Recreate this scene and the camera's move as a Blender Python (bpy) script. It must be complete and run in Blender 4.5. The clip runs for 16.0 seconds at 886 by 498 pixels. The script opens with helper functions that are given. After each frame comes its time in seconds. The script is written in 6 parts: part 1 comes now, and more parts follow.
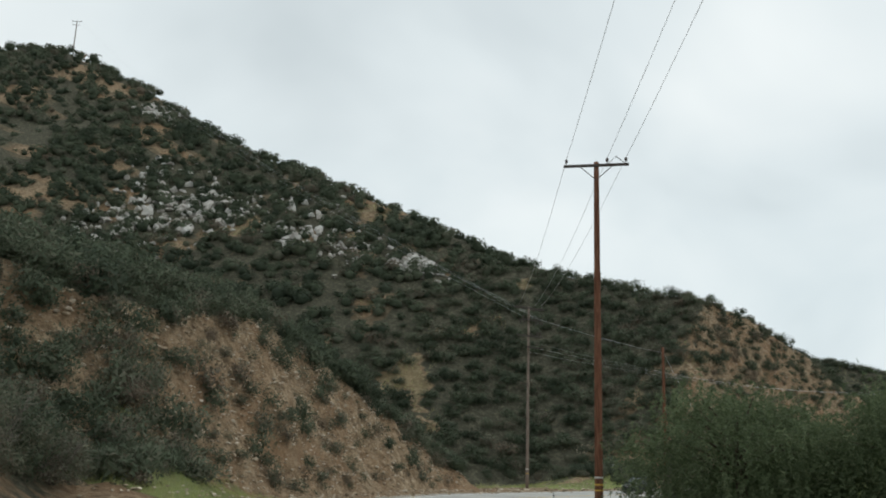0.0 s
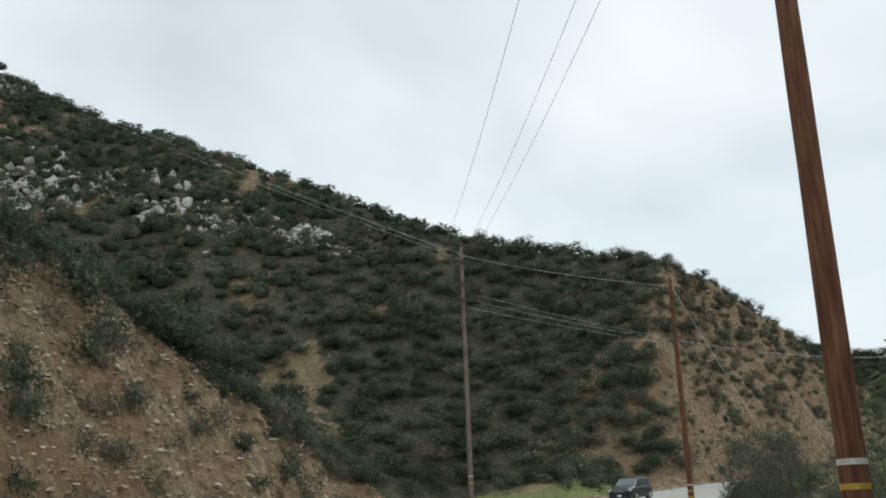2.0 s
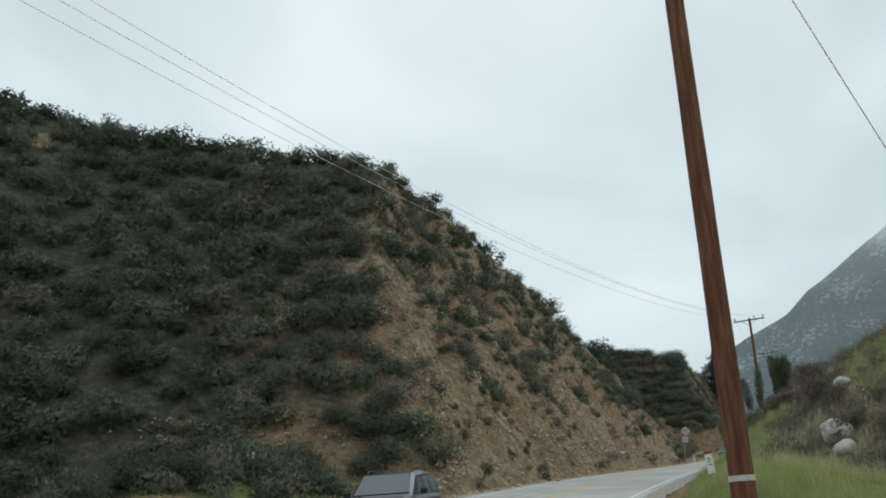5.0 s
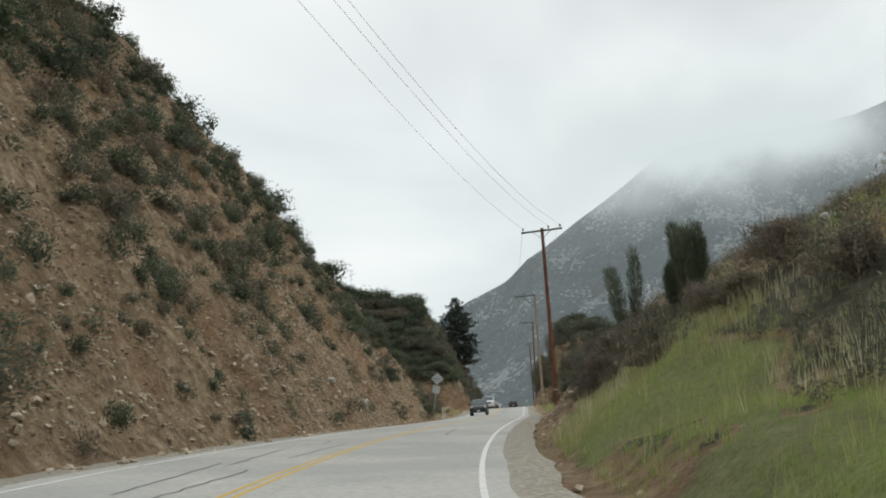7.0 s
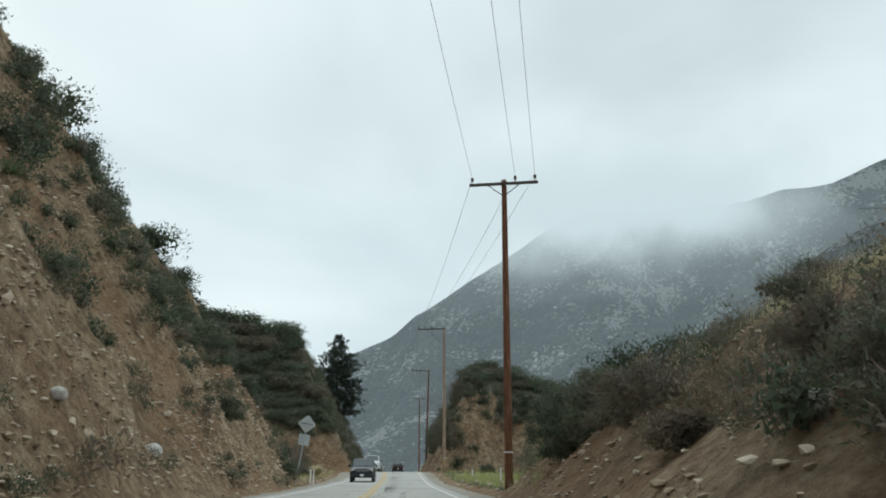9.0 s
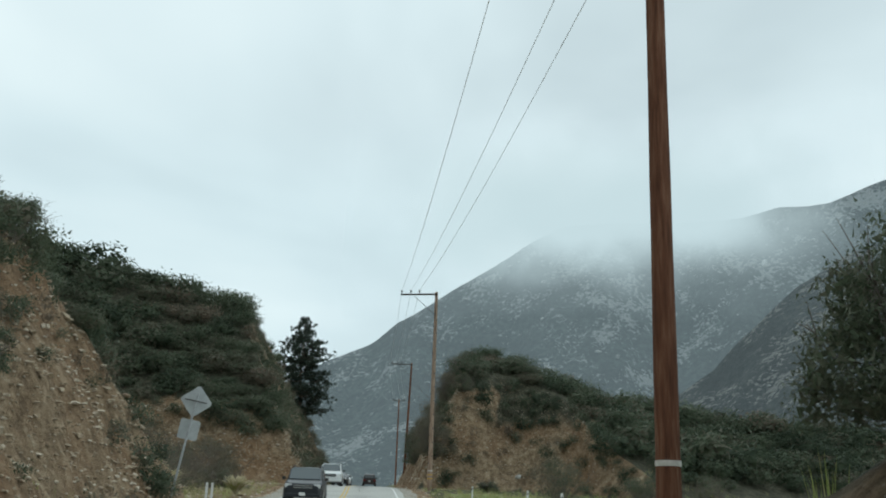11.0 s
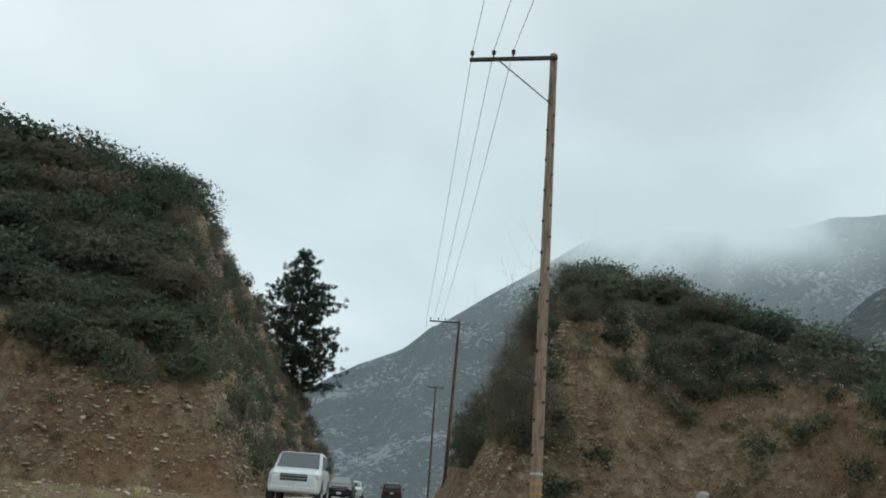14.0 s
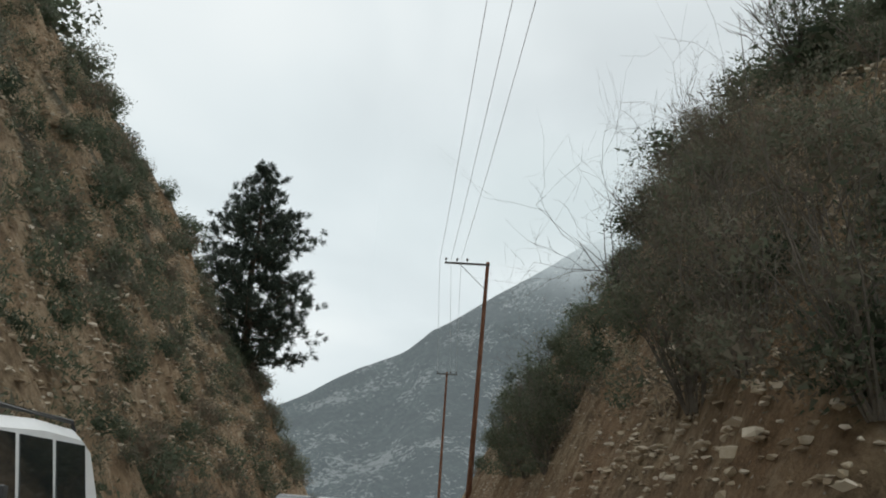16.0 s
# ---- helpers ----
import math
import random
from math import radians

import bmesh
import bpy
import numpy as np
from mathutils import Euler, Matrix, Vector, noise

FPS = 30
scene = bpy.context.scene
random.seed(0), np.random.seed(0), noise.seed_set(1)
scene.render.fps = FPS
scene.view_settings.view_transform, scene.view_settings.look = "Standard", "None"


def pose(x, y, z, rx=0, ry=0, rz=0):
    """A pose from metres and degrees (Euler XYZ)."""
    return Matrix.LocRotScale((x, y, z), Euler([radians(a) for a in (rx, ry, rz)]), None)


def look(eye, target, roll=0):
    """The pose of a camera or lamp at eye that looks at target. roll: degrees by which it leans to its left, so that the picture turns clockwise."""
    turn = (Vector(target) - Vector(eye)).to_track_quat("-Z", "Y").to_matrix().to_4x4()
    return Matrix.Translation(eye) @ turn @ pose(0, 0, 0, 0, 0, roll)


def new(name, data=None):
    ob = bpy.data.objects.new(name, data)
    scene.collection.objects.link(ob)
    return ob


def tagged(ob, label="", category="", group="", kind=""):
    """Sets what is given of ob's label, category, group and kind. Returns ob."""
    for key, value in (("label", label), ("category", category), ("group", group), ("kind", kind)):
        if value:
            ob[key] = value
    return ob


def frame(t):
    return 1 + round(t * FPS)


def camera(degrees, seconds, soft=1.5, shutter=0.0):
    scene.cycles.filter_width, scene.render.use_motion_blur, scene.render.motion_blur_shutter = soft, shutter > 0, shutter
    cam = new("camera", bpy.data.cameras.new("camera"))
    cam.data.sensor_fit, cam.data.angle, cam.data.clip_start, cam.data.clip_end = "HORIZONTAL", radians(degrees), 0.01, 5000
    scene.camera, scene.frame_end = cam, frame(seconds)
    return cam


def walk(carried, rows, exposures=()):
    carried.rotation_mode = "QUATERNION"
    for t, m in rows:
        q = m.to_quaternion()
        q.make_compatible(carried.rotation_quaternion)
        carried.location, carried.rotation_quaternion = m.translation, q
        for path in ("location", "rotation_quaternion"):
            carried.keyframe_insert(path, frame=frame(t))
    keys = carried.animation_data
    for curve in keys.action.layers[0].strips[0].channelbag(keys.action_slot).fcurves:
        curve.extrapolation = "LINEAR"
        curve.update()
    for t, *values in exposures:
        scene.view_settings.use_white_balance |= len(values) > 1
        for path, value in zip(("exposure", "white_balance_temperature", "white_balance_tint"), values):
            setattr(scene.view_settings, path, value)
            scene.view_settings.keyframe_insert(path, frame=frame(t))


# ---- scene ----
cam = camera(47.8, 16.0, soft=1.9)
EYE = 1.4
PATH = [
    (0, (0.698, 1.660, 1.064), (-8.351, 18.742, 6.193), 1.87),
    (0.5, (-3.301, 9.747, 1.334), (-11.971, 27.178, 5.915), -0.40),
    (1, (-7.165, 17.536, 1.668), (-15.178, 35.298, 6.172), -0.99),
    (1.5, (-11.091, 25.189, 2.008), (-18.627, 43.027, 7.008), -1.02),
    (2, (-14.640, 32.606, 2.246), (-21.917, 50.428, 7.668), -2.08),
    (2.5, (-18.092, 40.100, 2.480), (-24.880, 58.063, 8.072), -4.08),
    (3, (-21.194, 47.882, 2.699), (-27.156, 66.127, 8.316), -5.58),
    (3.2, (-22.184, 51.054, 2.793), (-27.771, 69.440, 8.337), -6.20),
    (5.3, (-28.331, 85.085, 4.108), (-28.448, 104.355, 9.460), -3.20),
    (5.5, (-28.409, 88.293, 4.233), (-28.003, 107.592, 9.464), -3.00),
    (6, (-28.130, 96.399, 4.601), (-26.159, 115.703, 9.443), -3.18),
    (6.5, (-27.437, 104.361, 4.937), (-23.991, 123.545, 9.422), -3.34),
    (7, (-26.299, 112.370, 5.323), (-21.898, 131.399, 9.628), -3.55),
    (7.5, (-24.884, 120.437, 5.807), (-19.736, 139.197, 10.450), -3.10),
    (8, (-23.203, 128.369, 6.356), (-17.372, 146.818, 11.419), -2.40),
    (8.5, (-21.299, 136.269, 6.952), (-14.976, 154.536, 12.081), -1.49),
    (9, (-19.131, 144.151, 7.555), (-12.644, 162.292, 12.925), 0.02),
    (11.5, (-7.158, 180.025, 9.990), (-0.424, 198.006, 15.591), 2.05),
    (12, (-4.807, 187.519, 10.388), (1.866, 205.603, 15.722), 2.21),
    (12.5, (-2.435, 195.369, 10.831), (4.028, 213.503, 16.251), 3.26),
    (13, (0.008, 203.409, 11.294), (6.294, 221.473, 17.140), 3.92),
    (13.5, (2.426, 211.379, 11.780), (8.664, 229.480, 17.564), 3.92),
    (14, (5.009, 219.382, 12.265), (11.072, 237.533, 18.079), 4.17),
    (14.5, (7.377, 227.051, 12.769), (13.437, 245.200, 18.591), 3.35),
    (15, (9.748, 234.834, 13.355), (15.896, 253.030, 18.932), 3.28),
    (15.5, (12.084, 242.373, 14.007), (18.293, 260.615, 19.363), 3.44),
    (16, (14.192, 249.601, 14.775), (20.208, 267.725, 20.717), 4.03),
]

# stops, kelvin and tint of the clip's own exposure and white balance
EXPOSURES = [(0.0, -0.05, 6400, 7), (0.5, -0.05, 6400, 7), (1.0, 0.15, 6500, 8), (1.5, 0.1, 6450, 8), (2.5, -0.05, 6150, 4), (3.0, -0.1, 6100, 3), (5.5, -0.1, 6100, 3), (6.0, -0.05, 6300, 5), (6.5, 0.0, 6450, 6), (7.0, 0.05, 6650, 9),
             (8.0, 0.0, 6350, 5), (9.0, 0.0, 6200, 3), (11.5, -0.05, 6000, -1), (12.5, -0.05, 6000, 0), (14.5, -0.1, 6150, 3), (15.5, -0.05, 6450, 8), (16.0, 0.0, 6500, 8)]
walk(cam, [(t, look(eye, target, roll)) for t, eye, target, roll in PATH], EXPOSURES)

# ---- sky and light ----
def nodes_of(owner):
    owner.use_nodes = True
    owner.node_tree.nodes.clear()
    return owner.node_tree.nodes, owner.node_tree.links


def ramp(nodes, stops):
    n = nodes.new("ShaderNodeValToRGB")
    while len(n.color_ramp.elements) < len(stops):
        n.color_ramp.elements.new(0.5)
    for e, (p, c) in zip(n.color_ramp.elements, stops):
        e.position, e.color = p, (*c, 1)
    return n


def build_world():
    world = bpy.data.worlds.new("overcast_sky")
    scene.world = world
    nodes, links = nodes_of(world)
    out, back = nodes.new("ShaderNodeOutputWorld"), nodes.new("ShaderNodeBackground")
    sky = nodes.new("ShaderNodeTexSky")
    sky.sky_type, sky.sun_disc = "NISHITA", False
    sky.sun_elevation, sky.sun_rotation = radians(48), radians(35)
    dim = nodes.new("ShaderNodeVectorMath")
    dim.operation = "SCALE"
    dim.inputs["Scale"].default_value = 0.06
    links.new(sky.outputs[0], dim.inputs[0])
    # cloud deck: the view direction laid onto a flat layer overhead
    tex, sep = nodes.new("ShaderNodeTexCoord"), nodes.new("ShaderNodeSeparateXYZ")
    links.new(tex.outputs["Generated"], sep.inputs[0])
    up = nodes.new("ShaderNodeMath")
    up.operation = "MAXIMUM"
    up.inputs[1].default_value = 0.0
    links.new(sep.outputs["Z"], up.inputs[0])
    add = nodes.new("ShaderNodeMath")
    add.inputs[1].default_value = 0.45
    links.new(up.outputs[0], add.inputs[0])
    flat = []
    for axis in ("X", "Y"):
        div = nodes.new("ShaderNodeMath")
        div.operation = "DIVIDE"
        links.new(sep.outputs[axis], div.inputs[0])
        links.new(add.outputs[0], div.inputs[1])
        flat.append(div)
    comb = nodes.new("ShaderNodeCombineXYZ")
    links.new(flat[0].outputs[0], comb.inputs[0])
    links.new(flat[1].outputs[0], comb.inputs[1])
    big = nodes.new("ShaderNodeTexNoise")
    big.inputs["Scale"].default_value, big.inputs["Detail"].default_value, big.inputs["Roughness"].default_value = 1.9, 4.0, 0.45
    big.inputs["Distortion"].default_value = 0.35
    links.new(comb.outputs[0], big.inputs["Vector"])
    cloud = ramp(nodes, [(0.30, (0.66, 0.715, 0.74)), (0.46, (0.83, 0.885, 0.905)), (0.62, (0.99, 1.02, 1.02))])
    links.new(big.outputs["Fac"], cloud.inputs[0])
    mix = nodes.new("ShaderNodeMixRGB")
    mix.inputs[0].default_value = 0.93
    links.new(dim.outputs[0], mix.inputs[1])
    links.new(cloud.outputs[0], mix.inputs[2])
    links.new(mix.outputs[0], back.inputs[0])
    back.inputs[1].default_value = 1.0
    links.new(back.outputs[0], out.inputs[0])


build_world()
sun = new("sun", bpy.data.lights.new("sun", "SUN"))
sun.data.energy, sun.data.angle, sun.data.color = 0.7, radians(25), (1.0, 0.97, 0.92)
sun.matrix_world = look((0, 0, 100), (-40, -57, 22))


# ---- the road's line ----
def smooth_line():
    pts, t = np.array([r[1] for r in PATH]) - np.array([0, 0, EYE]), np.array([r[0] for r in PATH])
    slope = np.gradient(pts, t, axis=0)
    out = []
    for i in range(len(t) - 1):
        h = t[i + 1] - t[i]
        for u in np.linspace(0, 1, 12, endpoint=False):
            a, b = 2 * u**3 - 3 * u**2 + 1, u**3 - 2 * u**2 + u
            c, d = -2 * u**3 + 3 * u**2, u**3 - u**2
            out.append(a * pts[i] + b * h * slope[i] + c * pts[i + 1] + d * h * slope[i + 1])
    line = np.array(out + [pts[-1]])
    first, last = line[30] - line[0], line[-1] - line[-40]
    first, last = first / np.hypot(*first[:2]), last / np.hypot(*last[:2])
    before = [line[0] - first * k for k in range(120, 0, -1)]
    after, p, heading, grade = [], line[-1].copy(), math.atan2(last[1], last[0]), 0.05
    for k in range(260):
        heading += 0.0075 if k > 128 else 0.0
        grade = 0.05 if k < 60 else max(0.0, grade - 0.0006)
        p = p + np.array([math.cos(heading), math.sin(heading), grade])
        after.append(p)
    line = np.vstack([before, line, after])
    s = np.r_[0, np.cumsum(np.hypot(*np.diff(line[:, :2], axis=0).T))]
    even = np.arange(0, s[-1], 1.0)
    line = np.c_[tuple(np.interp(even, s, line[:, k]) for k in range(3))]
    kernel = np.ones(15) / 15
    wide = np.pad(line, ((7, 7), (0, 0)), "edge")
    soft = np.c_[tuple(np.convolve(wide[:, k], kernel, "valid") for k in range(3))]
    soft[:8], soft[-8:] = line[:8], line[-8:]
    return soft, even - 118.8


LINE, LINE_S = smooth_line()
TANGENT = np.gradient(LINE[:, :2], axis=0)
TANGENT /= np.linalg.norm(TANGENT, axis=1)[:, None]


def road_point(s, d, lift=0.0):
    """The place at s metres along the camera's lane line and d metres to its right, on the road's surface."""
    x, y, z = (np.interp(s, LINE_S, LINE[:, k]) for k in range(3))
    tx, ty = np.interp(s, LINE_S, TANGENT[:, 0]), np.interp(s, LINE_S, TANGENT[:, 1])
    return x + ty * d, y - tx * d, z + bank(s, d) + lift


def road_yaw(s):
    return math.degrees(math.atan2(np.interp(s, LINE_S, TANGENT[:, 1]), np.interp(s, LINE_S, TANGENT[:, 0])))


def bank(s, d):
    e = np.interp(s, [40, 75, 140, 185], [0.0, 0.045, 0.045, 0.0])
    return -e * np.clip(d, -11, 3)


def to_road(x, y):
    """s and d of many places at once."""
    x, y = np.asarray(x, float), np.asarray(y, float)
    s, d = np.empty_like(x), np.empty_like(x)
    for a in range(0, len(x), 4000):
        px, py = x[a:a + 4000], y[a:a + 4000]
        i = np.argmin((px[:, None] - LINE[None, :, 0])**2 + (py[:, None] - LINE[None, :, 1])**2, axis=1)
        ex, ey = px - LINE[i, 0], py - LINE[i, 1]
        s[a:a + 4000] = LINE_S[i] + ex * TANGENT[i, 0] + ey * TANGENT[i, 1]
        d[a:a + 4000] = ex * TANGENT[i, 1] - ey * TANGENT[i, 0]
    return s, d


# ---- the lie of the land ----
def grain(x, y, seed=0):
    """Smooth random values from 0 to 1 on a lattice of step 1."""
    xi, yi = np.floor(x).astype(np.int64), np.floor(y).astype(np.int64)
    fx, fy = x - xi, y - yi
    fx, fy = fx * fx * (3 - 2 * fx), fy * fy * (3 - 2 * fy)

    def corner(a, b):
        n = (a * 374761393 + b * 668265263 + seed * 1442695041) & 0x7FFFFFFF
        n = ((n ^ (n >> 13)) * 1274126177) & 0x7FFFFFFF
        return ((n ^ (n >> 16)) & 0xFFFF) / 65535.0

    return (corner(xi, yi) * (1 - fx) + corner(xi + 1, yi) * fx) * (1 - fy) + (corner(xi, yi + 1) * (1 - fx) + corner(xi + 1, yi + 1) * fx) * fy


def rough(x, y, step, octaves=4, seed=0):
    total, weight, size = 0.0, 0.0, 1.0
    for k in range(octaves):
        total = total + size * (grain(x / step * 2**k, y / step * 2**k, seed + k) - 0.5)
        weight += size
        size *= 0.5
    return total / weight * 2


def ridge(x, y, line, fall):
    """Height of a hill that falls off on both sides of a crest line."""
    best = np.full_like(x, -1e3)
    for (ax, ay, az), (bx, by, bz) in zip(line[:-1], line[1:]):
        ux, uy = bx - ax, by - ay
        u = np.clip(((x - ax) * ux + (y - ay) * uy) / (ux * ux + uy * uy), 0, 1)
        gap = np.hypot(x - ax - u * ux, y - ay - u * uy)
        best = np.maximum(best, az + u * (bz - az) - fall * (np.sqrt(gap * gap + 9) - 3))
    return best


HILLS = [
    # the tall hill behind the bend, with its spur down to the road
    ([(-16, 199, 26), (-23, 196, 25.4), (-28, 190, 32), (-32, 181, 36), (-36, 172.5, 38.1), (-47, 172.5, 40.1), (-58, 174, 42.8), (-77, 176, 49.2), (-104, 178, 63.3), (-119, 179, 70.2), (-134, 183, 78),
      (-155, 188, 87.0), (-177, 193, 100), (-202, 198.5, 117), (-250, 209, 143.5), (-300, 222, 161), (-420, 250, 192)], 0.86, -1),
    # the low hill with the first cutting
    ([(-48, 92, 5.2), (-46.5, 78, 9), (-45, 64, 12.8), (-44, 50, 14.2), (-80, 56, 23), (-140, 75, 40)], 0.6, -1),
    ([(-44, 50, 14.2), (-44, 25, 13.8), (-40, 5, 14), (-60, -40, 20)], 0.6, -1),
    # the hill with the last cutting
    ([(21, 320, 26.8), (17, 311, 30.3), (13.4, 303, 37.0), (12, 297, 37), (10, 287, 34.9), (5, 287.5, 35.2)], 0.76, -1),
    ([(5, 287.5, 35.2), (-13, 288.5, 38), (-30, 289, 43), (-60, 291, 50), (-110, 300, 58), (-300, 330, 92)], 0.92, -1),
    # the knoll across the road from it
    ([(39, 306, 24.6), (35, 290, 27.2), (33, 273, 29), (36, 270, 27.2), (40, 269, 24.8), (45, 268, 24.3), (54, 266, 23.2), (62, 264, 22.7), (71, 262, 22.3), (100, 256, 20.6), (170, 240, 16)], 0.52, 1),
    # the grassy bank inside the bend
    ([(34, 96, 15), (10, 118, 17), (3, 138, 16.5), (3, 155, 16.0), (3, 164, 15.0), (4, 171, 14.4), (4, 176, 13.3), (3.5, 181, 11.2), (3.5, 188, 9.0)], 0.55, 1),
]


def valley(y):
    order = np.argsort(LINE[:, 1])
    return np.interp(y, LINE[order, 1], LINE[order, 2])


def ground(x, y, fine=True):
    """Height of the ground at many places."""
    x, y = np.asarray(x, float), np.asarray(y, float)
    s, d = to_road(x, y)
    base = valley(y)
    near = np.interp(np.abs(d), [14, 40], [1, 0])
    base = base * (1 - near) + np.interp(s, LINE_S, LINE[:, 2]) * near + bank(s, d) * near
    lumps = rough(x, y, 26, 4, 3)
    high = np.full_like(x, -1e3)
    for line, fall, side in HILLS:
        high = np.maximum(high, np.where(d * side > 0, ridge(x, y, line, fall), -1e3))
    hill = high - base + lumps * 0.9
    hill += rough(x, y, 3.1, 3, 9) * 0.35
    flat = 0.12 + 0.35 * lumps * np.clip((np.abs(d) - 6) / 10, 0, 1)
    # a mound beside the pole at the foot of the tall hill, and the berm before the first cutting
    flat = flat + 1.1 * np.exp(-((d - 6.5) / 2.8)**2) * np.interp(s, [95, 112, 136, 150], [0, 1, 1, 0])
    flat = flat + 1.9 * np.exp(-((s - 124) / 8)**2 - ((d + 15) / 3.6)**2)
    land = np.maximum(hill, flat)
    gully = rough(s, d * 0.25, 3.4, 4, 21) * 1.5 + rough(s, d * 1.6, 1.7, 3, 33) * 0.75
    left_foot = np.interp(s, [0, 40, 50, 85, 95, 128, 134, 170, 205, 215, 262, 270], [11.5, 12.8, 11.6, 12, 12.6, 10.2, 9.4, 7.9, 7.6, 7.8, 6.6, 6.0])
    left_rise = np.interp(s, [0, 40, 50, 60, 90, 120, 135, 143, 200, 265, 275], [0.7, 0.8, 2.0, 2.2, 1.6, 0.7, 0.85, 1.6, 1.7, 2.0, 1.9])
    right_foot = np.interp(s, [90, 110, 140, 165, 185, 255, 268], [6, 4.2, 3.0, 3.0, 3.4, 4.2, 3.6])
    right_rise = np.interp(s, [110, 126, 140, 160, 172, 190, 262, 275], [0.85, 0.85, 0.6, 0.66, 0.95, 0.95, 1.2, 2.35])
    left = left_rise * (-d - left_foot)
    right = right_rise * (d - right_foot)
    left = left + gully * np.clip(left / 2.5, 0, 1) * np.clip((left_rise - 0.75) / 0.7, 0.12, 1)
    right = right + gully * np.clip(right / 2.5, 0, 1) * 0.7
    # bare end walls of the two hills that face down the road
    wall = 268.2 + 0.02 * np.clip(-d - 6, 0, 40) + rough(d, s * 0.3, 4, 3, 25) * 0.9
    left = np.where((s > 240) & (d < 0), np.minimum(left, 2.3 * np.maximum(s - wall, 0) + np.where(s > wall + 2.0, 40, 0)), left)
    wall = np.interp(d, [4, 13, 17, 26], [270.5, 271.5, 269, 250]) + rough(d, s * 0.3, 4, 3, 26) * 0.9
    right = np.where((s > 236) & (d > 0), np.minimum(right, np.interp(d, [5, 9, 12], [2.4, 1.7, 1.15]) * np.maximum(s - wall, 0)), right)
    cut = np.where(d < 0, left, right)
    h = np.minimum(land, np.maximum(cut, 0.0))
    h = np.maximum(h, 1.45 * np.exp(-((s - 41.5) / 6.5)**2 - ((d + 12.6) / 1.9)**2) * np.clip((-d - 9.2) / 1.2, 0, 1))
    shoulder = np.clip((np.where(d < 0, -d - 8.4 + np.interp(s, [160, 180], [0, 2.2]), d - 2.9)) / 1.0, 0, 1)
    h = h + (rough(x, y, 0.9, 2, 40) * 0.05 + 0.02) * shoulder - 0.07 * (1 - shoulder)
    # far from the road the land rolls on
    far = np.clip((np.hypot(x, y - 170) - 330) / 300, 0, 1)
    return base + h * (1 - far) + far * rough(x, y, 160, 3, 5) * 2


def ground_at(x, y):
    return float(ground(np.array([x]), np.array([y]))[0])


# ---- building helpers ----
def mesh_object(name, verts, faces, mats, parent=None, smooth=False, tone=None, slots=None):
    """One mesh from arrays: verts (n, 3), faces (m, 3 or 4)."""
    verts, faces = np.asarray(verts, np.float32), np.asarray(faces, np.int32)
    me = bpy.data.meshes.new(name)
    me.vertices.add(len(verts))
    me.vertices.foreach_set("co", verts.ravel())
    me.loops.add(faces.size)
    me.loops.foreach_set("vertex_index", faces.ravel())
    me.polygons.add(len(faces))
    me.polygons.foreach_set("loop_start", np.arange(0, faces.size, faces.shape[1], dtype=np.int32))
    if slots is not None:
        me.polygons.foreach_set("material_index", np.asarray(slots, np.int32))
    me.polygons.foreach_set("use_smooth", np.full(len(faces), smooth))
    if tone is not None:
        me.attributes.new("tone", "FLOAT", "POINT").data.foreach_set("value", np.asarray(tone, np.float32))
    me.update(calc_edges=True)
    me.validate()
    for m in mats:
        me.materials.append(m)
    ob = new(name, me)
    ob.parent = parent
    return ob


def part(name, bm, material, parent, label="", smooth=False):
    me = bpy.data.meshes.new(name)
    bmesh.ops.recalc_face_normals(bm, faces=bm.faces)
    if smooth:
        for f in bm.faces:
            f.smooth = True
    bm.to_mesh(me)
    bm.free()
    me.materials.append(material)
    ob = new(name, me)
    ob.parent = parent
    return tagged(ob, label)


def empty(name, m, label, category, group="", kind=""):
    ob = new(name)
    ob.matrix_world = m
    ob.empty_display_size = 0.3
    return tagged(ob, label, category, group, kind)


def tube(bm, points, radii, sides=8):
    """A tapered tube through the points."""
    rings, points = [], [Vector(p) for p in points]
    for i, p in enumerate(points):
        way = (points[min(i + 1, len(points) - 1)] - points[max(i - 1, 0)]).normalized()
        side = way.orthogonal().normalized()
        other = way.cross(side)
        rings.append([bm.verts.new(p + radii[i] * (math.cos(a) * side + math.sin(a) * other)) for a in [2 * math.pi * k / sides for k in range(sides)]])
    for r, q in zip(rings[:-1], rings[1:]):
        best = min(range(sides), key=lambda k: (r[0].co - q[k].co).length)
        for k in range(sides):
            bm.faces.new((r[k], r[(k + 1) % sides], q[(k + 1 + best) % sides], q[(k + best) % sides]))
    bm.faces.new(rings[0][::-1])
    bm.faces.new(rings[-1])
    return bm


def box(bm, x0, y0, z0, x1, y1, z1, bevel=0.0):
    m = Matrix.LocRotScale(((x0 + x1) / 2, (y0 + y1) / 2, (z0 + z1) / 2), None, (abs(x1 - x0), abs(y1 - y0), abs(z1 - z0)))
    made = bmesh.ops.create_cube(bm, size=1, matrix=m)["verts"]
    if bevel:
        edges = {e for v in made for e in v.link_edges}
        bmesh.ops.bevel(bm, geom=list(edges), offset=bevel, segments=2, affect="EDGES", profile=0.6)
    return bm


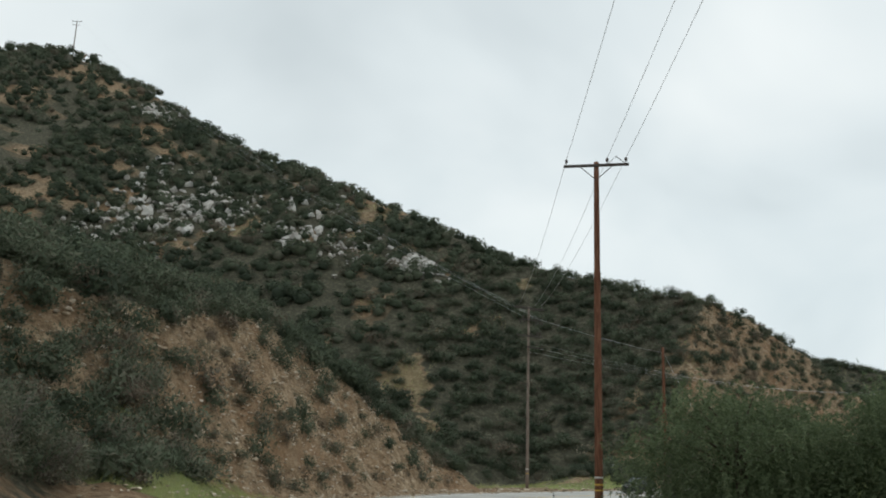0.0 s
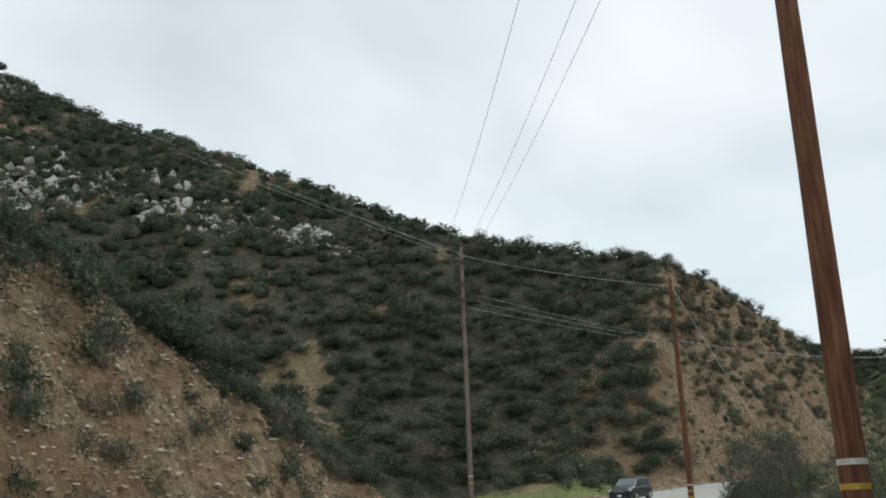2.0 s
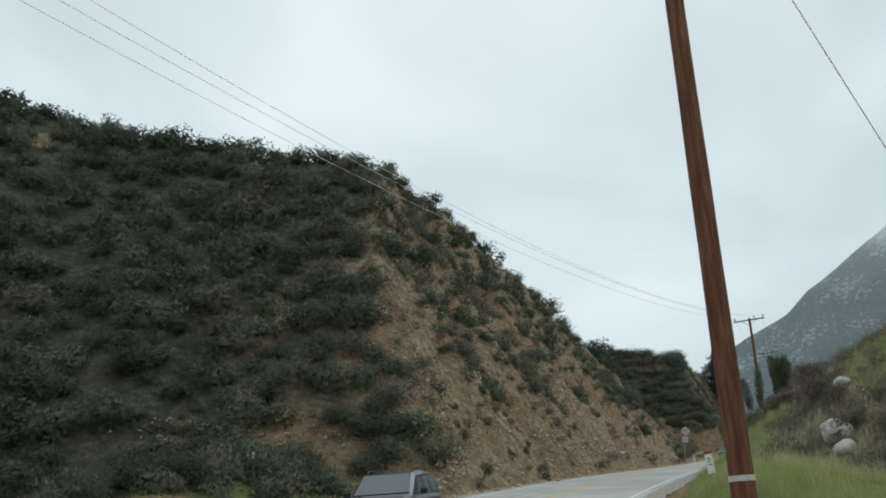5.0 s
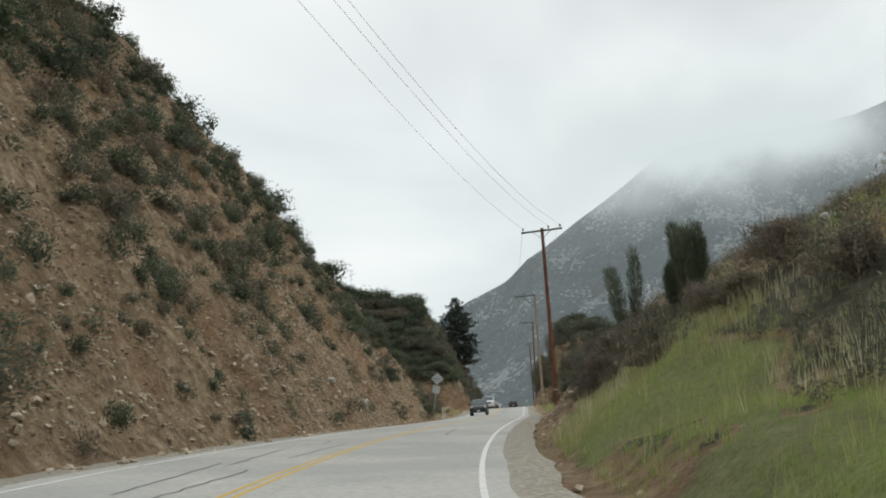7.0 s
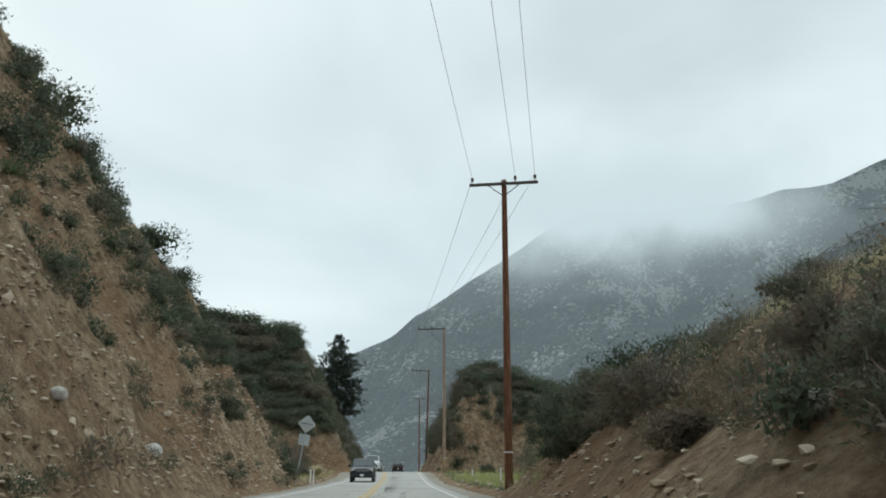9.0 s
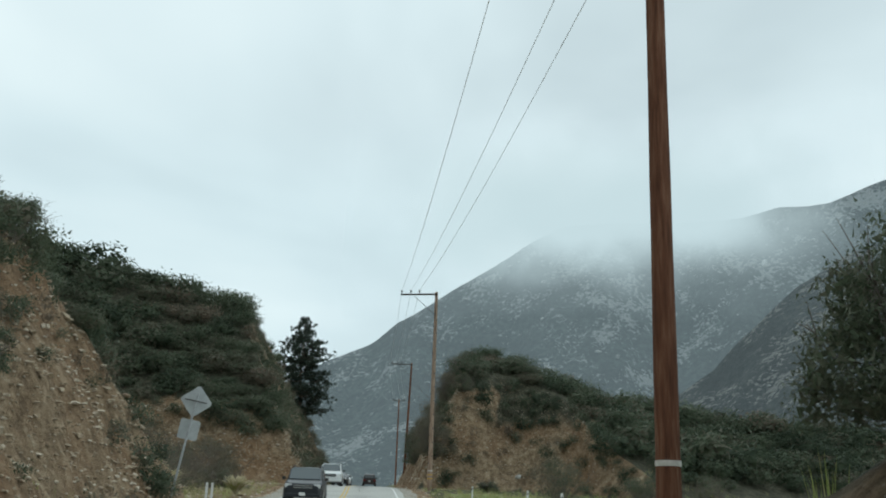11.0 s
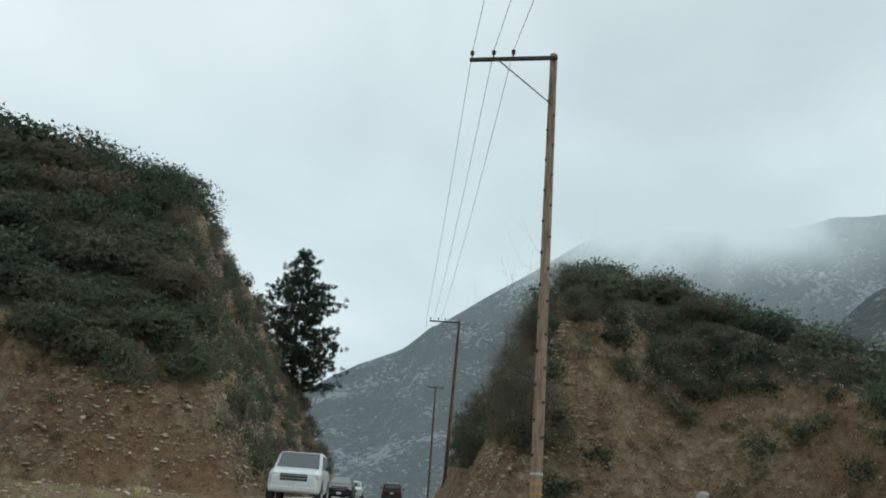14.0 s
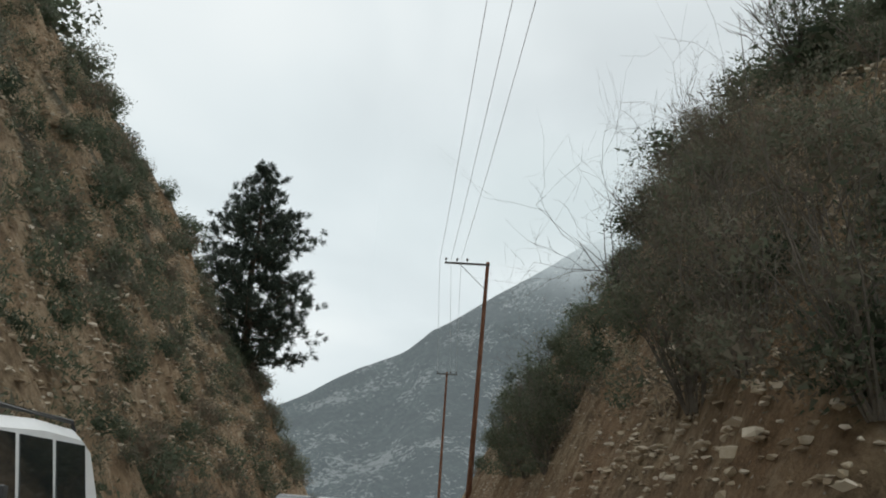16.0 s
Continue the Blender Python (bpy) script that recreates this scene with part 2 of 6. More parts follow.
def prism(bm, outline, a, b, axis="y"):
    """An outline of (u, v) pairs drawn out from a to b across the axis."""
    def at(u, v, w):
        return (u, w, v) if axis == "y" else (w, u, v) if axis == "x" else (u, v, w)
    low, top = [bm.verts.new(at(u, v, a)) for u, v in outline], [bm.verts.new(at(u, v, b)) for u, v in outline]
    n = len(outline)
    bm.faces.new(low)
    bm.faces.new(top[::-1])
    for k in range(n):
        bm.faces.new((low[k], top[k], top[(k + 1) % n], low[(k + 1) % n]))
    return bm


# ---- materials ----
def surface(name, colours, scale=4.0, detail=6.0, roughness=0.8, bump=0.3, bump_scale=None, metallic=0.0, stretch=(1, 1, 1), spots=None, random=0.0, tone=False, coat=0.0, through_light=0.0, distance=0.05, specular=0.5, mottle=0.35):
    """A noise-mottled surface. colours: stops of a ramp; spots: (colour, scale, amount) of a second, larger pattern; tone: pick along the ramp by the mesh's own tone."""
    mat = bpy.data.materials.new(name)
    nodes, links = nodes_of(mat)
    out, bsdf = nodes.new("ShaderNodeOutputMaterial"), nodes.new("ShaderNodeBsdfPrincipled")
    tex, place = nodes.new("ShaderNodeTexCoord"), nodes.new("ShaderNodeMapping")
    place.inputs["Scale"].default_value = stretch
    links.new(tex.outputs["Object"], place.inputs[0])
    fine = nodes.new("ShaderNodeTexNoise")
    fine.inputs["Scale"].default_value, fine.inputs["Detail"].default_value, fine.inputs["Roughness"].default_value = scale, detail, 0.62
    links.new(place.outputs[0], fine.inputs["Vector"])
    value = fine.outputs["Fac"]
    if tone:
        attr = nodes.new("ShaderNodeAttribute")
        attr.attribute_name = "tone"
        half = nodes.new("ShaderNodeMath")
        half.operation = "MULTIPLY_ADD"
        half.inputs[1].default_value, half.inputs[2].default_value = mottle, -mottle / 2
        links.new(value, half.inputs[0])
        add = nodes.new("ShaderNodeMath")
        links.new(half.outputs[0], add.inputs[0])
        links.new(attr.outputs["Fac"], add.inputs[1])
        value = add.outputs[0]
    if random:
        geo = nodes.new("ShaderNodeNewGeometry")
        half = nodes.new("ShaderNodeMath")
        half.operation = "MULTIPLY_ADD"
        half.inputs[1].default_value, half.inputs[2].default_value = random, -random / 2
        links.new(geo.outputs["Random Per Island"], half.inputs[0])
        add = nodes.new("ShaderNodeMath")
        links.new(half.outputs[0], add.inputs[0])
        links.new(value, add.inputs[1])
        value = add.outputs[0]
    colour = ramp(nodes, [(p, c) for p, c in colours])
    links.new(value, colour.inputs[0])
    last = colour.outputs[0]
    if spots:
        wide = nodes.new("ShaderNodeTexNoise")
        wide.inputs["Scale"].default_value, wide.inputs["Detail"].default_value = spots[1], 5.0
        links.new(place.outputs[0], wide.inputs["Vector"])
        sharp = ramp(nodes, [(0.45, (0, 0, 0)), (0.62, (spots[2],) * 3)])
        links.new(wide.outputs["Fac"], sharp.inputs[0])
        mix = nodes.new("ShaderNodeMixRGB")
        mix.inputs[2].default_value = (*spots[0], 1)
        links.new(sharp.outputs[0], mix.inputs[0])
        links.new(last, mix.inputs[1])
        last = mix.outputs[0]
    links.new(last, bsdf.inputs["Base Color"])
    bsdf.inputs["Roughness"].default_value, bsdf.inputs["Metallic"].default_value = roughness, metallic
    bsdf.inputs["Coat Weight"].default_value = coat
    bsdf.inputs["Coat Roughness"].default_value = 0.06
    bsdf.inputs["Specular IOR Level"].default_value = specular
    if bump:
        relief = nodes.new("ShaderNodeTexNoise")
        relief.inputs["Scale"].default_value, relief.inputs["Detail"].default_value = bump_scale or scale * 2.5, 6.0
        links.new(place.outputs[0], relief.inputs["Vector"])
        node = nodes.new("ShaderNodeBump")
        node.inputs["Strength"].default_value, node.inputs["Distance"].default_value = bump, distance
        links.new(relief.outputs["Fac"], node.inputs["Height"])
        links.new(node.outputs[0], bsdf.inputs["Normal"])
    last = bsdf.outputs[0]
    if through_light:
        thin, both = nodes.new("ShaderNodeBsdfTranslucent"), nodes.new("ShaderNodeMixShader")
        links.new(colour.outputs[0], thin.inputs[0])
        both.inputs[0].default_value = through_light
        links.new(last, both.inputs[1])
        links.new(thin.outputs[0], both.inputs[2])
        last = both.outputs[0]
    links.new(last, out.inputs[0])
    return mat


def glass_material(name, tint):
    mat = bpy.data.materials.new(name)
    nodes, links = nodes_of(mat)
    out, bsdf = nodes.new("ShaderNodeOutputMaterial"), nodes.new("ShaderNodeBsdfPrincipled")
    bsdf.inputs["Base Color"].default_value = (*tint, 1)
    bsdf.inputs["Roughness"].default_value = 0.04
    bsdf.inputs["IOR"].default_value = 1.52
    bsdf.inputs["Coat Weight"].default_value = 1.0
    links.new(bsdf.outputs[0], out.inputs[0])
    return mat


def ground_material():
    """Bare stony earth where it is steep, litter and dry grass where it is not, green grass where the tone says so."""
    mat = bpy.data.materials.new("earth")
    nodes, links = nodes_of(mat)
    out, bsdf = nodes.new("ShaderNodeOutputMaterial"), nodes.new("ShaderNodeBsdfPrincipled")
    tex = nodes.new("ShaderNodeTexCoord")

    def noise_of(scale, detail=6.0, rgh=0.6):
        n = nodes.new("ShaderNodeTexNoise")
        n.inputs["Scale"].default_value, n.inputs["Detail"].default_value, n.inputs["Roughness"].default_value = scale, detail, rgh
        links.new(tex.outputs["Object"], n.inputs["Vector"])
        return n

    def mixed(fac, a, b):
        m = nodes.new("ShaderNodeMixRGB")
        links.new(fac, m.inputs[0])
        links.new(a, m.inputs[1])
        links.new(b, m.inputs[2])
        return m.outputs[0]

    wide, mid, tiny = noise_of(0.16, 4), noise_of(1.5, 8, 0.78), noise_of(9, 5, 0.7)
    # clay's own brown, darkened further to paint the shade between stones
    clay = ramp(nodes, [(0.30, (0.08, 0.056, 0.036)), (0.42, (0.215, 0.154, 0.096)), (0.54, (0.36, 0.265, 0.168)), (0.68, (0.56, 0.455, 0.325))])
    links.new(mid.outputs["Fac"], clay.inputs[0])
    red = ramp(nodes, [(0.32, (0.15, 0.085, 0.047)), (0.68, (0.4, 0.245, 0.135))])
    links.new(tiny.outputs["Fac"], red.inputs[0])
    pick = ramp(nodes, [(0.46, (0, 0, 0)), (0.64, (0.65,) * 3)])
    links.new(wide.outputs["Fac"], pick.inputs[0])
    bare = mixed(pick.outputs[0], clay.outputs[0], red.outputs[0])
    # pebbles in the clay, paler than it: shadowed gaps put into the colours
    cells = nodes.new("ShaderNodeTexVoronoi")
    cells.inputs["Scale"].default_value = 5.0
    cells.inputs["Detail"].default_value = 1.0
    links.new(tex.outputs["Object"], cells.inputs["Vector"])
    stone = ramp(nodes, [(0.0, (1, 1, 1)), (0.26, (0.9,) * 3), (0.36, (0, 0, 0))])
    links.new(cells.outputs["Distance"], stone.inputs[0])
    gate = ramp(nodes, [(0.34, (0, 0, 0)), (0.5, (0.9,) * 3)])
    links.new(cells.outputs["Color"], gate.inputs[0])
    both = nodes.new("ShaderNodeMixRGB")
    both.blend_type, both.inputs[0].default_value = "MULTIPLY", 1
    links.new(stone.outputs[0], both.inputs[1])
    links.new(gate.outputs[0], both.inputs[2])
    pebble = ramp(nodes, [(0.3, (0.42, 0.35, 0.26)), (0.7, (0.72, 0.66, 0.57))])
    links.new(mid.outputs["Fac"], pebble.inputs[0])
    bare = mixed(both.outputs[0], bare, pebble.outputs[0])
    # broken blocks, each with its own shade
    warp = nodes.new("ShaderNodeVectorMath")
    warp.operation = "MULTIPLY_ADD"
    warp.inputs[1].default_value = (0.6, 0.6, 0.6)
    links.new(mid.outputs["Color"], warp.inputs[0])
    links.new(tex.outputs["Object"], warp.inputs[2])
    blocks = nodes.new("ShaderNodeTexVoronoi")
    blocks.inputs["Scale"].default_value, blocks.inputs["Detail"].default_value = 3.4, 2.0
    links.new(warp.outputs[0], blocks.inputs["Vector"])
    shade = ramp(nodes, [(0.15, (0.46, 0.43, 0.4)), (0.4, (0.86, 0.84, 0.82)), (0.85, (1.0, 1.0, 1.0))])
    links.new(blocks.outputs["Color"], shade.inputs[0])
    m = nodes.new("ShaderNodeMixRGB")
    m.blend_type, m.inputs[0].default_value = "MULTIPLY", 0.9
    links.new(bare, m.inputs[1])
    links.new(shade.outputs[0], m.inputs[2])
    bare = m.outputs[0]
    litter = ramp(nodes, [(0.3, (0.04, 0.04, 0.029)), (0.5, (0.085, 0.082, 0.057)), (0.68, (0.2, 0.186, 0.128))])
    links.new(mid.outputs["Fac"], litter.inputs[0])
    lawn = ramp(nodes, [(0.3, (0.18, 0.225, 0.075)), (0.55, (0.29, 0.325, 0.12)), (0.75, (0.4, 0.38, 0.2))])
    links.new(tiny.outputs["Fac"], lawn.inputs[0])
    attr = nodes.new("ShaderNodeAttribute")
    attr.attribute_name = "tone"
    # tone: 0 litter, 0.5 bare earth, 1 green grass
    bareness = ramp(nodes, [(0.2, (0, 0, 0)), (0.45, (1, 1, 1)), (0.55, (1, 1, 1)), (0.8, (0, 0, 0))])
    links.new(attr.outputs["Fac"], bareness.inputs[0])
    green = ramp(nodes, [(0.6, (0, 0, 0)), (0.85, (1, 1, 1))])
    links.new(attr.outputs["Fac"], green.inputs[0])
    colour = mixed(green.outputs[0], mixed(bareness.outputs[0], litter.outputs[0], bare), lawn.outputs[0])
    links.new(colour, bsdf.inputs["Base Color"])
    bsdf.inputs["Roughness"].default_value = 0.95
    bsdf.inputs["Specular IOR Level"].default_value = 0.15
    addh = nodes.new("ShaderNodeMath")
    links.new(mid.outputs["Fac"], addh.inputs[0])
    links.new(both.outputs[0], addh.inputs[1])
    more = nodes.new("ShaderNodeMath")
    more.operation = "MULTIPLY_ADD"
    more.inputs[1].default_value = 0.8
    links.new(shade.outputs[0], more.inputs[0])
    links.new(addh.outputs[0], more.inputs[2])
    bump = nodes.new("ShaderNodeBump")
    bump.inputs["Strength"].default_value, bump.inputs["Distance"].default_value = 1.0, 0.3
    links.new(more.outputs[0], bump.inputs["Height"])
    links.new(bump.outputs[0], bsdf.inputs["Normal"])
    links.new(bsdf.outputs[0], out.inputs[0])
    return mat


EARTH = ground_material()
LEAF = [(0.0, (0.06, 0.078, 0.052)), (0.3, (0.112, 0.138, 0.088)), (0.52, (0.165, 0.165, 0.12)), (0.72, (0.17, 0.13, 0.1)), (0.86, (0.27, 0.22, 0.16)), (1.0, (0.42, 0.37, 0.26))]
FOLIAGE = surface("chaparral_leaves", LEAF, scale=1.2, detail=4, roughness=0.8, bump=0, random=0.3, tone=True, through_light=0.34, specular=0.15, mottle=0.5)
PEPPER = surface("pepper_leaves", [(0.1, (0.06, 0.085, 0.042)), (0.5, (0.13, 0.17, 0.085)), (0.9, (0.25, 0.29, 0.16))], scale=0.7, roughness=0.7, bump=0, random=0.4, through_light=0.4, specular=0.25)
NEEDLES = surface("pine_needles", [(0.1, (0.022, 0.034, 0.028)), (0.5, (0.042, 0.058, 0.044)), (0.9, (0.07, 0.082, 0.056))], scale=0.9, roughness=0.65, bump=0, random=0.5, through_light=0.12, specular=0.25)
GRASS = surface("grass_blades", [(0.0, (0.25, 0.34, 0.085)), (0.35, (0.36, 0.4, 0.14)), (0.65, (0.44, 0.4, 0.21)), (1.0, (0.62, 0.56, 0.39))], scale=0.5, roughness=0.8, bump=0, random=0.35, tone=True, through_light=0.3, specular=0.2)
TWIG = surface("grey_twigs", [(0.3, (0.09, 0.075, 0.06)), (0.7, (0.2, 0.175, 0.145))], scale=6, roughness=0.9, bump=0.2)
DEADWOOD = surface("dead_wood", [(0.3, (0.07, 0.06, 0.052)), (0.7, (0.19, 0.17, 0.15))], scale=6, roughness=0.9, bump=0.2)
BARK = surface("bark", [(0.3, (0.05, 0.035, 0.025)), (0.7, (0.13, 0.095, 0.065))], scale=5, roughness=0.9, bump=0.6, stretch=(2, 2, 0.5))
STONE = surface("stone", [(0.2, (0.24, 0.18, 0.12)), (0.5, (0.44, 0.36, 0.26)), (0.8, (0.66, 0.58, 0.47))], scale=2.2, roughness=0.9, bump=0.5, random=0.55, specular=0.2)
GRANITE = surface("granite", [(0.3, (0.2, 0.2, 0.19)), (0.55, (0.33, 0.33, 0.32)), (0.8, (0.48, 0.48, 0.47))], scale=0.3, roughness=0.9, bump=0.4, random=0.5)
PALE_STONE = surface("pale_stone", [(0.3, (0.36, 0.33, 0.29)), (0.55, (0.52, 0.5, 0.46)), (0.8, (0.66, 0.65, 0.62))], scale=1.6, roughness=0.9, bump=0.5, random=0.3)
ASPHALT = surface("worn_asphalt", [(0.3, (0.36, 0.355, 0.33)), (0.5, (0.45, 0.445, 0.415)), (0.7, (0.52, 0.515, 0.48))], scale=7, detail=8, roughness=0.9, bump=0.25, bump_scale=60, spots=((0.3, 0.3, 0.295), 0.22, 0.5), specular=0.25)
GRAVEL = surface("shoulder_dirt", [(0.32, (0.17, 0.15, 0.12)), (0.5, (0.3, 0.275, 0.23)), (0.68, (0.46, 0.43, 0.38))], scale=9, detail=10, roughness=0.95, bump=0.12, bump_scale=60, specular=0.15)
WHITE_LINE = surface("white_road_paint", [(0.3, (0.52, 0.52, 0.5)), (0.6, (0.74, 0.74, 0.72))], scale=8, roughness=0.8, bump=0.1)
YELLOW_LINE = surface("yellow_road_paint", [(0.3, (0.42, 0.28, 0.06)), (0.6, (0.62, 0.41, 0.08))], scale=8, roughness=0.8, bump=0.1)
TAR = surface("crack_tar", [(0.3, (0.05, 0.05, 0.05)), (0.7, (0.11, 0.11, 0.105))], scale=10, roughness=0.7, bump=0.1)
POLE_RED = surface("red_brown_pole_wood", [(0.25, (0.06, 0.026, 0.016)), (0.5, (0.15, 0.066, 0.038)), (0.75, (0.27, 0.145, 0.09))], scale=3.2, detail=8, roughness=0.9, bump=0.5, stretch=(4, 4, 0.35), specular=0.2)
POLE_TAN = surface("tan_pole_wood", [(0.25, (0.13, 0.085, 0.06)), (0.5, (0.33, 0.235, 0.175)), (0.75, (0.48, 0.38, 0.3))], scale=3.2, detail=8, roughness=0.9, bump=0.5, stretch=(4, 4, 0.35), specular=0.2)
POLE_GREY = surface("grey_pole_wood", [(0.25, (0.10, 0.075, 0.06)), (0.5, (0.21, 0.165, 0.135)), (0.75, (0.33, 0.28, 0.235))], scale=3.2, detail=8, roughness=0.9, bump=0.5, stretch=(4, 4, 0.35), specular=0.2)
ARM_WOOD = surface("dark_arm_wood", [(0.3, (0.04, 0.032, 0.028)), (0.7, (0.10, 0.085, 0.072))], scale=4, roughness=0.9, bump=0.4, stretch=(1, 4, 4))
STEEL = surface("galvanised_steel", [(0.3, (0.3, 0.31, 0.31)), (0.7, (0.46, 0.47, 0.47))], scale=6, roughness=0.45, metallic=0.8, bump=0.05)
DARK_STEEL = surface("dark_steel", [(0.3, (0.06, 0.055, 0.05)), (0.7, (0.13, 0.12, 0.11))], scale=6, roughness=0.6, metallic=0.6, bump=0.1)
PORCELAIN = surface("dark_porcelain", [(0.3, (0.05, 0.035, 0.03)), (0.7, (0.12, 0.09, 0.08))], scale=6, roughness=0.25, bump=0)
WIRE = surface("aluminium_wire", [(0.3, (0.6, 0.6, 0.61)), (0.7, (0.74, 0.74, 0.75))], scale=6, roughness=0.6, metallic=0.0, bump=0)
YELLOW_BAND = surface("yellow_band", [(0.3, (0.42, 0.24, 0.03)), (0.7, (0.62, 0.38, 0.06))], scale=9, roughness=0.6, bump=0.1)
BAND = surface("reflective_band", [(0.3, (0.5, 0.47, 0.42)), (0.7, (0.72, 0.69, 0.64))], scale=9, roughness=0.6, bump=0.1)
SIGN_BACK = surface("bare_aluminium_sheet", [(0.3, (0.34, 0.36, 0.36)), (0.7, (0.46, 0.48, 0.48))], scale=3, roughness=0.5, metallic=0.45, bump=0.03)
WHITE_PLASTIC = surface("white_marker_plastic", [(0.3, (0.66, 0.66, 0.64)), (0.7, (0.8, 0.8, 0.78))], scale=9, roughness=0.6, bump=0.05)
RED_PLASTIC = surface("dull_red_plastic", [(0.3, (0.2, 0.02, 0.02)), (0.7, (0.32, 0.035, 0.03))], scale=9, roughness=0.6, bump=0.05)
BLACK_INK = surface("black_ink", [(0.3, (0.02, 0.02, 0.02)), (0.7, (0.04, 0.04, 0.04))], scale=9, roughness=0.7, bump=0)

# ---- ground, road and mountains ----
def spaced(low, high, step, outer):
    """Grid lines: even in the middle, ever wider outside."""
    mid = np.arange(low, high + step, step)
    grow = step * np.cumsum(1.22 ** np.arange(1, 60))
    grow = grow[grow < outer]
    return np.r_[(low - grow)[::-1], mid, mid[-1] + grow]


def build_ground():
    xs, ys = spaced(-125, 75, 1.0, 3800), spaced(-10, 345, 0.75, 3800)
    xs = np.unique(np.r_[xs[(xs < -58) | (xs > 45)], np.arange(-58, 45.1, 0.55)])
    gx, gy = np.meshgrid(xs, ys)
    x, y = gx.ravel(), gy.ravel()
    z = ground(x, y)
    nx, ny = len(xs), len(ys)
    i = (np.arange(ny - 1)[:, None] * nx + np.arange(nx - 1)[None, :]).ravel()
    faces = np.c_[i, i + 1, i + nx + 1, i + nx]
    zz = z.reshape(ny, nx)
    slope = np.hypot(np.gradient(zz, ys, axis=0), np.gradient(zz, xs, axis=1)).ravel()
    s, d = to_road(x, y)
    mottle = rough(x, y, 5, 4, 60)
    tone = np.clip((slope - np.where(np.abs(d) < 24, 0.62, 1.0)) * 1.5 + mottle * 0.45, 0, 0.5)
    tone = np.where((d < 0) & (d > -15) & (s > 53), np.maximum(tone, 0.45), tone)
    tone = np.where((np.abs(d) < 14) & (slope < 0.6) & (d < 0) & (d > -13.5), 0.5, tone)
    tone = np.where((d > 0) & (d < 4.0), 0.5, tone)
    tone = np.where((d > 3) & (d < 15) & (s > 152) & (s < 188), np.clip(0.43 + mottle * 0.15, 0.28, 0.55), tone)
    patches = rough(x, y, 7, 3, 61)
    tone = np.where((x < -85) & (patches > 0.1) & (np.abs(d) > 60), np.maximum(tone, 0.3 + 0.25 * (patches > 0.3)), tone)
    tone = np.where((patches > 0.45) & (slope < 0.95) & (np.abs(d) > 16) & (np.abs(d) < 150), np.maximum(tone, 0.63), tone)
    tone = np.where((d > 7) & (d < 22) & (s > 96) & (s < 168), np.where(d > 12 + 4 * mottle, 0.74 + 0.2 * mottle, 0.2 + 0.4 * mottle), tone)
    lawn = (d > 3.2 + mottle) & (d < 7.6 + 2 * mottle) & (s > 96) & (s < 146)
    tone = np.where((d > 3.3) & (d < 8 + 2 * mottle) & (s > 144) & (s < 150 + 4 * mottle), 0.72 + 0.2 * mottle, tone)
    tone = np.where((s > 262) & (s < 286) & (d > 4) & (d < 20 + 2 * mottle) & (slope > 0.6), 0.5, tone)
    tone = np.where((s > 262) & (s < 271.5) & (d < -5) & (d > -40) & (slope > 0.7), 0.5, tone)
    tone = np.where((s > 268) & (z - valley(y) > 7) & (slope < 1.7) & ~((d > 5.5) & (d < 9.5)), np.minimum(tone, 0.1 + 0.1 * mottle), tone)
    lawn |= (d < -10.5) & (d > -22) & (s > 108) & (s < 131) & (slope < 0.9)
    lawn |= (d < -9.5) & (d > -15.5) & (s > 37) & (s < 51) & (slope < 1.1)
    lawn |= (d > 5) & (d < 42 + 30 * mottle) & (s > 192 + 10 * mottle) & (s < 256 + 8 * mottle) & (slope < 0.5)
    tone = np.where(lawn & (mottle > -0.35), 0.8 + 0.2 * mottle, tone)
    ob = mesh_object("ground", np.c_[x, y, z], faces, [EARTH], smooth=True, tone=tone)
    tagged(ob, "stony orange-brown earth, dry litter and patches of green grass", "ground", kind="structure")


def strip(name, s0, s1, edge, d0, d1, lift, mat, label, parent=None, step=1.0, wobble=0.0, across=1, crown=None, kind="structure", category="road"):
    ss = np.arange(s0, s1 + 1e-6, step)
    verts = []
    for k in range(across + 1):
        w = k / across
        d = edge(ss) + d0 + (d1 - d0) * w
        if wobble and k in (0, across):
            d = d + rough(ss, ss * 0 + k * 7.3, 3.0, 4, 70) * wobble
        px, py, pz = road_point(ss, d, lift)
        verts.append(np.c_[px, py, pz])
    n = len(ss)
    top = np.vstack(verts)
    low = top - np.array([0, 0, 0.12 if lift < 0.003 else 0.0035])
    i = np.arange(n - 1)
    faces = [np.c_[i + k * n, i + (k + 1) * n, i + (k + 1) * n + 1, i + k * n + 1] for k in range(across)]
    m = len(top)
    faces.append(np.c_[i + m, i, i + 1, i + 1 + m])
    j = i + across * n
    faces.append(np.c_[j, j + m, j + 1 + m, j + 1])
    ob = mesh_object(name, np.vstack([top, low]), np.vstack(faces), [mat], parent=parent)
    return tagged(ob, label, category, kind=kind) if parent is None else tagged(ob, label)


CENTRE = -2.15


# the painted lines' distance from the camera's line: right edge, centre, left edge; the lanes are wider in the bend
def right_edge(s):
    return np.interp(s, [40, 60, 85, 127, 150, 165], [1.4, 0.75, 0.5, 0.85, 1.25, 1.4])


def centre_line(s):
    return np.interp(s, [38, 52, 70, 135, 150, 175], [-2.3, -2.8, -3.2, -3.1, -2.8, CENTRE])


def left_edge(s):
    return np.interp(s, [40, 55, 135, 150, 175, 250], [-6.1, -7.2, -7.4, -6.9, -5.7, -5.0])


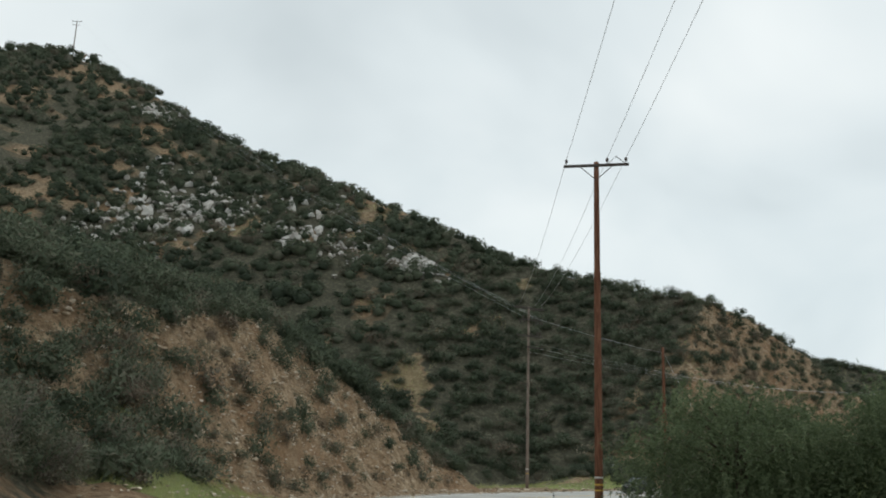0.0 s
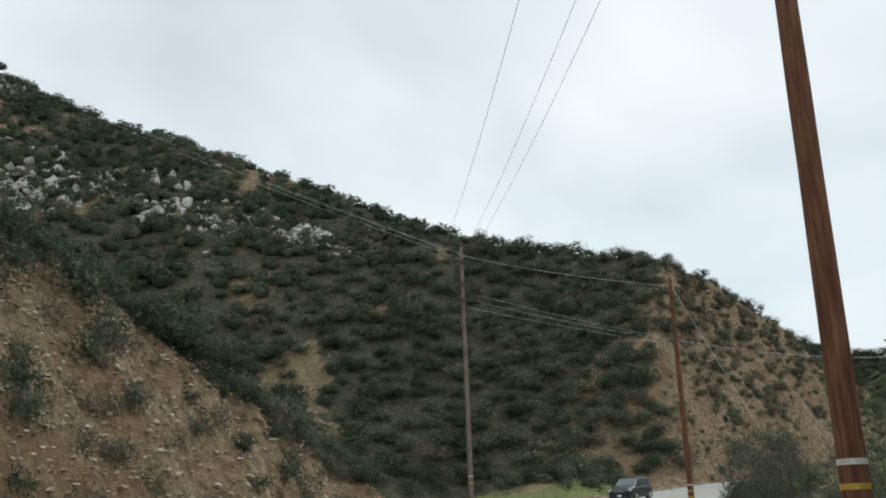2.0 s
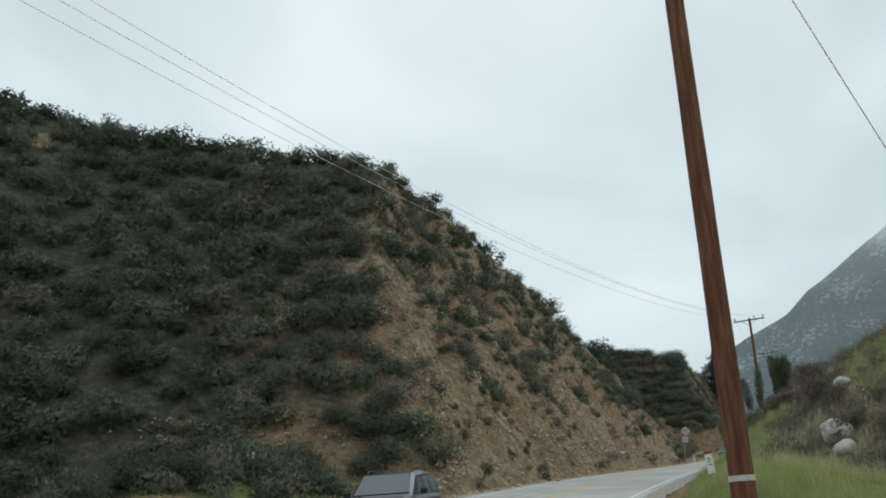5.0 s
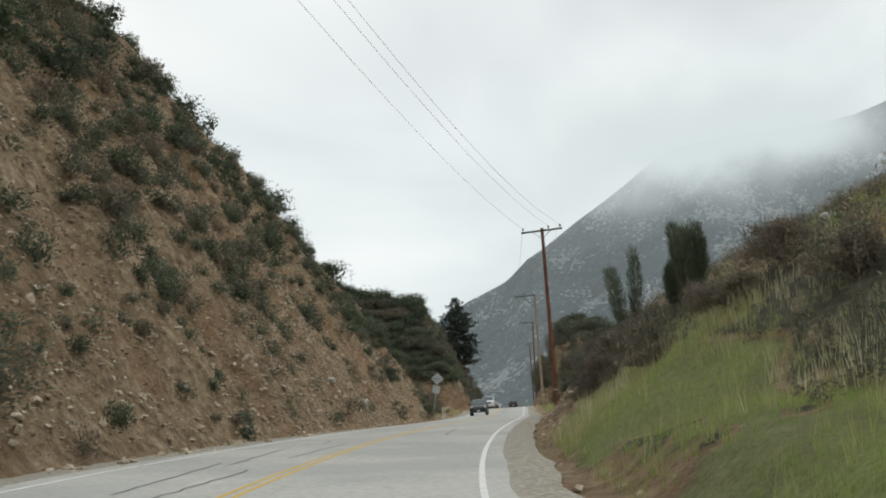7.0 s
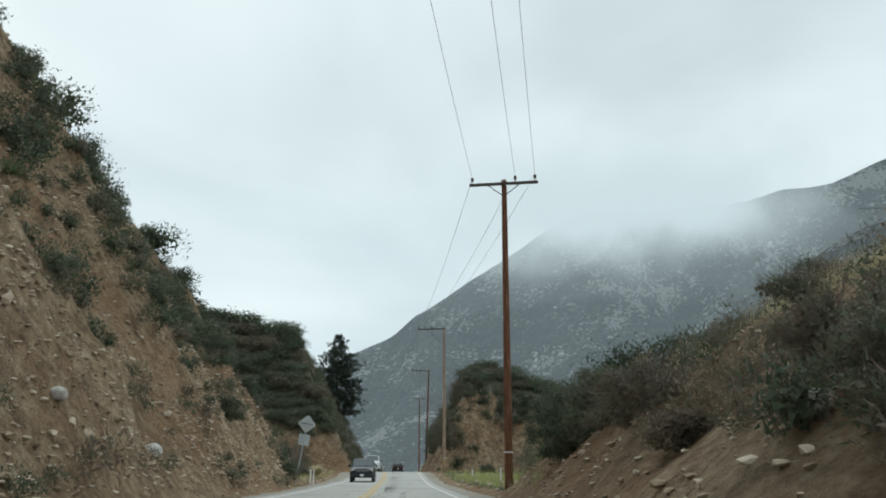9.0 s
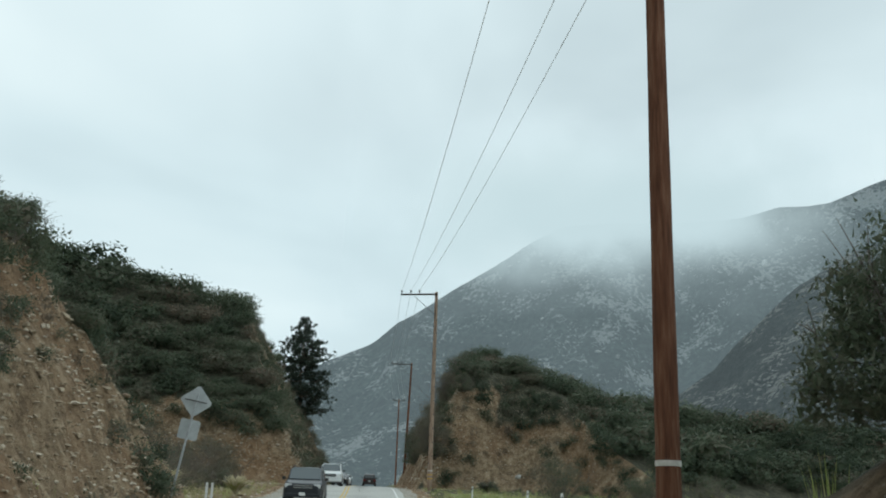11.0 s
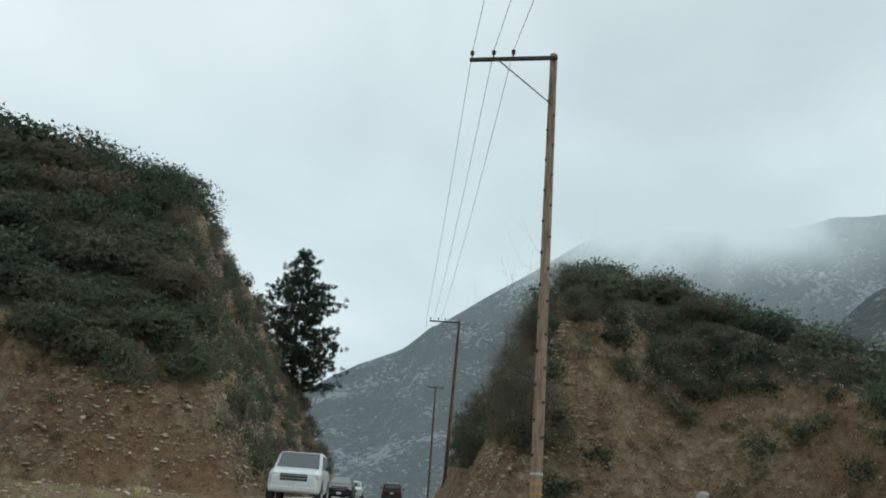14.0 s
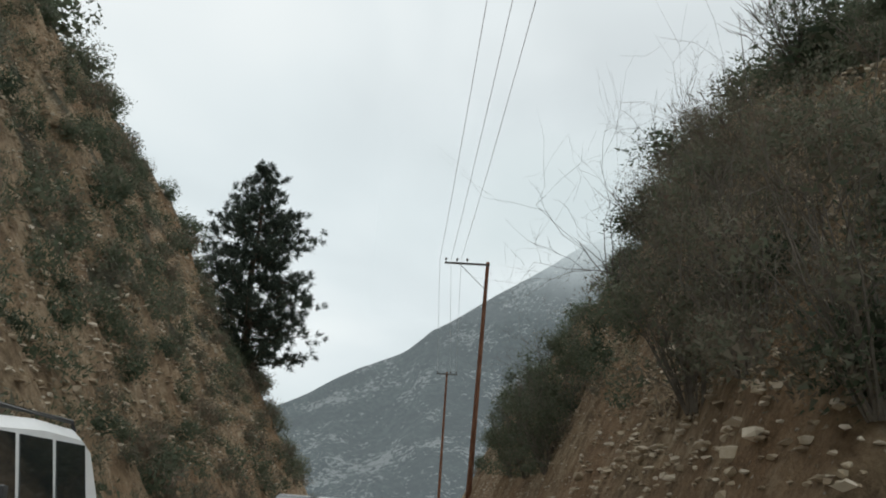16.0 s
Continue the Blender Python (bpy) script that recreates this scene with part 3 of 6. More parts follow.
def build_road():
    road = strip("road", -115, 400, centre_line, -0.6, 0.6, 0.0, ASPHALT, "worn pale grey asphalt two-lane road with a double yellow line", across=2)
    strip("carriageway", -115, 400, right_edge, -3.6, 0.5, -0.0025, ASPHALT, "worn pale grey asphalt lane", road, across=3, wobble=0.12)
    strip("carriageway", -115, 400, left_edge, -0.6, 4.5, -0.0025, ASPHALT, "worn pale grey asphalt lane", road, across=4, wobble=0.12)
    strip("edge_line", -115, 400, right_edge, -0.06, 0.06, 0.004, WHITE_LINE, "worn white edge line", road)
    strip("edge_line", -115, 400, left_edge, -0.06, 0.06, 0.004, WHITE_LINE, "worn white edge line", road)
    strip("yellow_line", -115, 400, centre_line, -0.17, -0.07, 0.004, YELLOW_LINE, "faded yellow line", road)
    strip("yellow_line", -115, 400, centre_line, 0.07, 0.17, 0.004, YELLOW_LINE, "faded yellow line", road)
    # the wide dirt apron on the left and the gravel shoulder on the right
    strip("shoulder", 40, 262, left_edge, -3.2, -0.4, -0.016, GRAVEL, "packed tan dirt shoulder beside the asphalt", across=3, wobble=0.3)
    strip("shoulder", -60, 330, right_edge, 0.3, 1.45, -0.016, GRAVEL, "stony grey-brown gravel shoulder beside the asphalt", across=3, wobble=0.3)
    # sealed cracks
    rnd = random.Random(5)
    for k in range(26):
        s, d = rnd.uniform(20, 300), rnd.uniform(CENTRE - 3.8, CENTRE + 3.2)
        bm, length, drift = bmesh.new(), rnd.uniform(2.5, 9), rnd.uniform(-0.15, 0.15)
        last = None
        for j in range(13):
            ss, dd = s + length * j / 12, d + drift * j / 4 + rnd.uniform(-0.05, 0.05)
            pair = [bm.verts.new(road_point(ss, dd + w, 0.005)) for w in (-0.022, 0.022)]
            if last:
                bm.faces.new((last[0], last[1], pair[1], pair[0]))
            last = pair
        part("crack_seal", bm, TAR, road, "dark tar seal")


def mountain_material(name, low, mid, high, pale, scale):
    mat = bpy.data.materials.new(name)
    nodes, links = nodes_of(mat)
    out, bsdf = nodes.new("ShaderNodeOutputMaterial"), nodes.new("ShaderNodeBsdfPrincipled")
    tex = nodes.new("ShaderNodeTexCoord")
    a, b, c = (nodes.new("ShaderNodeTexNoise") for _ in range(3))
    for n, sc, det in ((a, scale * 2, 8), (b, scale * 3.0, 6), (c, scale * 0.22, 3)):
        n.inputs["Scale"].default_value, n.inputs["Detail"].default_value, n.inputs["Roughness"].default_value = sc, det, 0.68
        links.new(tex.outputs["Object"], n.inputs["Vector"])
    scrub = ramp(nodes, [(0.4, low), (0.5, mid), (0.62, high)])
    links.new(a.outputs["Fac"], scrub.inputs[0])
    add = nodes.new("ShaderNodeMath")
    add.operation = "MULTIPLY_ADD"
    add.inputs[1].default_value = 0.9
    links.new(c.outputs["Fac"], add.inputs[0])
    links.new(b.outputs["Fac"], add.inputs[2])
    rock = ramp(nodes, [(0.965, (0, 0, 0)), (1.03, (0.42,) * 3)])
    part_way = nodes.new("ShaderNodeMath")
    part_way.operation = "SUBTRACT"
    part_way.inputs[1].default_value = 0.06
    links.new(add.outputs[0], part_way.inputs[0])
    links.new(part_way.outputs[0], rock.inputs[0])
    mix = nodes.new("ShaderNodeMixRGB")
    mix.inputs[2].default_value = (*pale, 1)
    links.new(rock.outputs[0], mix.inputs[0])
    # broad belts of thicker and thinner scrub
    belts = nodes.new("ShaderNodeTexNoise")
    belts.inputs["Scale"].default_value, belts.inputs["Detail"].default_value = scale * 0.35, 6.0
    links.new(tex.outputs["Object"], belts.inputs["Vector"])
    thick = ramp(nodes, [(0.4, (0.42, 0.44, 0.43)), (0.6, (0.95, 0.98, 0.97))])
    links.new(belts.outputs["Fac"], thick.inputs[0])
    tint = nodes.new("ShaderNodeMixRGB")
    tint.blend_type, tint.inputs[0].default_value = "MULTIPLY", 1.0
    links.new(scrub.outputs[0], tint.inputs[1])
    links.new(thick.outputs[0], tint.inputs[2])
    links.new(tint.outputs[0], mix.inputs[1])
    links.new(mix.outputs[0], bsdf.inputs["Base Color"])
    bsdf.inputs["Roughness"].default_value = 0.95
    bsdf.inputs["Specular IOR Level"].default_value = 0.1
    bump = nodes.new("ShaderNodeBump")
    bump.inputs["Strength"].default_value, bump.inputs["Distance"].default_value = 1.0, 6.0
    links.new(a.outputs["Fac"], bump.inputs["Height"])
    links.new(bump.outputs[0], bsdf.inputs["Normal"])
    links.new(bsdf.outputs[0], out.inputs[0])
    return mat


MTN = mountain_material("mountain_scrub", (0.010, 0.0145, 0.0135), (0.027, 0.036, 0.032), (0.062, 0.074, 0.066), (0.52, 0.53, 0.52), 0.085)
SPUR = mountain_material("spur_scrub", (0.009, 0.012, 0.0105), (0.022, 0.026, 0.022), (0.06, 0.06, 0.05), (0.42, 0.4, 0.37), 0.11)
HUB = (0.0, 180.0)


def mountain(name, azimuths, crests, reach, depth, foot, seed, label, mat):
    """A mountain round the valley: crest heights by compass bearing, foot to crest over depth metres."""
    az = np.arange(azimuths[0], azimuths[-1], 0.3)
    top = np.interp(az, azimuths, crests)
    rr = np.r_[np.linspace(0, 1, 80), np.linspace(1.03, 1.5, 14)]
    A, Q = np.meshgrid(np.radians(az), rr)
    dist = reach - depth + depth * Q
    x, y = HUB[0] + dist * np.sin(A), HUB[1] + dist * np.cos(A)
    rise = np.where(Q < 1, np.clip(Q, 0, 1) ** 1.15, np.maximum(0, 1 - (Q - 1) * 1.6))
    T = np.broadcast_to(top, Q.shape)
    gul = 1 - np.abs(rough(A.ravel() * reach, dist.ravel() * 0.3, 110, 5, seed)).reshape(Q.shape)
    ease = np.clip((1 - Q) * 4, 0, 1)
    z = foot + (T - foot) * rise * (1 - 0.34 * (1 - gul) * ease)
    z += rough(x.ravel(), y.ravel(), 60, 5, seed + 9).reshape(Q.shape) * (4.0 + 8 * ease) * np.clip(Q * 3, 0, 1)
    nq, na = Q.shape
    i = (np.arange(nq - 1)[:, None] * na + np.arange(na - 1)[None, :]).ravel()
    ob = mesh_object(name, np.c_[x.ravel(), y.ravel(), z.ravel()], np.c_[i, i + 1, i + na + 1, i + na], [mat], smooth=True)
    face = (Q.ravel() > 0.12) & (Q.ravel() < 0.97)
    SLOPES.append((np.c_[x.ravel(), y.ravel(), z.ravel()][face], reach))
    return tagged(ob, label, "mountain", kind="structure")


SLOPES = []


def build_mountains():
    mountain("mountain", [-6, 0, 5, 10, 11, 12.8, 14.2, 16.4, 17.7, 18.5, 20.8, 23.3, 25.8, 27.2, 30, 33, 37.7, 39.8, 42.5, 43.8, 45.5, 60, 80], [14, 60, 105, 150, 158, 178, 192, 213, 235, 242, 271, 302, 333, 346, 352, 350, 350, 361, 361, 369, 381, 425, 300], 1050, 330, 14, 4,
             "tall scrub-covered mountain with pale granite outcrops under low cloud", MTN)
    mountain("mountain", [24, 28, 31, 33.5, 35.7, 36.7, 39, 40.5, 43.2, 45, 60, 80], [14, 46, 76, 98, 115, 128, 152, 167, 185, 191, 214, 120], 620, 300, 12, 14,
             "dark scrub-covered spur with grey rock outcrops", SPUR)
    mountain("mountain", [-30, -10, 0, 6, 9, 12, 16, 22], [60, 120, 170, 205, 232, 225, 190, 90], 1700, 600, 14, 24,
             "distant blue-grey mountain ridge beyond the canyon", MTN)


def build_haze_sheet(reach, weight):
    """A curved glowing sheet that paints thin haze over the mountains behind it."""
    mat = bpy.data.materials.new("haze_glow_sheet")
    nodes, links = nodes_of(mat)
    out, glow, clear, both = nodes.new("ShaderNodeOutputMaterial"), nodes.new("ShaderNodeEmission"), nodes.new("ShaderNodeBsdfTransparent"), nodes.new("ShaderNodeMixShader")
    # sky-coloured emission, laid over the view in place of hazy air
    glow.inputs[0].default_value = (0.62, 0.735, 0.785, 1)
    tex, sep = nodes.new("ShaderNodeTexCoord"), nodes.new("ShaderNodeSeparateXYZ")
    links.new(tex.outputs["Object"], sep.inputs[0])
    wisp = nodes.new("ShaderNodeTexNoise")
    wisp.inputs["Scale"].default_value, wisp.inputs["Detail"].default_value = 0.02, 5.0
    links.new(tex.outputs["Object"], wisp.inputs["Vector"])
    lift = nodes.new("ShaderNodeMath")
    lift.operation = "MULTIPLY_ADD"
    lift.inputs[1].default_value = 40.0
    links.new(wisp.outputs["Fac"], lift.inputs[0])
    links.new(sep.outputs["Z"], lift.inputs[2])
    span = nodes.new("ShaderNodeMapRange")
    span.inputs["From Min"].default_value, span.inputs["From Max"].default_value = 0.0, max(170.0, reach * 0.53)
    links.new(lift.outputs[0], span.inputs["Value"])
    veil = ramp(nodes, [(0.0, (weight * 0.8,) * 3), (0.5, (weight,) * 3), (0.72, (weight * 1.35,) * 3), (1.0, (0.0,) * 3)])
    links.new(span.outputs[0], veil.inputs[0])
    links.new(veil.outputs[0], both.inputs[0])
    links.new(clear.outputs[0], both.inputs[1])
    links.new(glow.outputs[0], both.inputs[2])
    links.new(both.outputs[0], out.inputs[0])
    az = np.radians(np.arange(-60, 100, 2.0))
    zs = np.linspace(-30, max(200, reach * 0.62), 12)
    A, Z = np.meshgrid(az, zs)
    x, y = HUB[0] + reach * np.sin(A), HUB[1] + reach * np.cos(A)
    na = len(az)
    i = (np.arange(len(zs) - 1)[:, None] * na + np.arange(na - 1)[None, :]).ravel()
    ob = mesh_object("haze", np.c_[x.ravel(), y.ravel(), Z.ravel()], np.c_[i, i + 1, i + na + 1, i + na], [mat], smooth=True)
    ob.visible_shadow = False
    tagged(ob, "glowing see-through sheet imitating thin pale haze before the mountains", "haze", kind="structure")


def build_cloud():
    """The cloud that hides the middle of the mountain's crest: a glowing sheet with soft, ragged edges."""
    mat = bpy.data.materials.new("glowing_cloud_sheet")
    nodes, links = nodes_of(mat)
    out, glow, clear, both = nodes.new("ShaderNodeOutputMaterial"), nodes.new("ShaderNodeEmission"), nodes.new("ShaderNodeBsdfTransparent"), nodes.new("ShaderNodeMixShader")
    # the cloud's brightness is emitted by the sheet, matched to the sky
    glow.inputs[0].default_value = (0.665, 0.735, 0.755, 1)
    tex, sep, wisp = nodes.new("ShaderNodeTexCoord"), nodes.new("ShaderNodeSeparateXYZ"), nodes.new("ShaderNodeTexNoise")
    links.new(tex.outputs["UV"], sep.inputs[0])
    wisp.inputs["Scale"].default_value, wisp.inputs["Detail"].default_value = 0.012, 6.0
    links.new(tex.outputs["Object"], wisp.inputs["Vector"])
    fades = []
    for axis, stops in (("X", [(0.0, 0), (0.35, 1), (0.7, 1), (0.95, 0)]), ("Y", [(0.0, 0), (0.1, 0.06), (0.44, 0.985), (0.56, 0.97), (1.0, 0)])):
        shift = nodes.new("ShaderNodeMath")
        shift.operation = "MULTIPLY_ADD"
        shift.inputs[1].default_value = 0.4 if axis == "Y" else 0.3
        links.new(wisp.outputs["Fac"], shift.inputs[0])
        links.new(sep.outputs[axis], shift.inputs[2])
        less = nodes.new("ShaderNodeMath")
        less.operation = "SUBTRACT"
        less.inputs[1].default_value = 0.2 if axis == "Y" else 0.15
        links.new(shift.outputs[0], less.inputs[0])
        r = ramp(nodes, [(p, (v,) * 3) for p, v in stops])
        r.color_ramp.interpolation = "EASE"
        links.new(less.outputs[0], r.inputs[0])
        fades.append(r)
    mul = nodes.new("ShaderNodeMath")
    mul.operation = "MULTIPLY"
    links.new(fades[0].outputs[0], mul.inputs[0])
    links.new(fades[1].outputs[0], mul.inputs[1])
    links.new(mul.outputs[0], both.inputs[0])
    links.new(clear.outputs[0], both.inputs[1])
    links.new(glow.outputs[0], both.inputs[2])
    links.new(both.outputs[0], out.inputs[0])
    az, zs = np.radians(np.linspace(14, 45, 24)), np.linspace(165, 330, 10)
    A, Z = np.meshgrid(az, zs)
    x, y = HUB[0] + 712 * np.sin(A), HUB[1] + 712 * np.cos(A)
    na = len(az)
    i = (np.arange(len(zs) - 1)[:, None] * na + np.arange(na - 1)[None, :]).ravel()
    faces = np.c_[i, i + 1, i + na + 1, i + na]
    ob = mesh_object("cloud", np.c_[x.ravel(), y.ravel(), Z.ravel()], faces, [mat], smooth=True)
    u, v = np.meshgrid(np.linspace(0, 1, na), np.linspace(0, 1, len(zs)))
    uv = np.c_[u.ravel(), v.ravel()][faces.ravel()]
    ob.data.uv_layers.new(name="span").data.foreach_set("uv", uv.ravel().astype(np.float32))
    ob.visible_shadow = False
    tagged(ob, "glowing sheet of pale grey low cloud draped over the mountain's crest", "cloud", kind="structure")


build_ground()
build_road()
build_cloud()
build_mountains()
build_haze_sheet(318.0, 0.09)
build_haze_sheet(655.0, 0.11)


# ---- plants ----
def bush_template(seed, leaves, size, core=0.0, long=1.7, sprigs=0.35, lobes=5, depth=0.84, inner=0, soft=0.6, coarse=0.13):
    """A dome of several lobes, clad in small leaf sprays round a dark inside of coarse ones. Gives places, faces and soft normals."""
    rng = np.random.default_rng(seed)
    a = rng.uniform(0, 2 * math.pi, lobes)
    far = rng.uniform(0.15, 0.5, lobes)
    mid = np.c_[np.cos(a) * far, np.sin(a) * far, rng.uniform(0.15, 0.5, lobes)]
    rad = rng.uniform(0.36, 0.6, lobes)
    n = leaves * 4
    way = rng.normal(size=(n, 3))
    way[:, 2] = np.where(way[:, 2] < -1.0, -way[:, 2], way[:, 2])
    way /= np.linalg.norm(way, axis=1)[:, None]
    own = rng.integers(0, lobes, n)
    # the outline of each lobe is itself uneven
    swell = 1 + 0.16 * np.sin(way[:, 0] * 7 + own * 2.1) * np.sin(way[:, 1] * 6 + own) + 0.1 * np.sin(way[:, 2] * 9 + own * 1.3)
    spot = mid[own] + way * (rad[own] * swell * rng.uniform(depth, 1.1, n))[:, None]
    gap = np.linalg.norm(spot[:, None, :] - mid[None], axis=2) / rad[None]
    gap[np.arange(n), own] = 9
    free = np.nonzero(gap.min(axis=1) > depth)[0][:leaves]
    spot, way = spot[free], way[free]
    sz = size * rng.uniform(0.6, 1.4, len(free))
    stretch = np.full(len(free), long)
    stand = rng.uniform(0, 1, len(free)) < sprigs
    if inner:
        w = rng.normal(size=(inner, 3))
        w /= np.linalg.norm(w, axis=1)[:, None]
        o = rng.integers(0, lobes, inner)
        spot = np.vstack([spot, mid[o] + w * (rad[o] * rng.uniform(0.2, 0.66, inner))[:, None]])
        way = np.vstack([way, w])
        sz = np.r_[sz, rng.uniform(0.7, 1.3, inner) * coarse]
        stretch, stand = np.r_[stretch, np.full(inner, 1.6)], np.r_[stand, np.zeros(inner, bool)]
    n = len(spot)
    loose = rng.normal(size=(n, 3))
    flat = np.cross(way + 0.45 * loose, rng.normal(size=(n, 3)))
    out = way + 0.6 * loose + np.array([0, 0, 0.3])
    run = np.where(stand[:, None], out, flat)
    run /= np.linalg.norm(run, axis=1)[:, None]
    side = np.cross(run, np.where(stand[:, None], loose, way + 0.3 * loose))
    side /= np.linalg.norm(side, axis=1)[:, None]
    sz = (sz * np.where(stand, 0.7, 1.0))[:, None]
    face = np.cross(side, run)
    flip = (face * way).sum(axis=1) < 0
    side = np.where(flip[:, None], -side, side)
    face = np.where(flip[:, None], -face, face)
    v = np.stack([spot - side * sz * 0.5, spot + side * sz * 0.5, spot + run * sz * stretch[:, None]], axis=1).reshape(-1, 3)
    turned = way * soft + face * (1 - soft) + np.array([0, 0, 0.12])
    turned /= np.linalg.norm(turned, axis=1)[:, None]
    normals = np.repeat(turned, 3, axis=0)
    f = np.arange(len(v)).reshape(-1, 3)
    if not core:
        return v, f, normals
    bm = bmesh.new()
    bmesh.ops.create_icosphere(bm, subdivisions=1, radius=1)
    bm.verts.index_update()
    shell = []
    for w in bm.verts:
        u = np.array(w.co)
        b = mid @ u
        reach = np.max(np.where(b * b - (mid * mid).sum(axis=1) + rad * rad > 0, b + np.sqrt(np.maximum(b * b - (mid * mid).sum(axis=1) + rad * rad, 0)), 0.25))
        shell.append(u * max(reach, 0.25) * core * rng.uniform(0.9, 1.08))
    bf = np.array([[w.index for w in g.verts] for g in bm.faces])
    bm.free()
    shell = np.array(shell)
    return np.vstack([v, shell]), np.vstack([f, bf + len(v)]), np.vstack([normals, shell / np.linalg.norm(shell, axis=1)[:, None]])


def scatter(name, templates, x, y, z, radius, height, tone, mats, label, category, seed=0, smooth=True):
    """One mesh of many plants or stones: copies of the templates, each turned, sized and toned by itself."""
    rng = np.random.default_rng(seed)
    which = rng.integers(0, len(templates), len(x))
    all_v, all_f, all_t, all_n, start = [], [], [], [], 0
    for k, (tv, tf, *rest) in enumerate(templates):
        idx = np.nonzero(which == k)[0]
        if not len(idx):
            continue
        a = rng.uniform(0, 2 * math.pi, len(idx))
        ca, sa = np.cos(a)[:, None], np.sin(a)[:, None]
        rx, rz = radius[idx][:, None], height[idx][:, None]
        vx = (tv[None, :, 0] * ca - tv[None, :, 1] * sa) * rx + x[idx][:, None]
        vy = (tv[None, :, 0] * sa + tv[None, :, 1] * ca) * rx + y[idx][:, None]
        vz = tv[None, :, 2] * rz + z[idx][:, None]
        v = np.stack([vx, vy, vz], axis=2).reshape(-1, 3)
        f = (tf[None] + (np.arange(len(idx)) * len(tv))[:, None, None]).reshape(-1, tf.shape[1]) + start
        if rest:
            tn = rest[0]
            nz = np.broadcast_to(tn[None, :, 2], vx.shape)
            all_n.append(np.stack([tn[None, :, 0] * ca - tn[None, :, 1] * sa, tn[None, :, 0] * sa + tn[None, :, 1] * ca, nz], axis=2).reshape(-1, 3))
        all_v.append(v)
        all_f.append(f)
        all_t.append(np.repeat(tone[idx], len(tv)))
        start += len(v)
    ob = mesh_object(name, np.vstack(all_v), np.vstack(all_f), mats, tone=np.concatenate(all_t), smooth=smooth)
    if all_n:
        ob.data.normals_split_custom_set_from_vertices(np.vstack(all_n).astype(np.float32))
    return tagged(ob, label, category, kind="stuff")


FAR_BUSHES = [bush_template(k, 115, 0.165, core=0.86, sprigs=0.3, soft=0.5) for k in range(6)]
HILL_BUSHES = [bush_template(100 + k, 290, 0.088, sprigs=0.45, lobes=7, depth=0.7, inner=70, soft=0.68, coarse=0.17) for k in range(6)]
MID_BUSHES = [bush_template(60 + k, 640, 0.062, sprigs=0.5, lobes=9, depth=0.66, inner=170, soft=0.68, coarse=0.11) for k in range(6)]
NEAR_BUSHES = [bush_template(20 + k, 1600, 0.043, long=2.0, sprigs=0.55, lobes=10, depth=0.55, inner=260, soft=0.6, coarse=0.1) for k in range(6)]
FACE_BUSHES = [bush_template(80 + k, 320, 0.07, long=2.3, sprigs=0.6, lobes=7, depth=0.57, inner=90, soft=0.62, coarse=0.12) for k in range(6)]
FINE_BUSHES = [bush_template(90 + k, 520, 0.05, long=2.6, sprigs=0.7, lobes=8, depth=0.5, inner=110, soft=0.55, coarse=0.11) for k in range(6)]
TWIGGY = [bush_template(40 + k, 250, 0.04, long=5.0, sprigs=0.8, lobes=6, depth=0.3, inner=40, soft=0.5, coarse=0.1) for k in range(5)]


def jittered(x0, x1, y0, y1, step, seed):
    rng = np.random.default_rng(seed)
    gx, gy = np.meshgrid(np.arange(x0, x1, step), np.arange(y0, y1, step))
    n = gx.size
    return gx.ravel() + rng.uniform(-0.5, 0.5, n) * step, gy.ravel() + rng.uniform(-0.5, 0.5, n) * step, rng


def steepness(x, y):
    e = 0.8
    return np.hypot((ground(x + e, y) - ground(x - e, y)) / (2 * e), (ground(x, y + e) - ground(x, y - e)) / (2 * e))


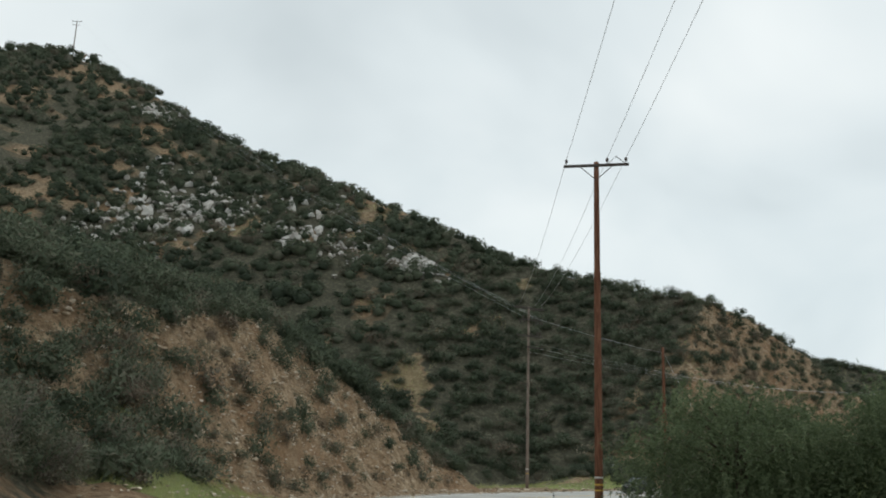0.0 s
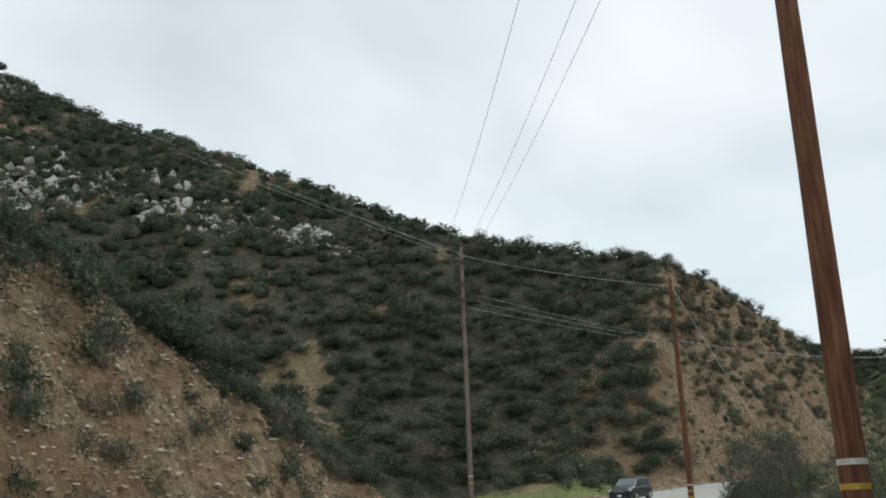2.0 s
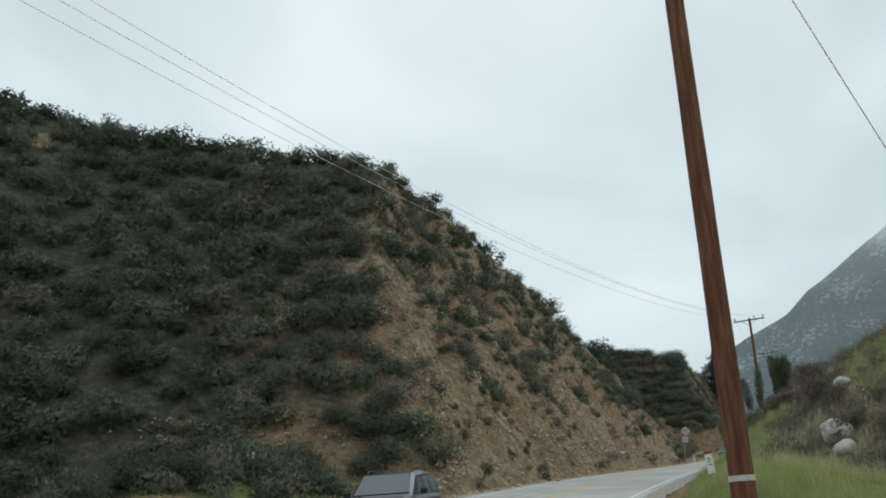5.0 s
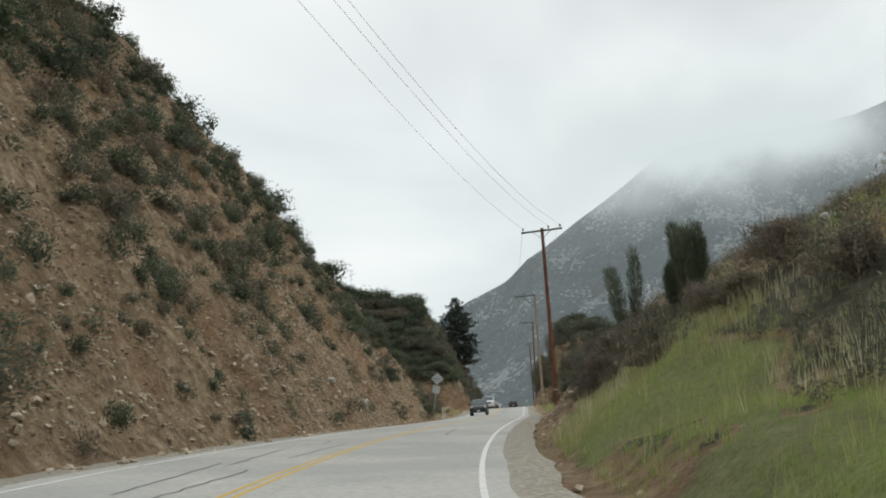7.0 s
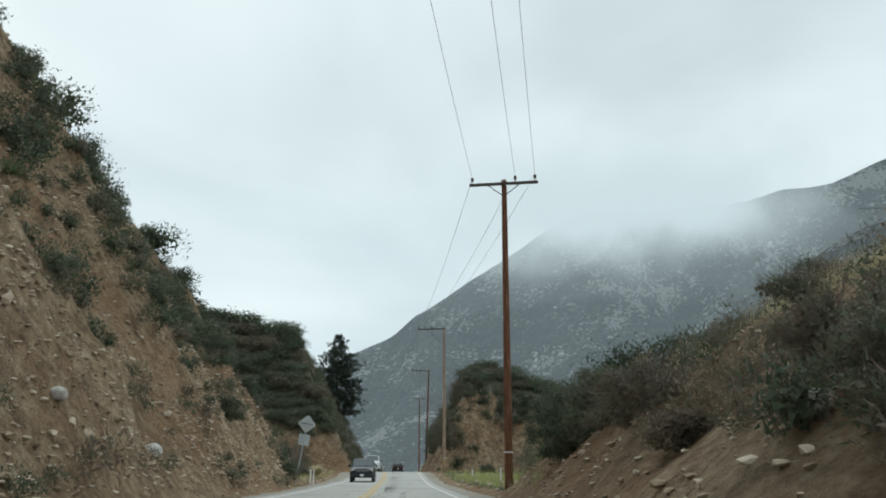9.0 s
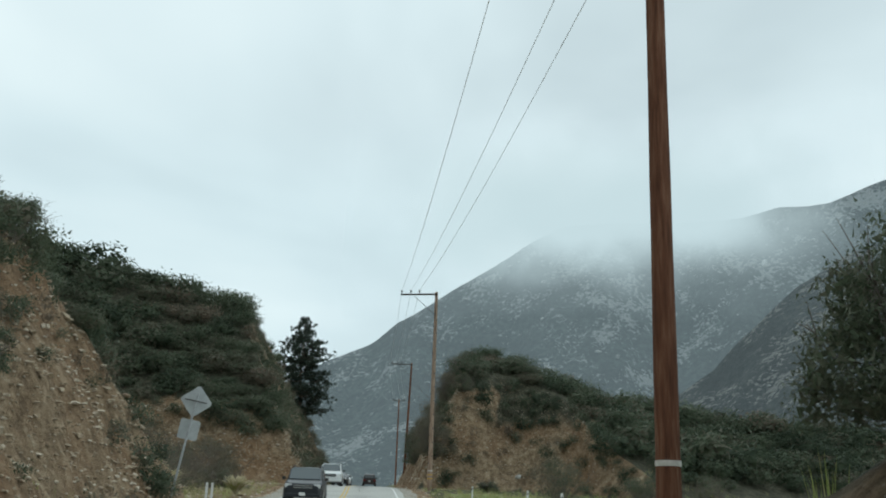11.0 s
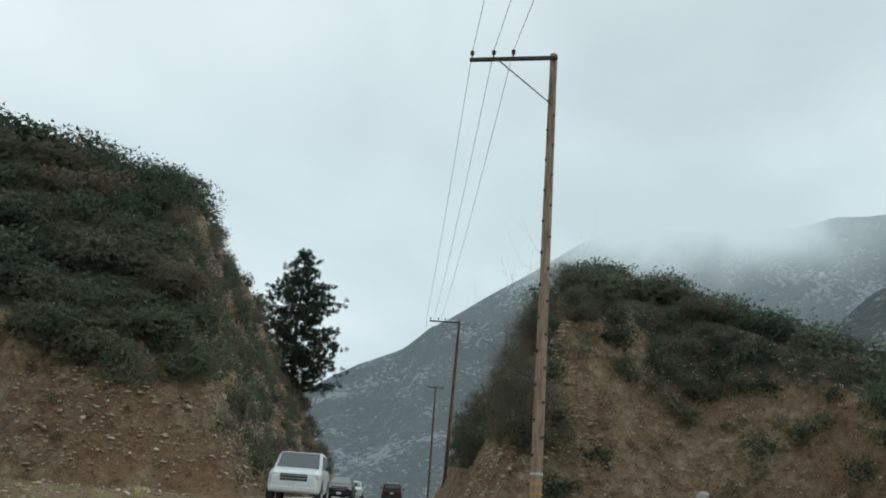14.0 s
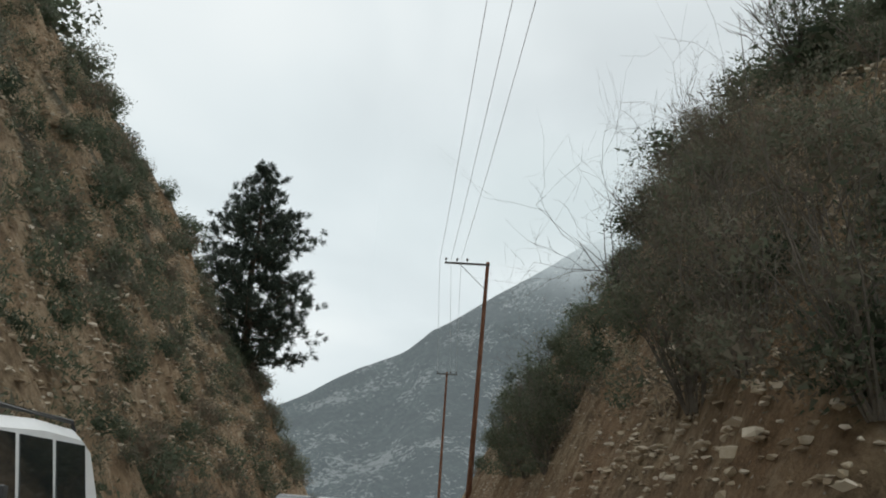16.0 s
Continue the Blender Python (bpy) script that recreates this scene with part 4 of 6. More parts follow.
def build_chaparral():
    x, y, rng = jittered(-290, 110, -5, 345, 2.1, 7)
    keep = (x > -190) | ((y > 120) & (rng.uniform(0, 1, len(x)) < 0.6))
    # nothing grows on the far sides, which no one sees
    crest = np.interp(x, [-300, -202, -134, -104, -36], [222, 199, 183, 178, 171.5])
    keep &= ~((x < -36) & (y > crest + 5) & (y < 262)) & ~((x < -15) & (y > 296)) & ~((x < -60) & (y < 60)) & ~((x > 40) & (y > 275)) & ~((x > 58) & (y < 235))
    x, y = x[keep], y[keep]
    s, d = to_road(x, y)
    z = ground(x, y)
    steep = steepness(x, y)
    rise = z - valley(y)
    open_ground = (rough(x, y, 7, 3, 61) > 0.45) & (np.abs(d) > 16)
    ok = (rise > 1.6) & (steep < 1.25) & (np.abs(d) > 8)
    ok &= ~(open_ground & (rng.uniform(0, 1, len(x)) < 0.7))
    ok |= (s > 155) & (s < 206) & (d < -18) & (d > -32) & (steep < 1.7) & (rise > 12)
    ok &= ~((d > 0) & (s > 95) & (s < 185)) & ~((s > 261) & (s < 285) & (d > 8.5) & (d < 18) & (rise < 8.0 - 0.6 * np.abs(d - 13))) & ~((s > 261) & (s < 285) & (d > 5) & (d < 9.2) & (rise > 6)) & ~((s > 264) & (s < 270) & (d < 0) & (d > -45) & (rise < 4))
    ok &= rng.uniform(0, 1, len(x)) < np.where(steep > 1.15, 0.6, np.where((x < -85) & (y > 120), 0.68, 0.97))
    x, y, z, d, s, steep = x[ok], y[ok], z[ok], d[ok], s[ok], steep[ok]
    n = len(x)
    close = (np.abs(d) < 15.5) & (s > 20) & (s < 330)
    near = (np.abs(d) < 22) & (s > 20) & ~close
    hill = (np.abs(d) < 62) & (s > 20) & ~close & ~near
    radius = rng.uniform(1.2, 2.35, n) * np.where(rng.uniform(0, 1, n) < 0.12, 1.3, 1)
    thick = (y > 245) & (x > -40)
    radius = radius * np.where(thick, 1.25, 1.0)
    height = radius * rng.uniform(0.7, 1.05, n) * np.where(thick, 0.74, 0.92)
    tone = np.clip(np.where(y > 240, 0.3, 0.2) + rough(x, y, 14, 3, 80) * 0.28 + rng.normal(0, 0.17, n), 0, 0.9)
    for mask, templates, lift, label in ((hill, HILL_BUSHES, 0.05, "dense dark green and olive chaparral shrubs on the near hillsides"), (~near & ~close & ~hill, FAR_BUSHES, 0.2, "dense dark green and grey chaparral shrubs covering the hillsides"), (near, MID_BUSHES, 0.02, "dark green leafy chaparral shrubs above the road cuttings"), (close, NEAR_BUSHES, 0.0, "dark green leafy chaparral shrubs beside the road")):
        scatter("chaparral", templates, x[mask], y[mask], z[mask] + height[mask] * lift, radius[mask], height[mask], tone[mask], [FOLIAGE], label, "shrubs", 3)
    # shrubs and brush rooted in the steep cuttings, in patches
    x, y, rng = jittered(-70, 60, 5, 335, 1.05, 17)
    s, d = to_road(x, y)
    ok = (np.abs(d) < 34) & (np.abs(d) > 5) & (s > 15)
    x, y, s, d = x[ok], y[ok], s[ok], d[ok]
    z, steep = ground(x, y), steepness(x, y)
    rise = z - valley(y)
    patch = rough(s + 0.35 * d, d * 0.4, 3.6, 3, 88) * 1.15 + np.interp(rise, [0, 3, 8, 14], [-0.2, -0.02, 0.12, 0.25])
    patch = patch + np.where((d < 0) & (s > 126) & (s < 215), 0.09, 0.0)
    lush = (d < 0) & (((s > 288) & (s < 332)) | (s < 52.5) | ((s > 118) & (s < 131)) | ((s > 260) & (s <= 276) & (rise > 4.6 + 0.8 * np.sin(d * 0.7))) | ((s > 56) & (s < 94) & (rise > np.interp(s, [60, 73, 77, 80, 84, 92], [10, 9.0, 7.0, 5.4, 4.1, 2.4]))))
    bare_end = ((d > 8.5) & (d < 18) & (rise < 8.0 - 0.6 * np.abs(d - 13)) & (s < 285)) | ((d > 3) & (d < 7) & (s > 279.5) & (s < 290) & (rise < 6.2)) | ((d > 5) & (d < 9.2) & (rise > 6.3) & (s < 285))
    lush |= (d > 4) & (s > 258) & (s < 300) & ~bare_end
    patch = patch + np.where(lush, np.where(s < 52, 0.75, np.where((d < 0) & (s > 286), 0.34, np.where(d < 0, 0.8, 0.5))), 0.0) - np.where((d > 0) & bare_end, 0.5, 0.0)
    # growth runs down the tall cutting in one streak, and thickens on its upper and farther part
    cut_left = (d < 0) & (s > 132) & (s < 212)
    tall_face = 0.55 * np.exp(-((s - 0.8 * rise - 149) / 3.2)**2) * (rise > 4) + 0.5 * (s > 172) * np.clip((rise - 9.5) / 3, 0, 1) + 0.5 * (s > 194) * (rise > 3.5) - 0.2 * (rise < 7)
    patch = patch + np.where(cut_left, tall_face, 0.0)
    luck = rng.uniform(0, 1, len(x))
    face = ((steep > 0.9) | (lush & (rise > 1.0) & (s < 140)))
    leafy = face & (patch > np.where(cut_left, 0.24, 0.08)) & (luck < np.where((s < 140) | cut_left, 0.85, np.where((s > 262) & (s < 277), 1.0, 0.72)) * np.where(lush & (d > 16), 0.9, 1.0))
    brushy = face & ~leafy & (luck < np.where(cut_left, np.where(patch > 0.1, 0.75, np.where(patch > -0.1, 0.3, 0.07)), np.where(patch > -0.1, 0.92, np.where(patch > -0.35, 0.45, 0.15))))
    brushy |= (d > 7.0 + 2 * patch) & (d < 16) & (s > 122) & (s < 178) & (luck < 0.5)
    brushy |= (d > 4) & (d < 20) & (s > 150) & (s < 190) & (luck < np.where(d < 9, 0.85, 0.5))
    m = int(leafy.sum())
    big = rng.uniform(0.6, 1.35, m) * np.where((s[leafy] > 262) & (s[leafy] < 277) & (d[leafy] < 0), 1.4, np.where(lush[leafy] & (s[leafy] < 280) & (d[leafy] < 0), 1.3, 1.0))
    tone = np.clip(rng.normal(np.where((s[leafy] > 280) & (d[leafy] < 0), 0.46, np.where(lush[leafy], 0.27, 0.36)), 0.14, m) + rough(x[leafy], y[leafy], 6, 2, 83) * 0.3, 0.02, 0.8)
    big = big * np.where(cut_left[leafy] & (rise[leafy] < 6), 0.65, 1.0)
    tall = big * rng.uniform(0.7, 1.35, m)
    end = s[leafy] > 262
    for mask, templates, label in ((~end, FACE_BUSHES, "dark grey-green shrubs rooted in the cut faces"), (end, FINE_BUSHES, "grey-brown and olive shrubs clothing the last cutting")):
        scatter("chaparral", templates, x[leafy][mask], y[leafy][mask], (z[leafy] - big * 0.1)[mask], big[mask], tall[mask], tone[mask], [FOLIAGE], label, "shrubs", 9)
    x, y, z, d = x[brushy], y[brushy], z[brushy], d[brushy]
    n = len(x)
    radius = rng.uniform(0.45, 0.95, n) * rng.uniform(0.8, 1.4, n)
    scatter("brush", TWIGGY, x, y, z - radius * 0.05, radius, radius * rng.uniform(0.8, 1.3, n), np.clip(rng.normal(np.where(d > 0, 0.66, 0.46), 0.15, n), 0.12, 0.98), [FOLIAGE], "grey-brown twiggy brush clinging to the cut slopes", "brush", 4)


def tuft(seed, blades, width):
    rng = np.random.default_rng(seed)
    v = []
    for _ in range(blades):
        a, lean, r = rng.uniform(0, 6.28), rng.uniform(0.1, 0.7), rng.uniform(0, 0.5)
        bx, by, h, w = r * math.cos(a * 3), r * math.sin(a * 3), rng.uniform(0.6, 1.1), width
        ox, oy = math.cos(a) * lean * h, math.sin(a) * lean * h
        px, py = -math.sin(a) * w, math.cos(a) * w
        v += [(bx - px, by - py, -0.1), (bx + px, by + py, -0.1), (bx + ox, by + oy, h)]
    return np.array(v), np.arange(len(v)).reshape(-1, 3)


TUFTS = [tuft(k, 11, 0.02) for k in range(5)]


def build_grass():
    fields = [  # s0, s1, d0, d1, step, height, tone
        (96, 146, 3.2, 8.2, 0.24, 0.17, 0.08), (104, 147, 3.4, 8.5, 0.7, 0.42, 0.45), (112, 165, 7, 12, 0.5, 0.42, 0.72), (112, 165, 12, 22, 0.42, 0.34, 0.42), (143, 151, 3.2, 8.5, 0.3, 0.22, 0.42), (143, 154, 3.4, 8.5, 0.7, 0.4, 0.7), (160, 186, 8.6, 14.5, 0.4, 0.42, 0.82), (96, 175, 2.6, 3.6, 0.8, 0.14, 0.4), (37, 51, -15.5, -9.6, 0.3, 0.26, 0.4),
        (106, 132, -23, -11.5, 0.55, 0.32, 0.36), (186, 262, 4.2, 34, 0.85, 0.42, 0.36), (206, 262, -22, -7.4, 0.75, 0.4, 0.5),
        (20, 100, 3.4, 16, 0.55, 0.36, 0.42), (330, 400, 3, 25, 1.0, 0.5, 0.5), (330, 400, -25, -7.5, 1.0, 0.5, 0.5)]
    X, Y, H, T = [], [], [], []
    rng = np.random.default_rng(11)
    for s0, s1, d0, d1, step, h, tone in fields:
        gs, gd = np.meshgrid(np.arange(s0, s1, step), np.arange(d0, d1, step))
        gs, gd = gs.ravel() + rng.uniform(-0.5, 0.5, gs.size) * step, gd.ravel() + rng.uniform(-0.5, 0.5, gs.size) * step
        px, py, _ = road_point(gs, gd)
        patch = rough(px, py, 4, 3, 90)
        keep = patch > -0.45
        X.append(px[keep]); Y.append(py[keep])
        H.append((h * rng.uniform(0.6, 1.5, len(px)) * (1 + 0.6 * patch))[keep])
        T.append(np.clip(tone + 0.35 * patch + rng.normal(0, 0.07, len(px)), 0, 1)[keep])
    # dry clumps on the open patches of the hills
    x, y, rng2 = jittered(-150, 90, 0, 340, 1.0, 27)
    s, d = to_road(x, y)
    ok = (rough(x, y, 7, 3, 61) > 0.36) & (np.abs(d) > 15)
    x, y = x[ok], y[ok]
    X.append(x); Y.append(y)
    H.append(rng.uniform(0.4, 0.9, len(x)))
    T.append(np.clip(rng.normal(0.62, 0.14, len(x)), 0.2, 1))
    x, y, h, t = (np.concatenate(k) for k in (X, Y, H, T))
    z = ground(x, y)
    steep = steepness(x, y)
    k = steep < 1.3
    x, y, h, t, z = x[k], y[k], h[k], t[k], z[k]
    scatter("grass", TUFTS, x, y, z, h * 0.75, h, t, [GRASS], "green and straw-coloured roadside grass in tufts", "grass", 5)


def stone_template(seed, sides=5):
    """An angular stone: two uneven rings of corners and two off-centre tips."""
    rnd = random.Random(seed)
    stretch = (rnd.uniform(0.9, 1.35), rnd.uniform(0.6, 1.0), rnd.uniform(0.5, 0.9))
    v = [(rnd.uniform(-0.3, 0.3), rnd.uniform(-0.3, 0.3), 0.75), (rnd.uniform(-0.3, 0.3), rnd.uniform(-0.3, 0.3), -0.75)]
    for ring, z in ((0.75, 0.4), (0.9, -0.3)):
        for k in range(sides):
            a = 2 * math.pi * (k + rnd.uniform(-0.3, 0.3) + (0.5 if z < 0 else 0)) / sides
            r = ring * rnd.uniform(0.75, 1.15)
            v.append((r * math.cos(a), r * math.sin(a), z + rnd.uniform(-0.2, 0.2)))
    f = []
    for k in range(sides):
        j = (k + 1) % sides
        p, q, u, w = 2 + k, 2 + j, 2 + sides + k, 2 + sides + j
        f += [(0, p, q), (p, u, q), (u, w, q), (1, w, u)]
    return np.array(v) * np.array(stretch), np.array(f)


STONES = [stone_template(k, 3 + k % 3) for k in range(9)]


def build_stones():
    x, y, rng = jittered(-60, 55, 25, 330, 0.27, 37)
    s, d = to_road(x, y)
    ok = (np.abs(d) < 30) & (np.abs(d) > np.where(d > 0, 2.4, 7))
    x, y, s, d = x[ok], y[ok], s[ok], d[ok]
    z, steep = ground(x, y), steepness(x, y)
    foot = (z - valley(y) < 1.0) & (np.abs(d) < 13) & (rng.uniform(0, 1, len(x)) < np.where(d > 0, 0.04, 0.12))
    keep = (((steep > 0.95) | ((d > 3.4) & (s > 152) & (s < 186) & (d < 14))) & ~((d > 0) & (s < 190) & (rng.uniform(0, 1, len(x)) < 0.62)) & (rng.uniform(0, 1, len(x)) < np.where(rough(x, y, 4, 3, 98) > -0.2, 0.58, 0.25) * np.clip(steep, 0.9, 2.2))) | foot
    keep &= ~((d > 0) & (s < 148) & (d > 3.4))
    x, y, z = x[keep], y[keep], z[keep]
    # the two end walls are so steep that they take a finer sowing
    for d0, d1 in ((-26, -6), (4.5, 20)):
        gs, gd = np.meshgrid(np.arange(264, 277 if d0 < 0 else 284, 0.13 if d0 < 0 else 0.2), np.arange(d0, d1, 0.26))
        gs, gd = gs.ravel() + rng.uniform(-0.06, 0.06, gs.size), gd.ravel() + rng.uniform(-0.13, 0.13, gs.size)
        wx, wy, _ = road_point(gs, gd)
        hold = (steepness(wx, wy) > (1.1 if d0 < 0 else 0.8)) & (ground(wx, wy) - valley(wy) < (6.3 if d0 < 0 else 10)) & (rng.uniform(0, 1, len(wx)) < 0.6)
        x, y, z = np.r_[x, wx[hold]], np.r_[y, wy[hold]], np.r_[z, ground(wx[hold], wy[hold])]
    along = to_road(x, y)[0]
    size = (0.07 + 0.4 * rng.beta(1.0, 7.5, len(x))) * np.where(along > 255, np.where(x > 26, 0.5, 0.85), np.where((along > 138) & (along < 215), 0.8, 1.0))
    scatter("scree", STONES, x, y, z + size * 0.35, size, size * 0.8, rng.uniform(0, 1, len(x)), [STONE], "loose tan and grey stones in the cut banks", "stones", 6, smooth=False)
    # pale rock outcrops high on the tall hill, in broken clusters
    rng = np.random.default_rng(51)
    X, Y = [], []
    for cx, cy, spread, n in ((-150, 148, 5, 90), (-149, 158, 5, 90), (-141, 160, 5, 90), (-115, 157, 2.5, 45), (-102, 157.5, 3.5, 70), (-90, 159.5, 2.5, 45), (-150, 140, 5, 60), (-132, 158, 6, 70), (-186, 188, 3, 60), (-87, 161, 2, 25), (-160, 165, 6, 50), (-120, 168, 6, 30)):
        X.append(cx + rng.normal(0, spread, n))
        Y.append(cy + rng.normal(0, spread * 0.8, n))
    cx, cy = np.concatenate(X), np.concatenate(Y)
    n = len(cx)
    size = 0.4 + 1.3 * rng.beta(1.2, 3, n)
    scatter("rock_outcrop", STONES, cx, cy, ground(cx, cy) + size * 0.35, size, size * rng.uniform(0.8, 2.0, n), rng.uniform(0, 1, n), [PALE_STONE], "pale fractured rock outcrops among the hillside scrub", "rocks", 7, smooth=False)


def build_granite():
    """Pale granite knobs in clusters on the two mountains that stand before the far ridge."""
    rng = np.random.default_rng(88)
    for (pts, reach), count, big in zip(SLOPES[:2], (620, 330), (3.6, 1.8)):
        a = np.arctan2(pts[:, 0] - HUB[0], pts[:, 1] - HUB[1]) * reach
        belt = rough(a, pts[:, 2] * 0.8, 85, 4, 71) + 0.6 * rough(a, pts[:, 2], 22, 2, 73)
        chance = np.clip(belt - 0.12, 0.003, 1) ** 1.8
        at = pts[rng.choice(len(pts), count, p=chance / chance.sum())] + rng.normal(0, 2.5, (count, 3)) * np.array([1, 1, 0.2])
        size = big * (0.3 + rng.beta(1.1, 3.5, count) * 1.5)
        scatter("rock_outcrop", STONES, at[:, 0], at[:, 1], at[:, 2] + size * 0.2, size, size * rng.uniform(0.7, 1.7, count), rng.uniform(0, 1, count), [GRANITE], "pale granite knobs scattered over the mountainside scrub", "rocks", 8, smooth=False)


def boulder(s, d, size, seed, label, mat, lift=0.3):
    bm = bmesh.new()
    bmesh.ops.create_icosphere(bm, subdivisions=3, radius=1)
    off = Vector((seed * 7.1, seed * 3.3, 0))
    for v in bm.verts:
        w = v.co.copy()
        k = 1 + 0.3 * noise.noise(w * 0.9 + off) + 0.14 * noise.noise(w * 2.3 + off)
        v.co = Vector((w.x * 1.15, w.y * 0.9, w.z * 0.8)) * (k * size)
        v.co.z = max(v.co.z, -0.5 * size)
    x, y, _ = road_point(s, d)
    me = bpy.data.meshes.new("boulder")
    for f in bm.faces:
        f.smooth = seed % 2 == 0
    bm.to_mesh(me)
    bm.free()
    me.materials.append(mat)
    ob = new("boulder", me)
    ob.matrix_world = pose(x, y, ground_at(x, y) + size * lift, 0, 0, seed * 47)
    return tagged(ob, label, "boulder")


build_chaparral()
build_grass()
build_stones()
build_granite()


# ---- poles and wires ----
def insulator(thing, x, y, z, size=1.0):
    bm = bmesh.new()
    tube(bm, [(x, y, z), (x, y, z + 0.1 * size), (x, y, z + 0.14 * size), (x, y, z + 0.22 * size), (x, y, z + 0.24 * size), (x, y, z + 0.31 * size)],
         [0.02 * size, 0.02 * size, 0.075 * size, 0.06 * size, 0.085 * size, 0.035 * size], 10)
    part("insulator", bm, PORCELAIN, thing, smooth=True)


def utility_pole(x, y, top, yaw, wood, label, arms, bands=(), steps=False, girth=0.17, lean=(0, 0)):
    """A round timber pole from the ground to the height top. arms: (drop below the top, start, end, insulator offsets, braces)."""
    base = ground_at(x, y) - 0.3
    height = top - base
    thing = empty("utility_pole", pose(x, y, base, lean[0], lean[1], yaw), label, "utility pole", "poles along the road")
    bm = bmesh.new()
    n = 14
    tube(bm, [(0, 0, height * k / n) for k in range(n + 1)], [girth * (1 - 0.36 * k / n) * (1 + 0.02 * math.sin(k * 2.3)) for k in range(n + 1)], 16)
    part("shaft", bm, wood, thing, smooth=True)
    for drop, a, b, pins, braces in arms:
        z = height - drop
        bm = bmesh.new()
        box(bm, a, -0.17 - 0.11, z - 0.06, b, -0.17, z + 0.07, 0.012)
        part("crossarm", bm, ARM_WOOD, thing, "dark weathered timber crossarm")
        for px in pins:
            insulator(thing, px, -0.225, z + 0.07)
        for bx, bz in braces:
            bm = bmesh.new()
            tube(bm, [(bx, -0.2, z - 0.04), (0.0, -0.17, z - bz)], [0.022, 0.022], 6)
            part("brace", bm, DARK_STEEL, thing, "thin dark steel brace")
    for k, h in enumerate(bands):
        bm = bmesh.new()
        r = girth * (1 - 0.36 * h / height) + 0.006
        tube(bm, [(0, 0, h + 0.3), (0, 0, h + 0.38)], [r, r], 16)
        part("band", bm, YELLOW_BAND if k else BAND, thing, "yellow reflective band" if k else "pale metal band")
    if steps:
        k = 0
        h = 2.4
        while h < height - 1.4:
            bm = bmesh.new()
            r = girth * (1 - 0.36 * h / height)
            side = 1 if k % 2 else -1
            tube(bm, [(r * 0.6 * side, -r * 0.6, h), (r * 0.9 * side, -r * 0.85, h)], [0.05, 0.05], 6)
            part("step_socket", bm, DARK_STEEL, thing, "dark bolt and socket")
            k += 1
            h += 0.55
    return thing, base, height


def pin_place(x, y, top, yaw, drop, px):
    m = pose(x, y, 0, 0, 0, yaw)
    p = m @ Vector((px, -0.225, 0))
    return (p.x, p.y, top - drop + 0.36)


def wire(a, b, sag, label="thin sagging overhead power line between the poles", radius=0.011, name="overhead_wire"):
    cu = bpy.data.curves.new(name, "CURVE")
    cu.dimensions, cu.bevel_depth, cu.bevel_resolution = "3D", radius, 1
    sp = cu.splines.new("POLY")
    n = 36
    sp.points.add(n)
    for k in range(n + 1):
        u = k / n
        p = Vector(a).lerp(Vector(b), u)
        sp.points[k].co = (p.x, p.y, p.z - sag * 4 * u * (1 - u), 1)
    cu.materials.append(WIRE)
    return tagged(new(name, cu), label, "wire", "overhead wires")


# place, height of the top and turn of each pole
P0, P2, P3, P4, P5, P6, P7 = (-14.85, 47.2, 18.45, 16), (-41.2, 101.3, 23.4, 56), (-24.7, 95.0, 17.1, 0), (-1.35, 185.3, 23.4, -29), (18.25, 248.3, 29.3, -30), (37.5, 311.2, 34.5, -26), (52.4, 360.0, 36.0, -18)


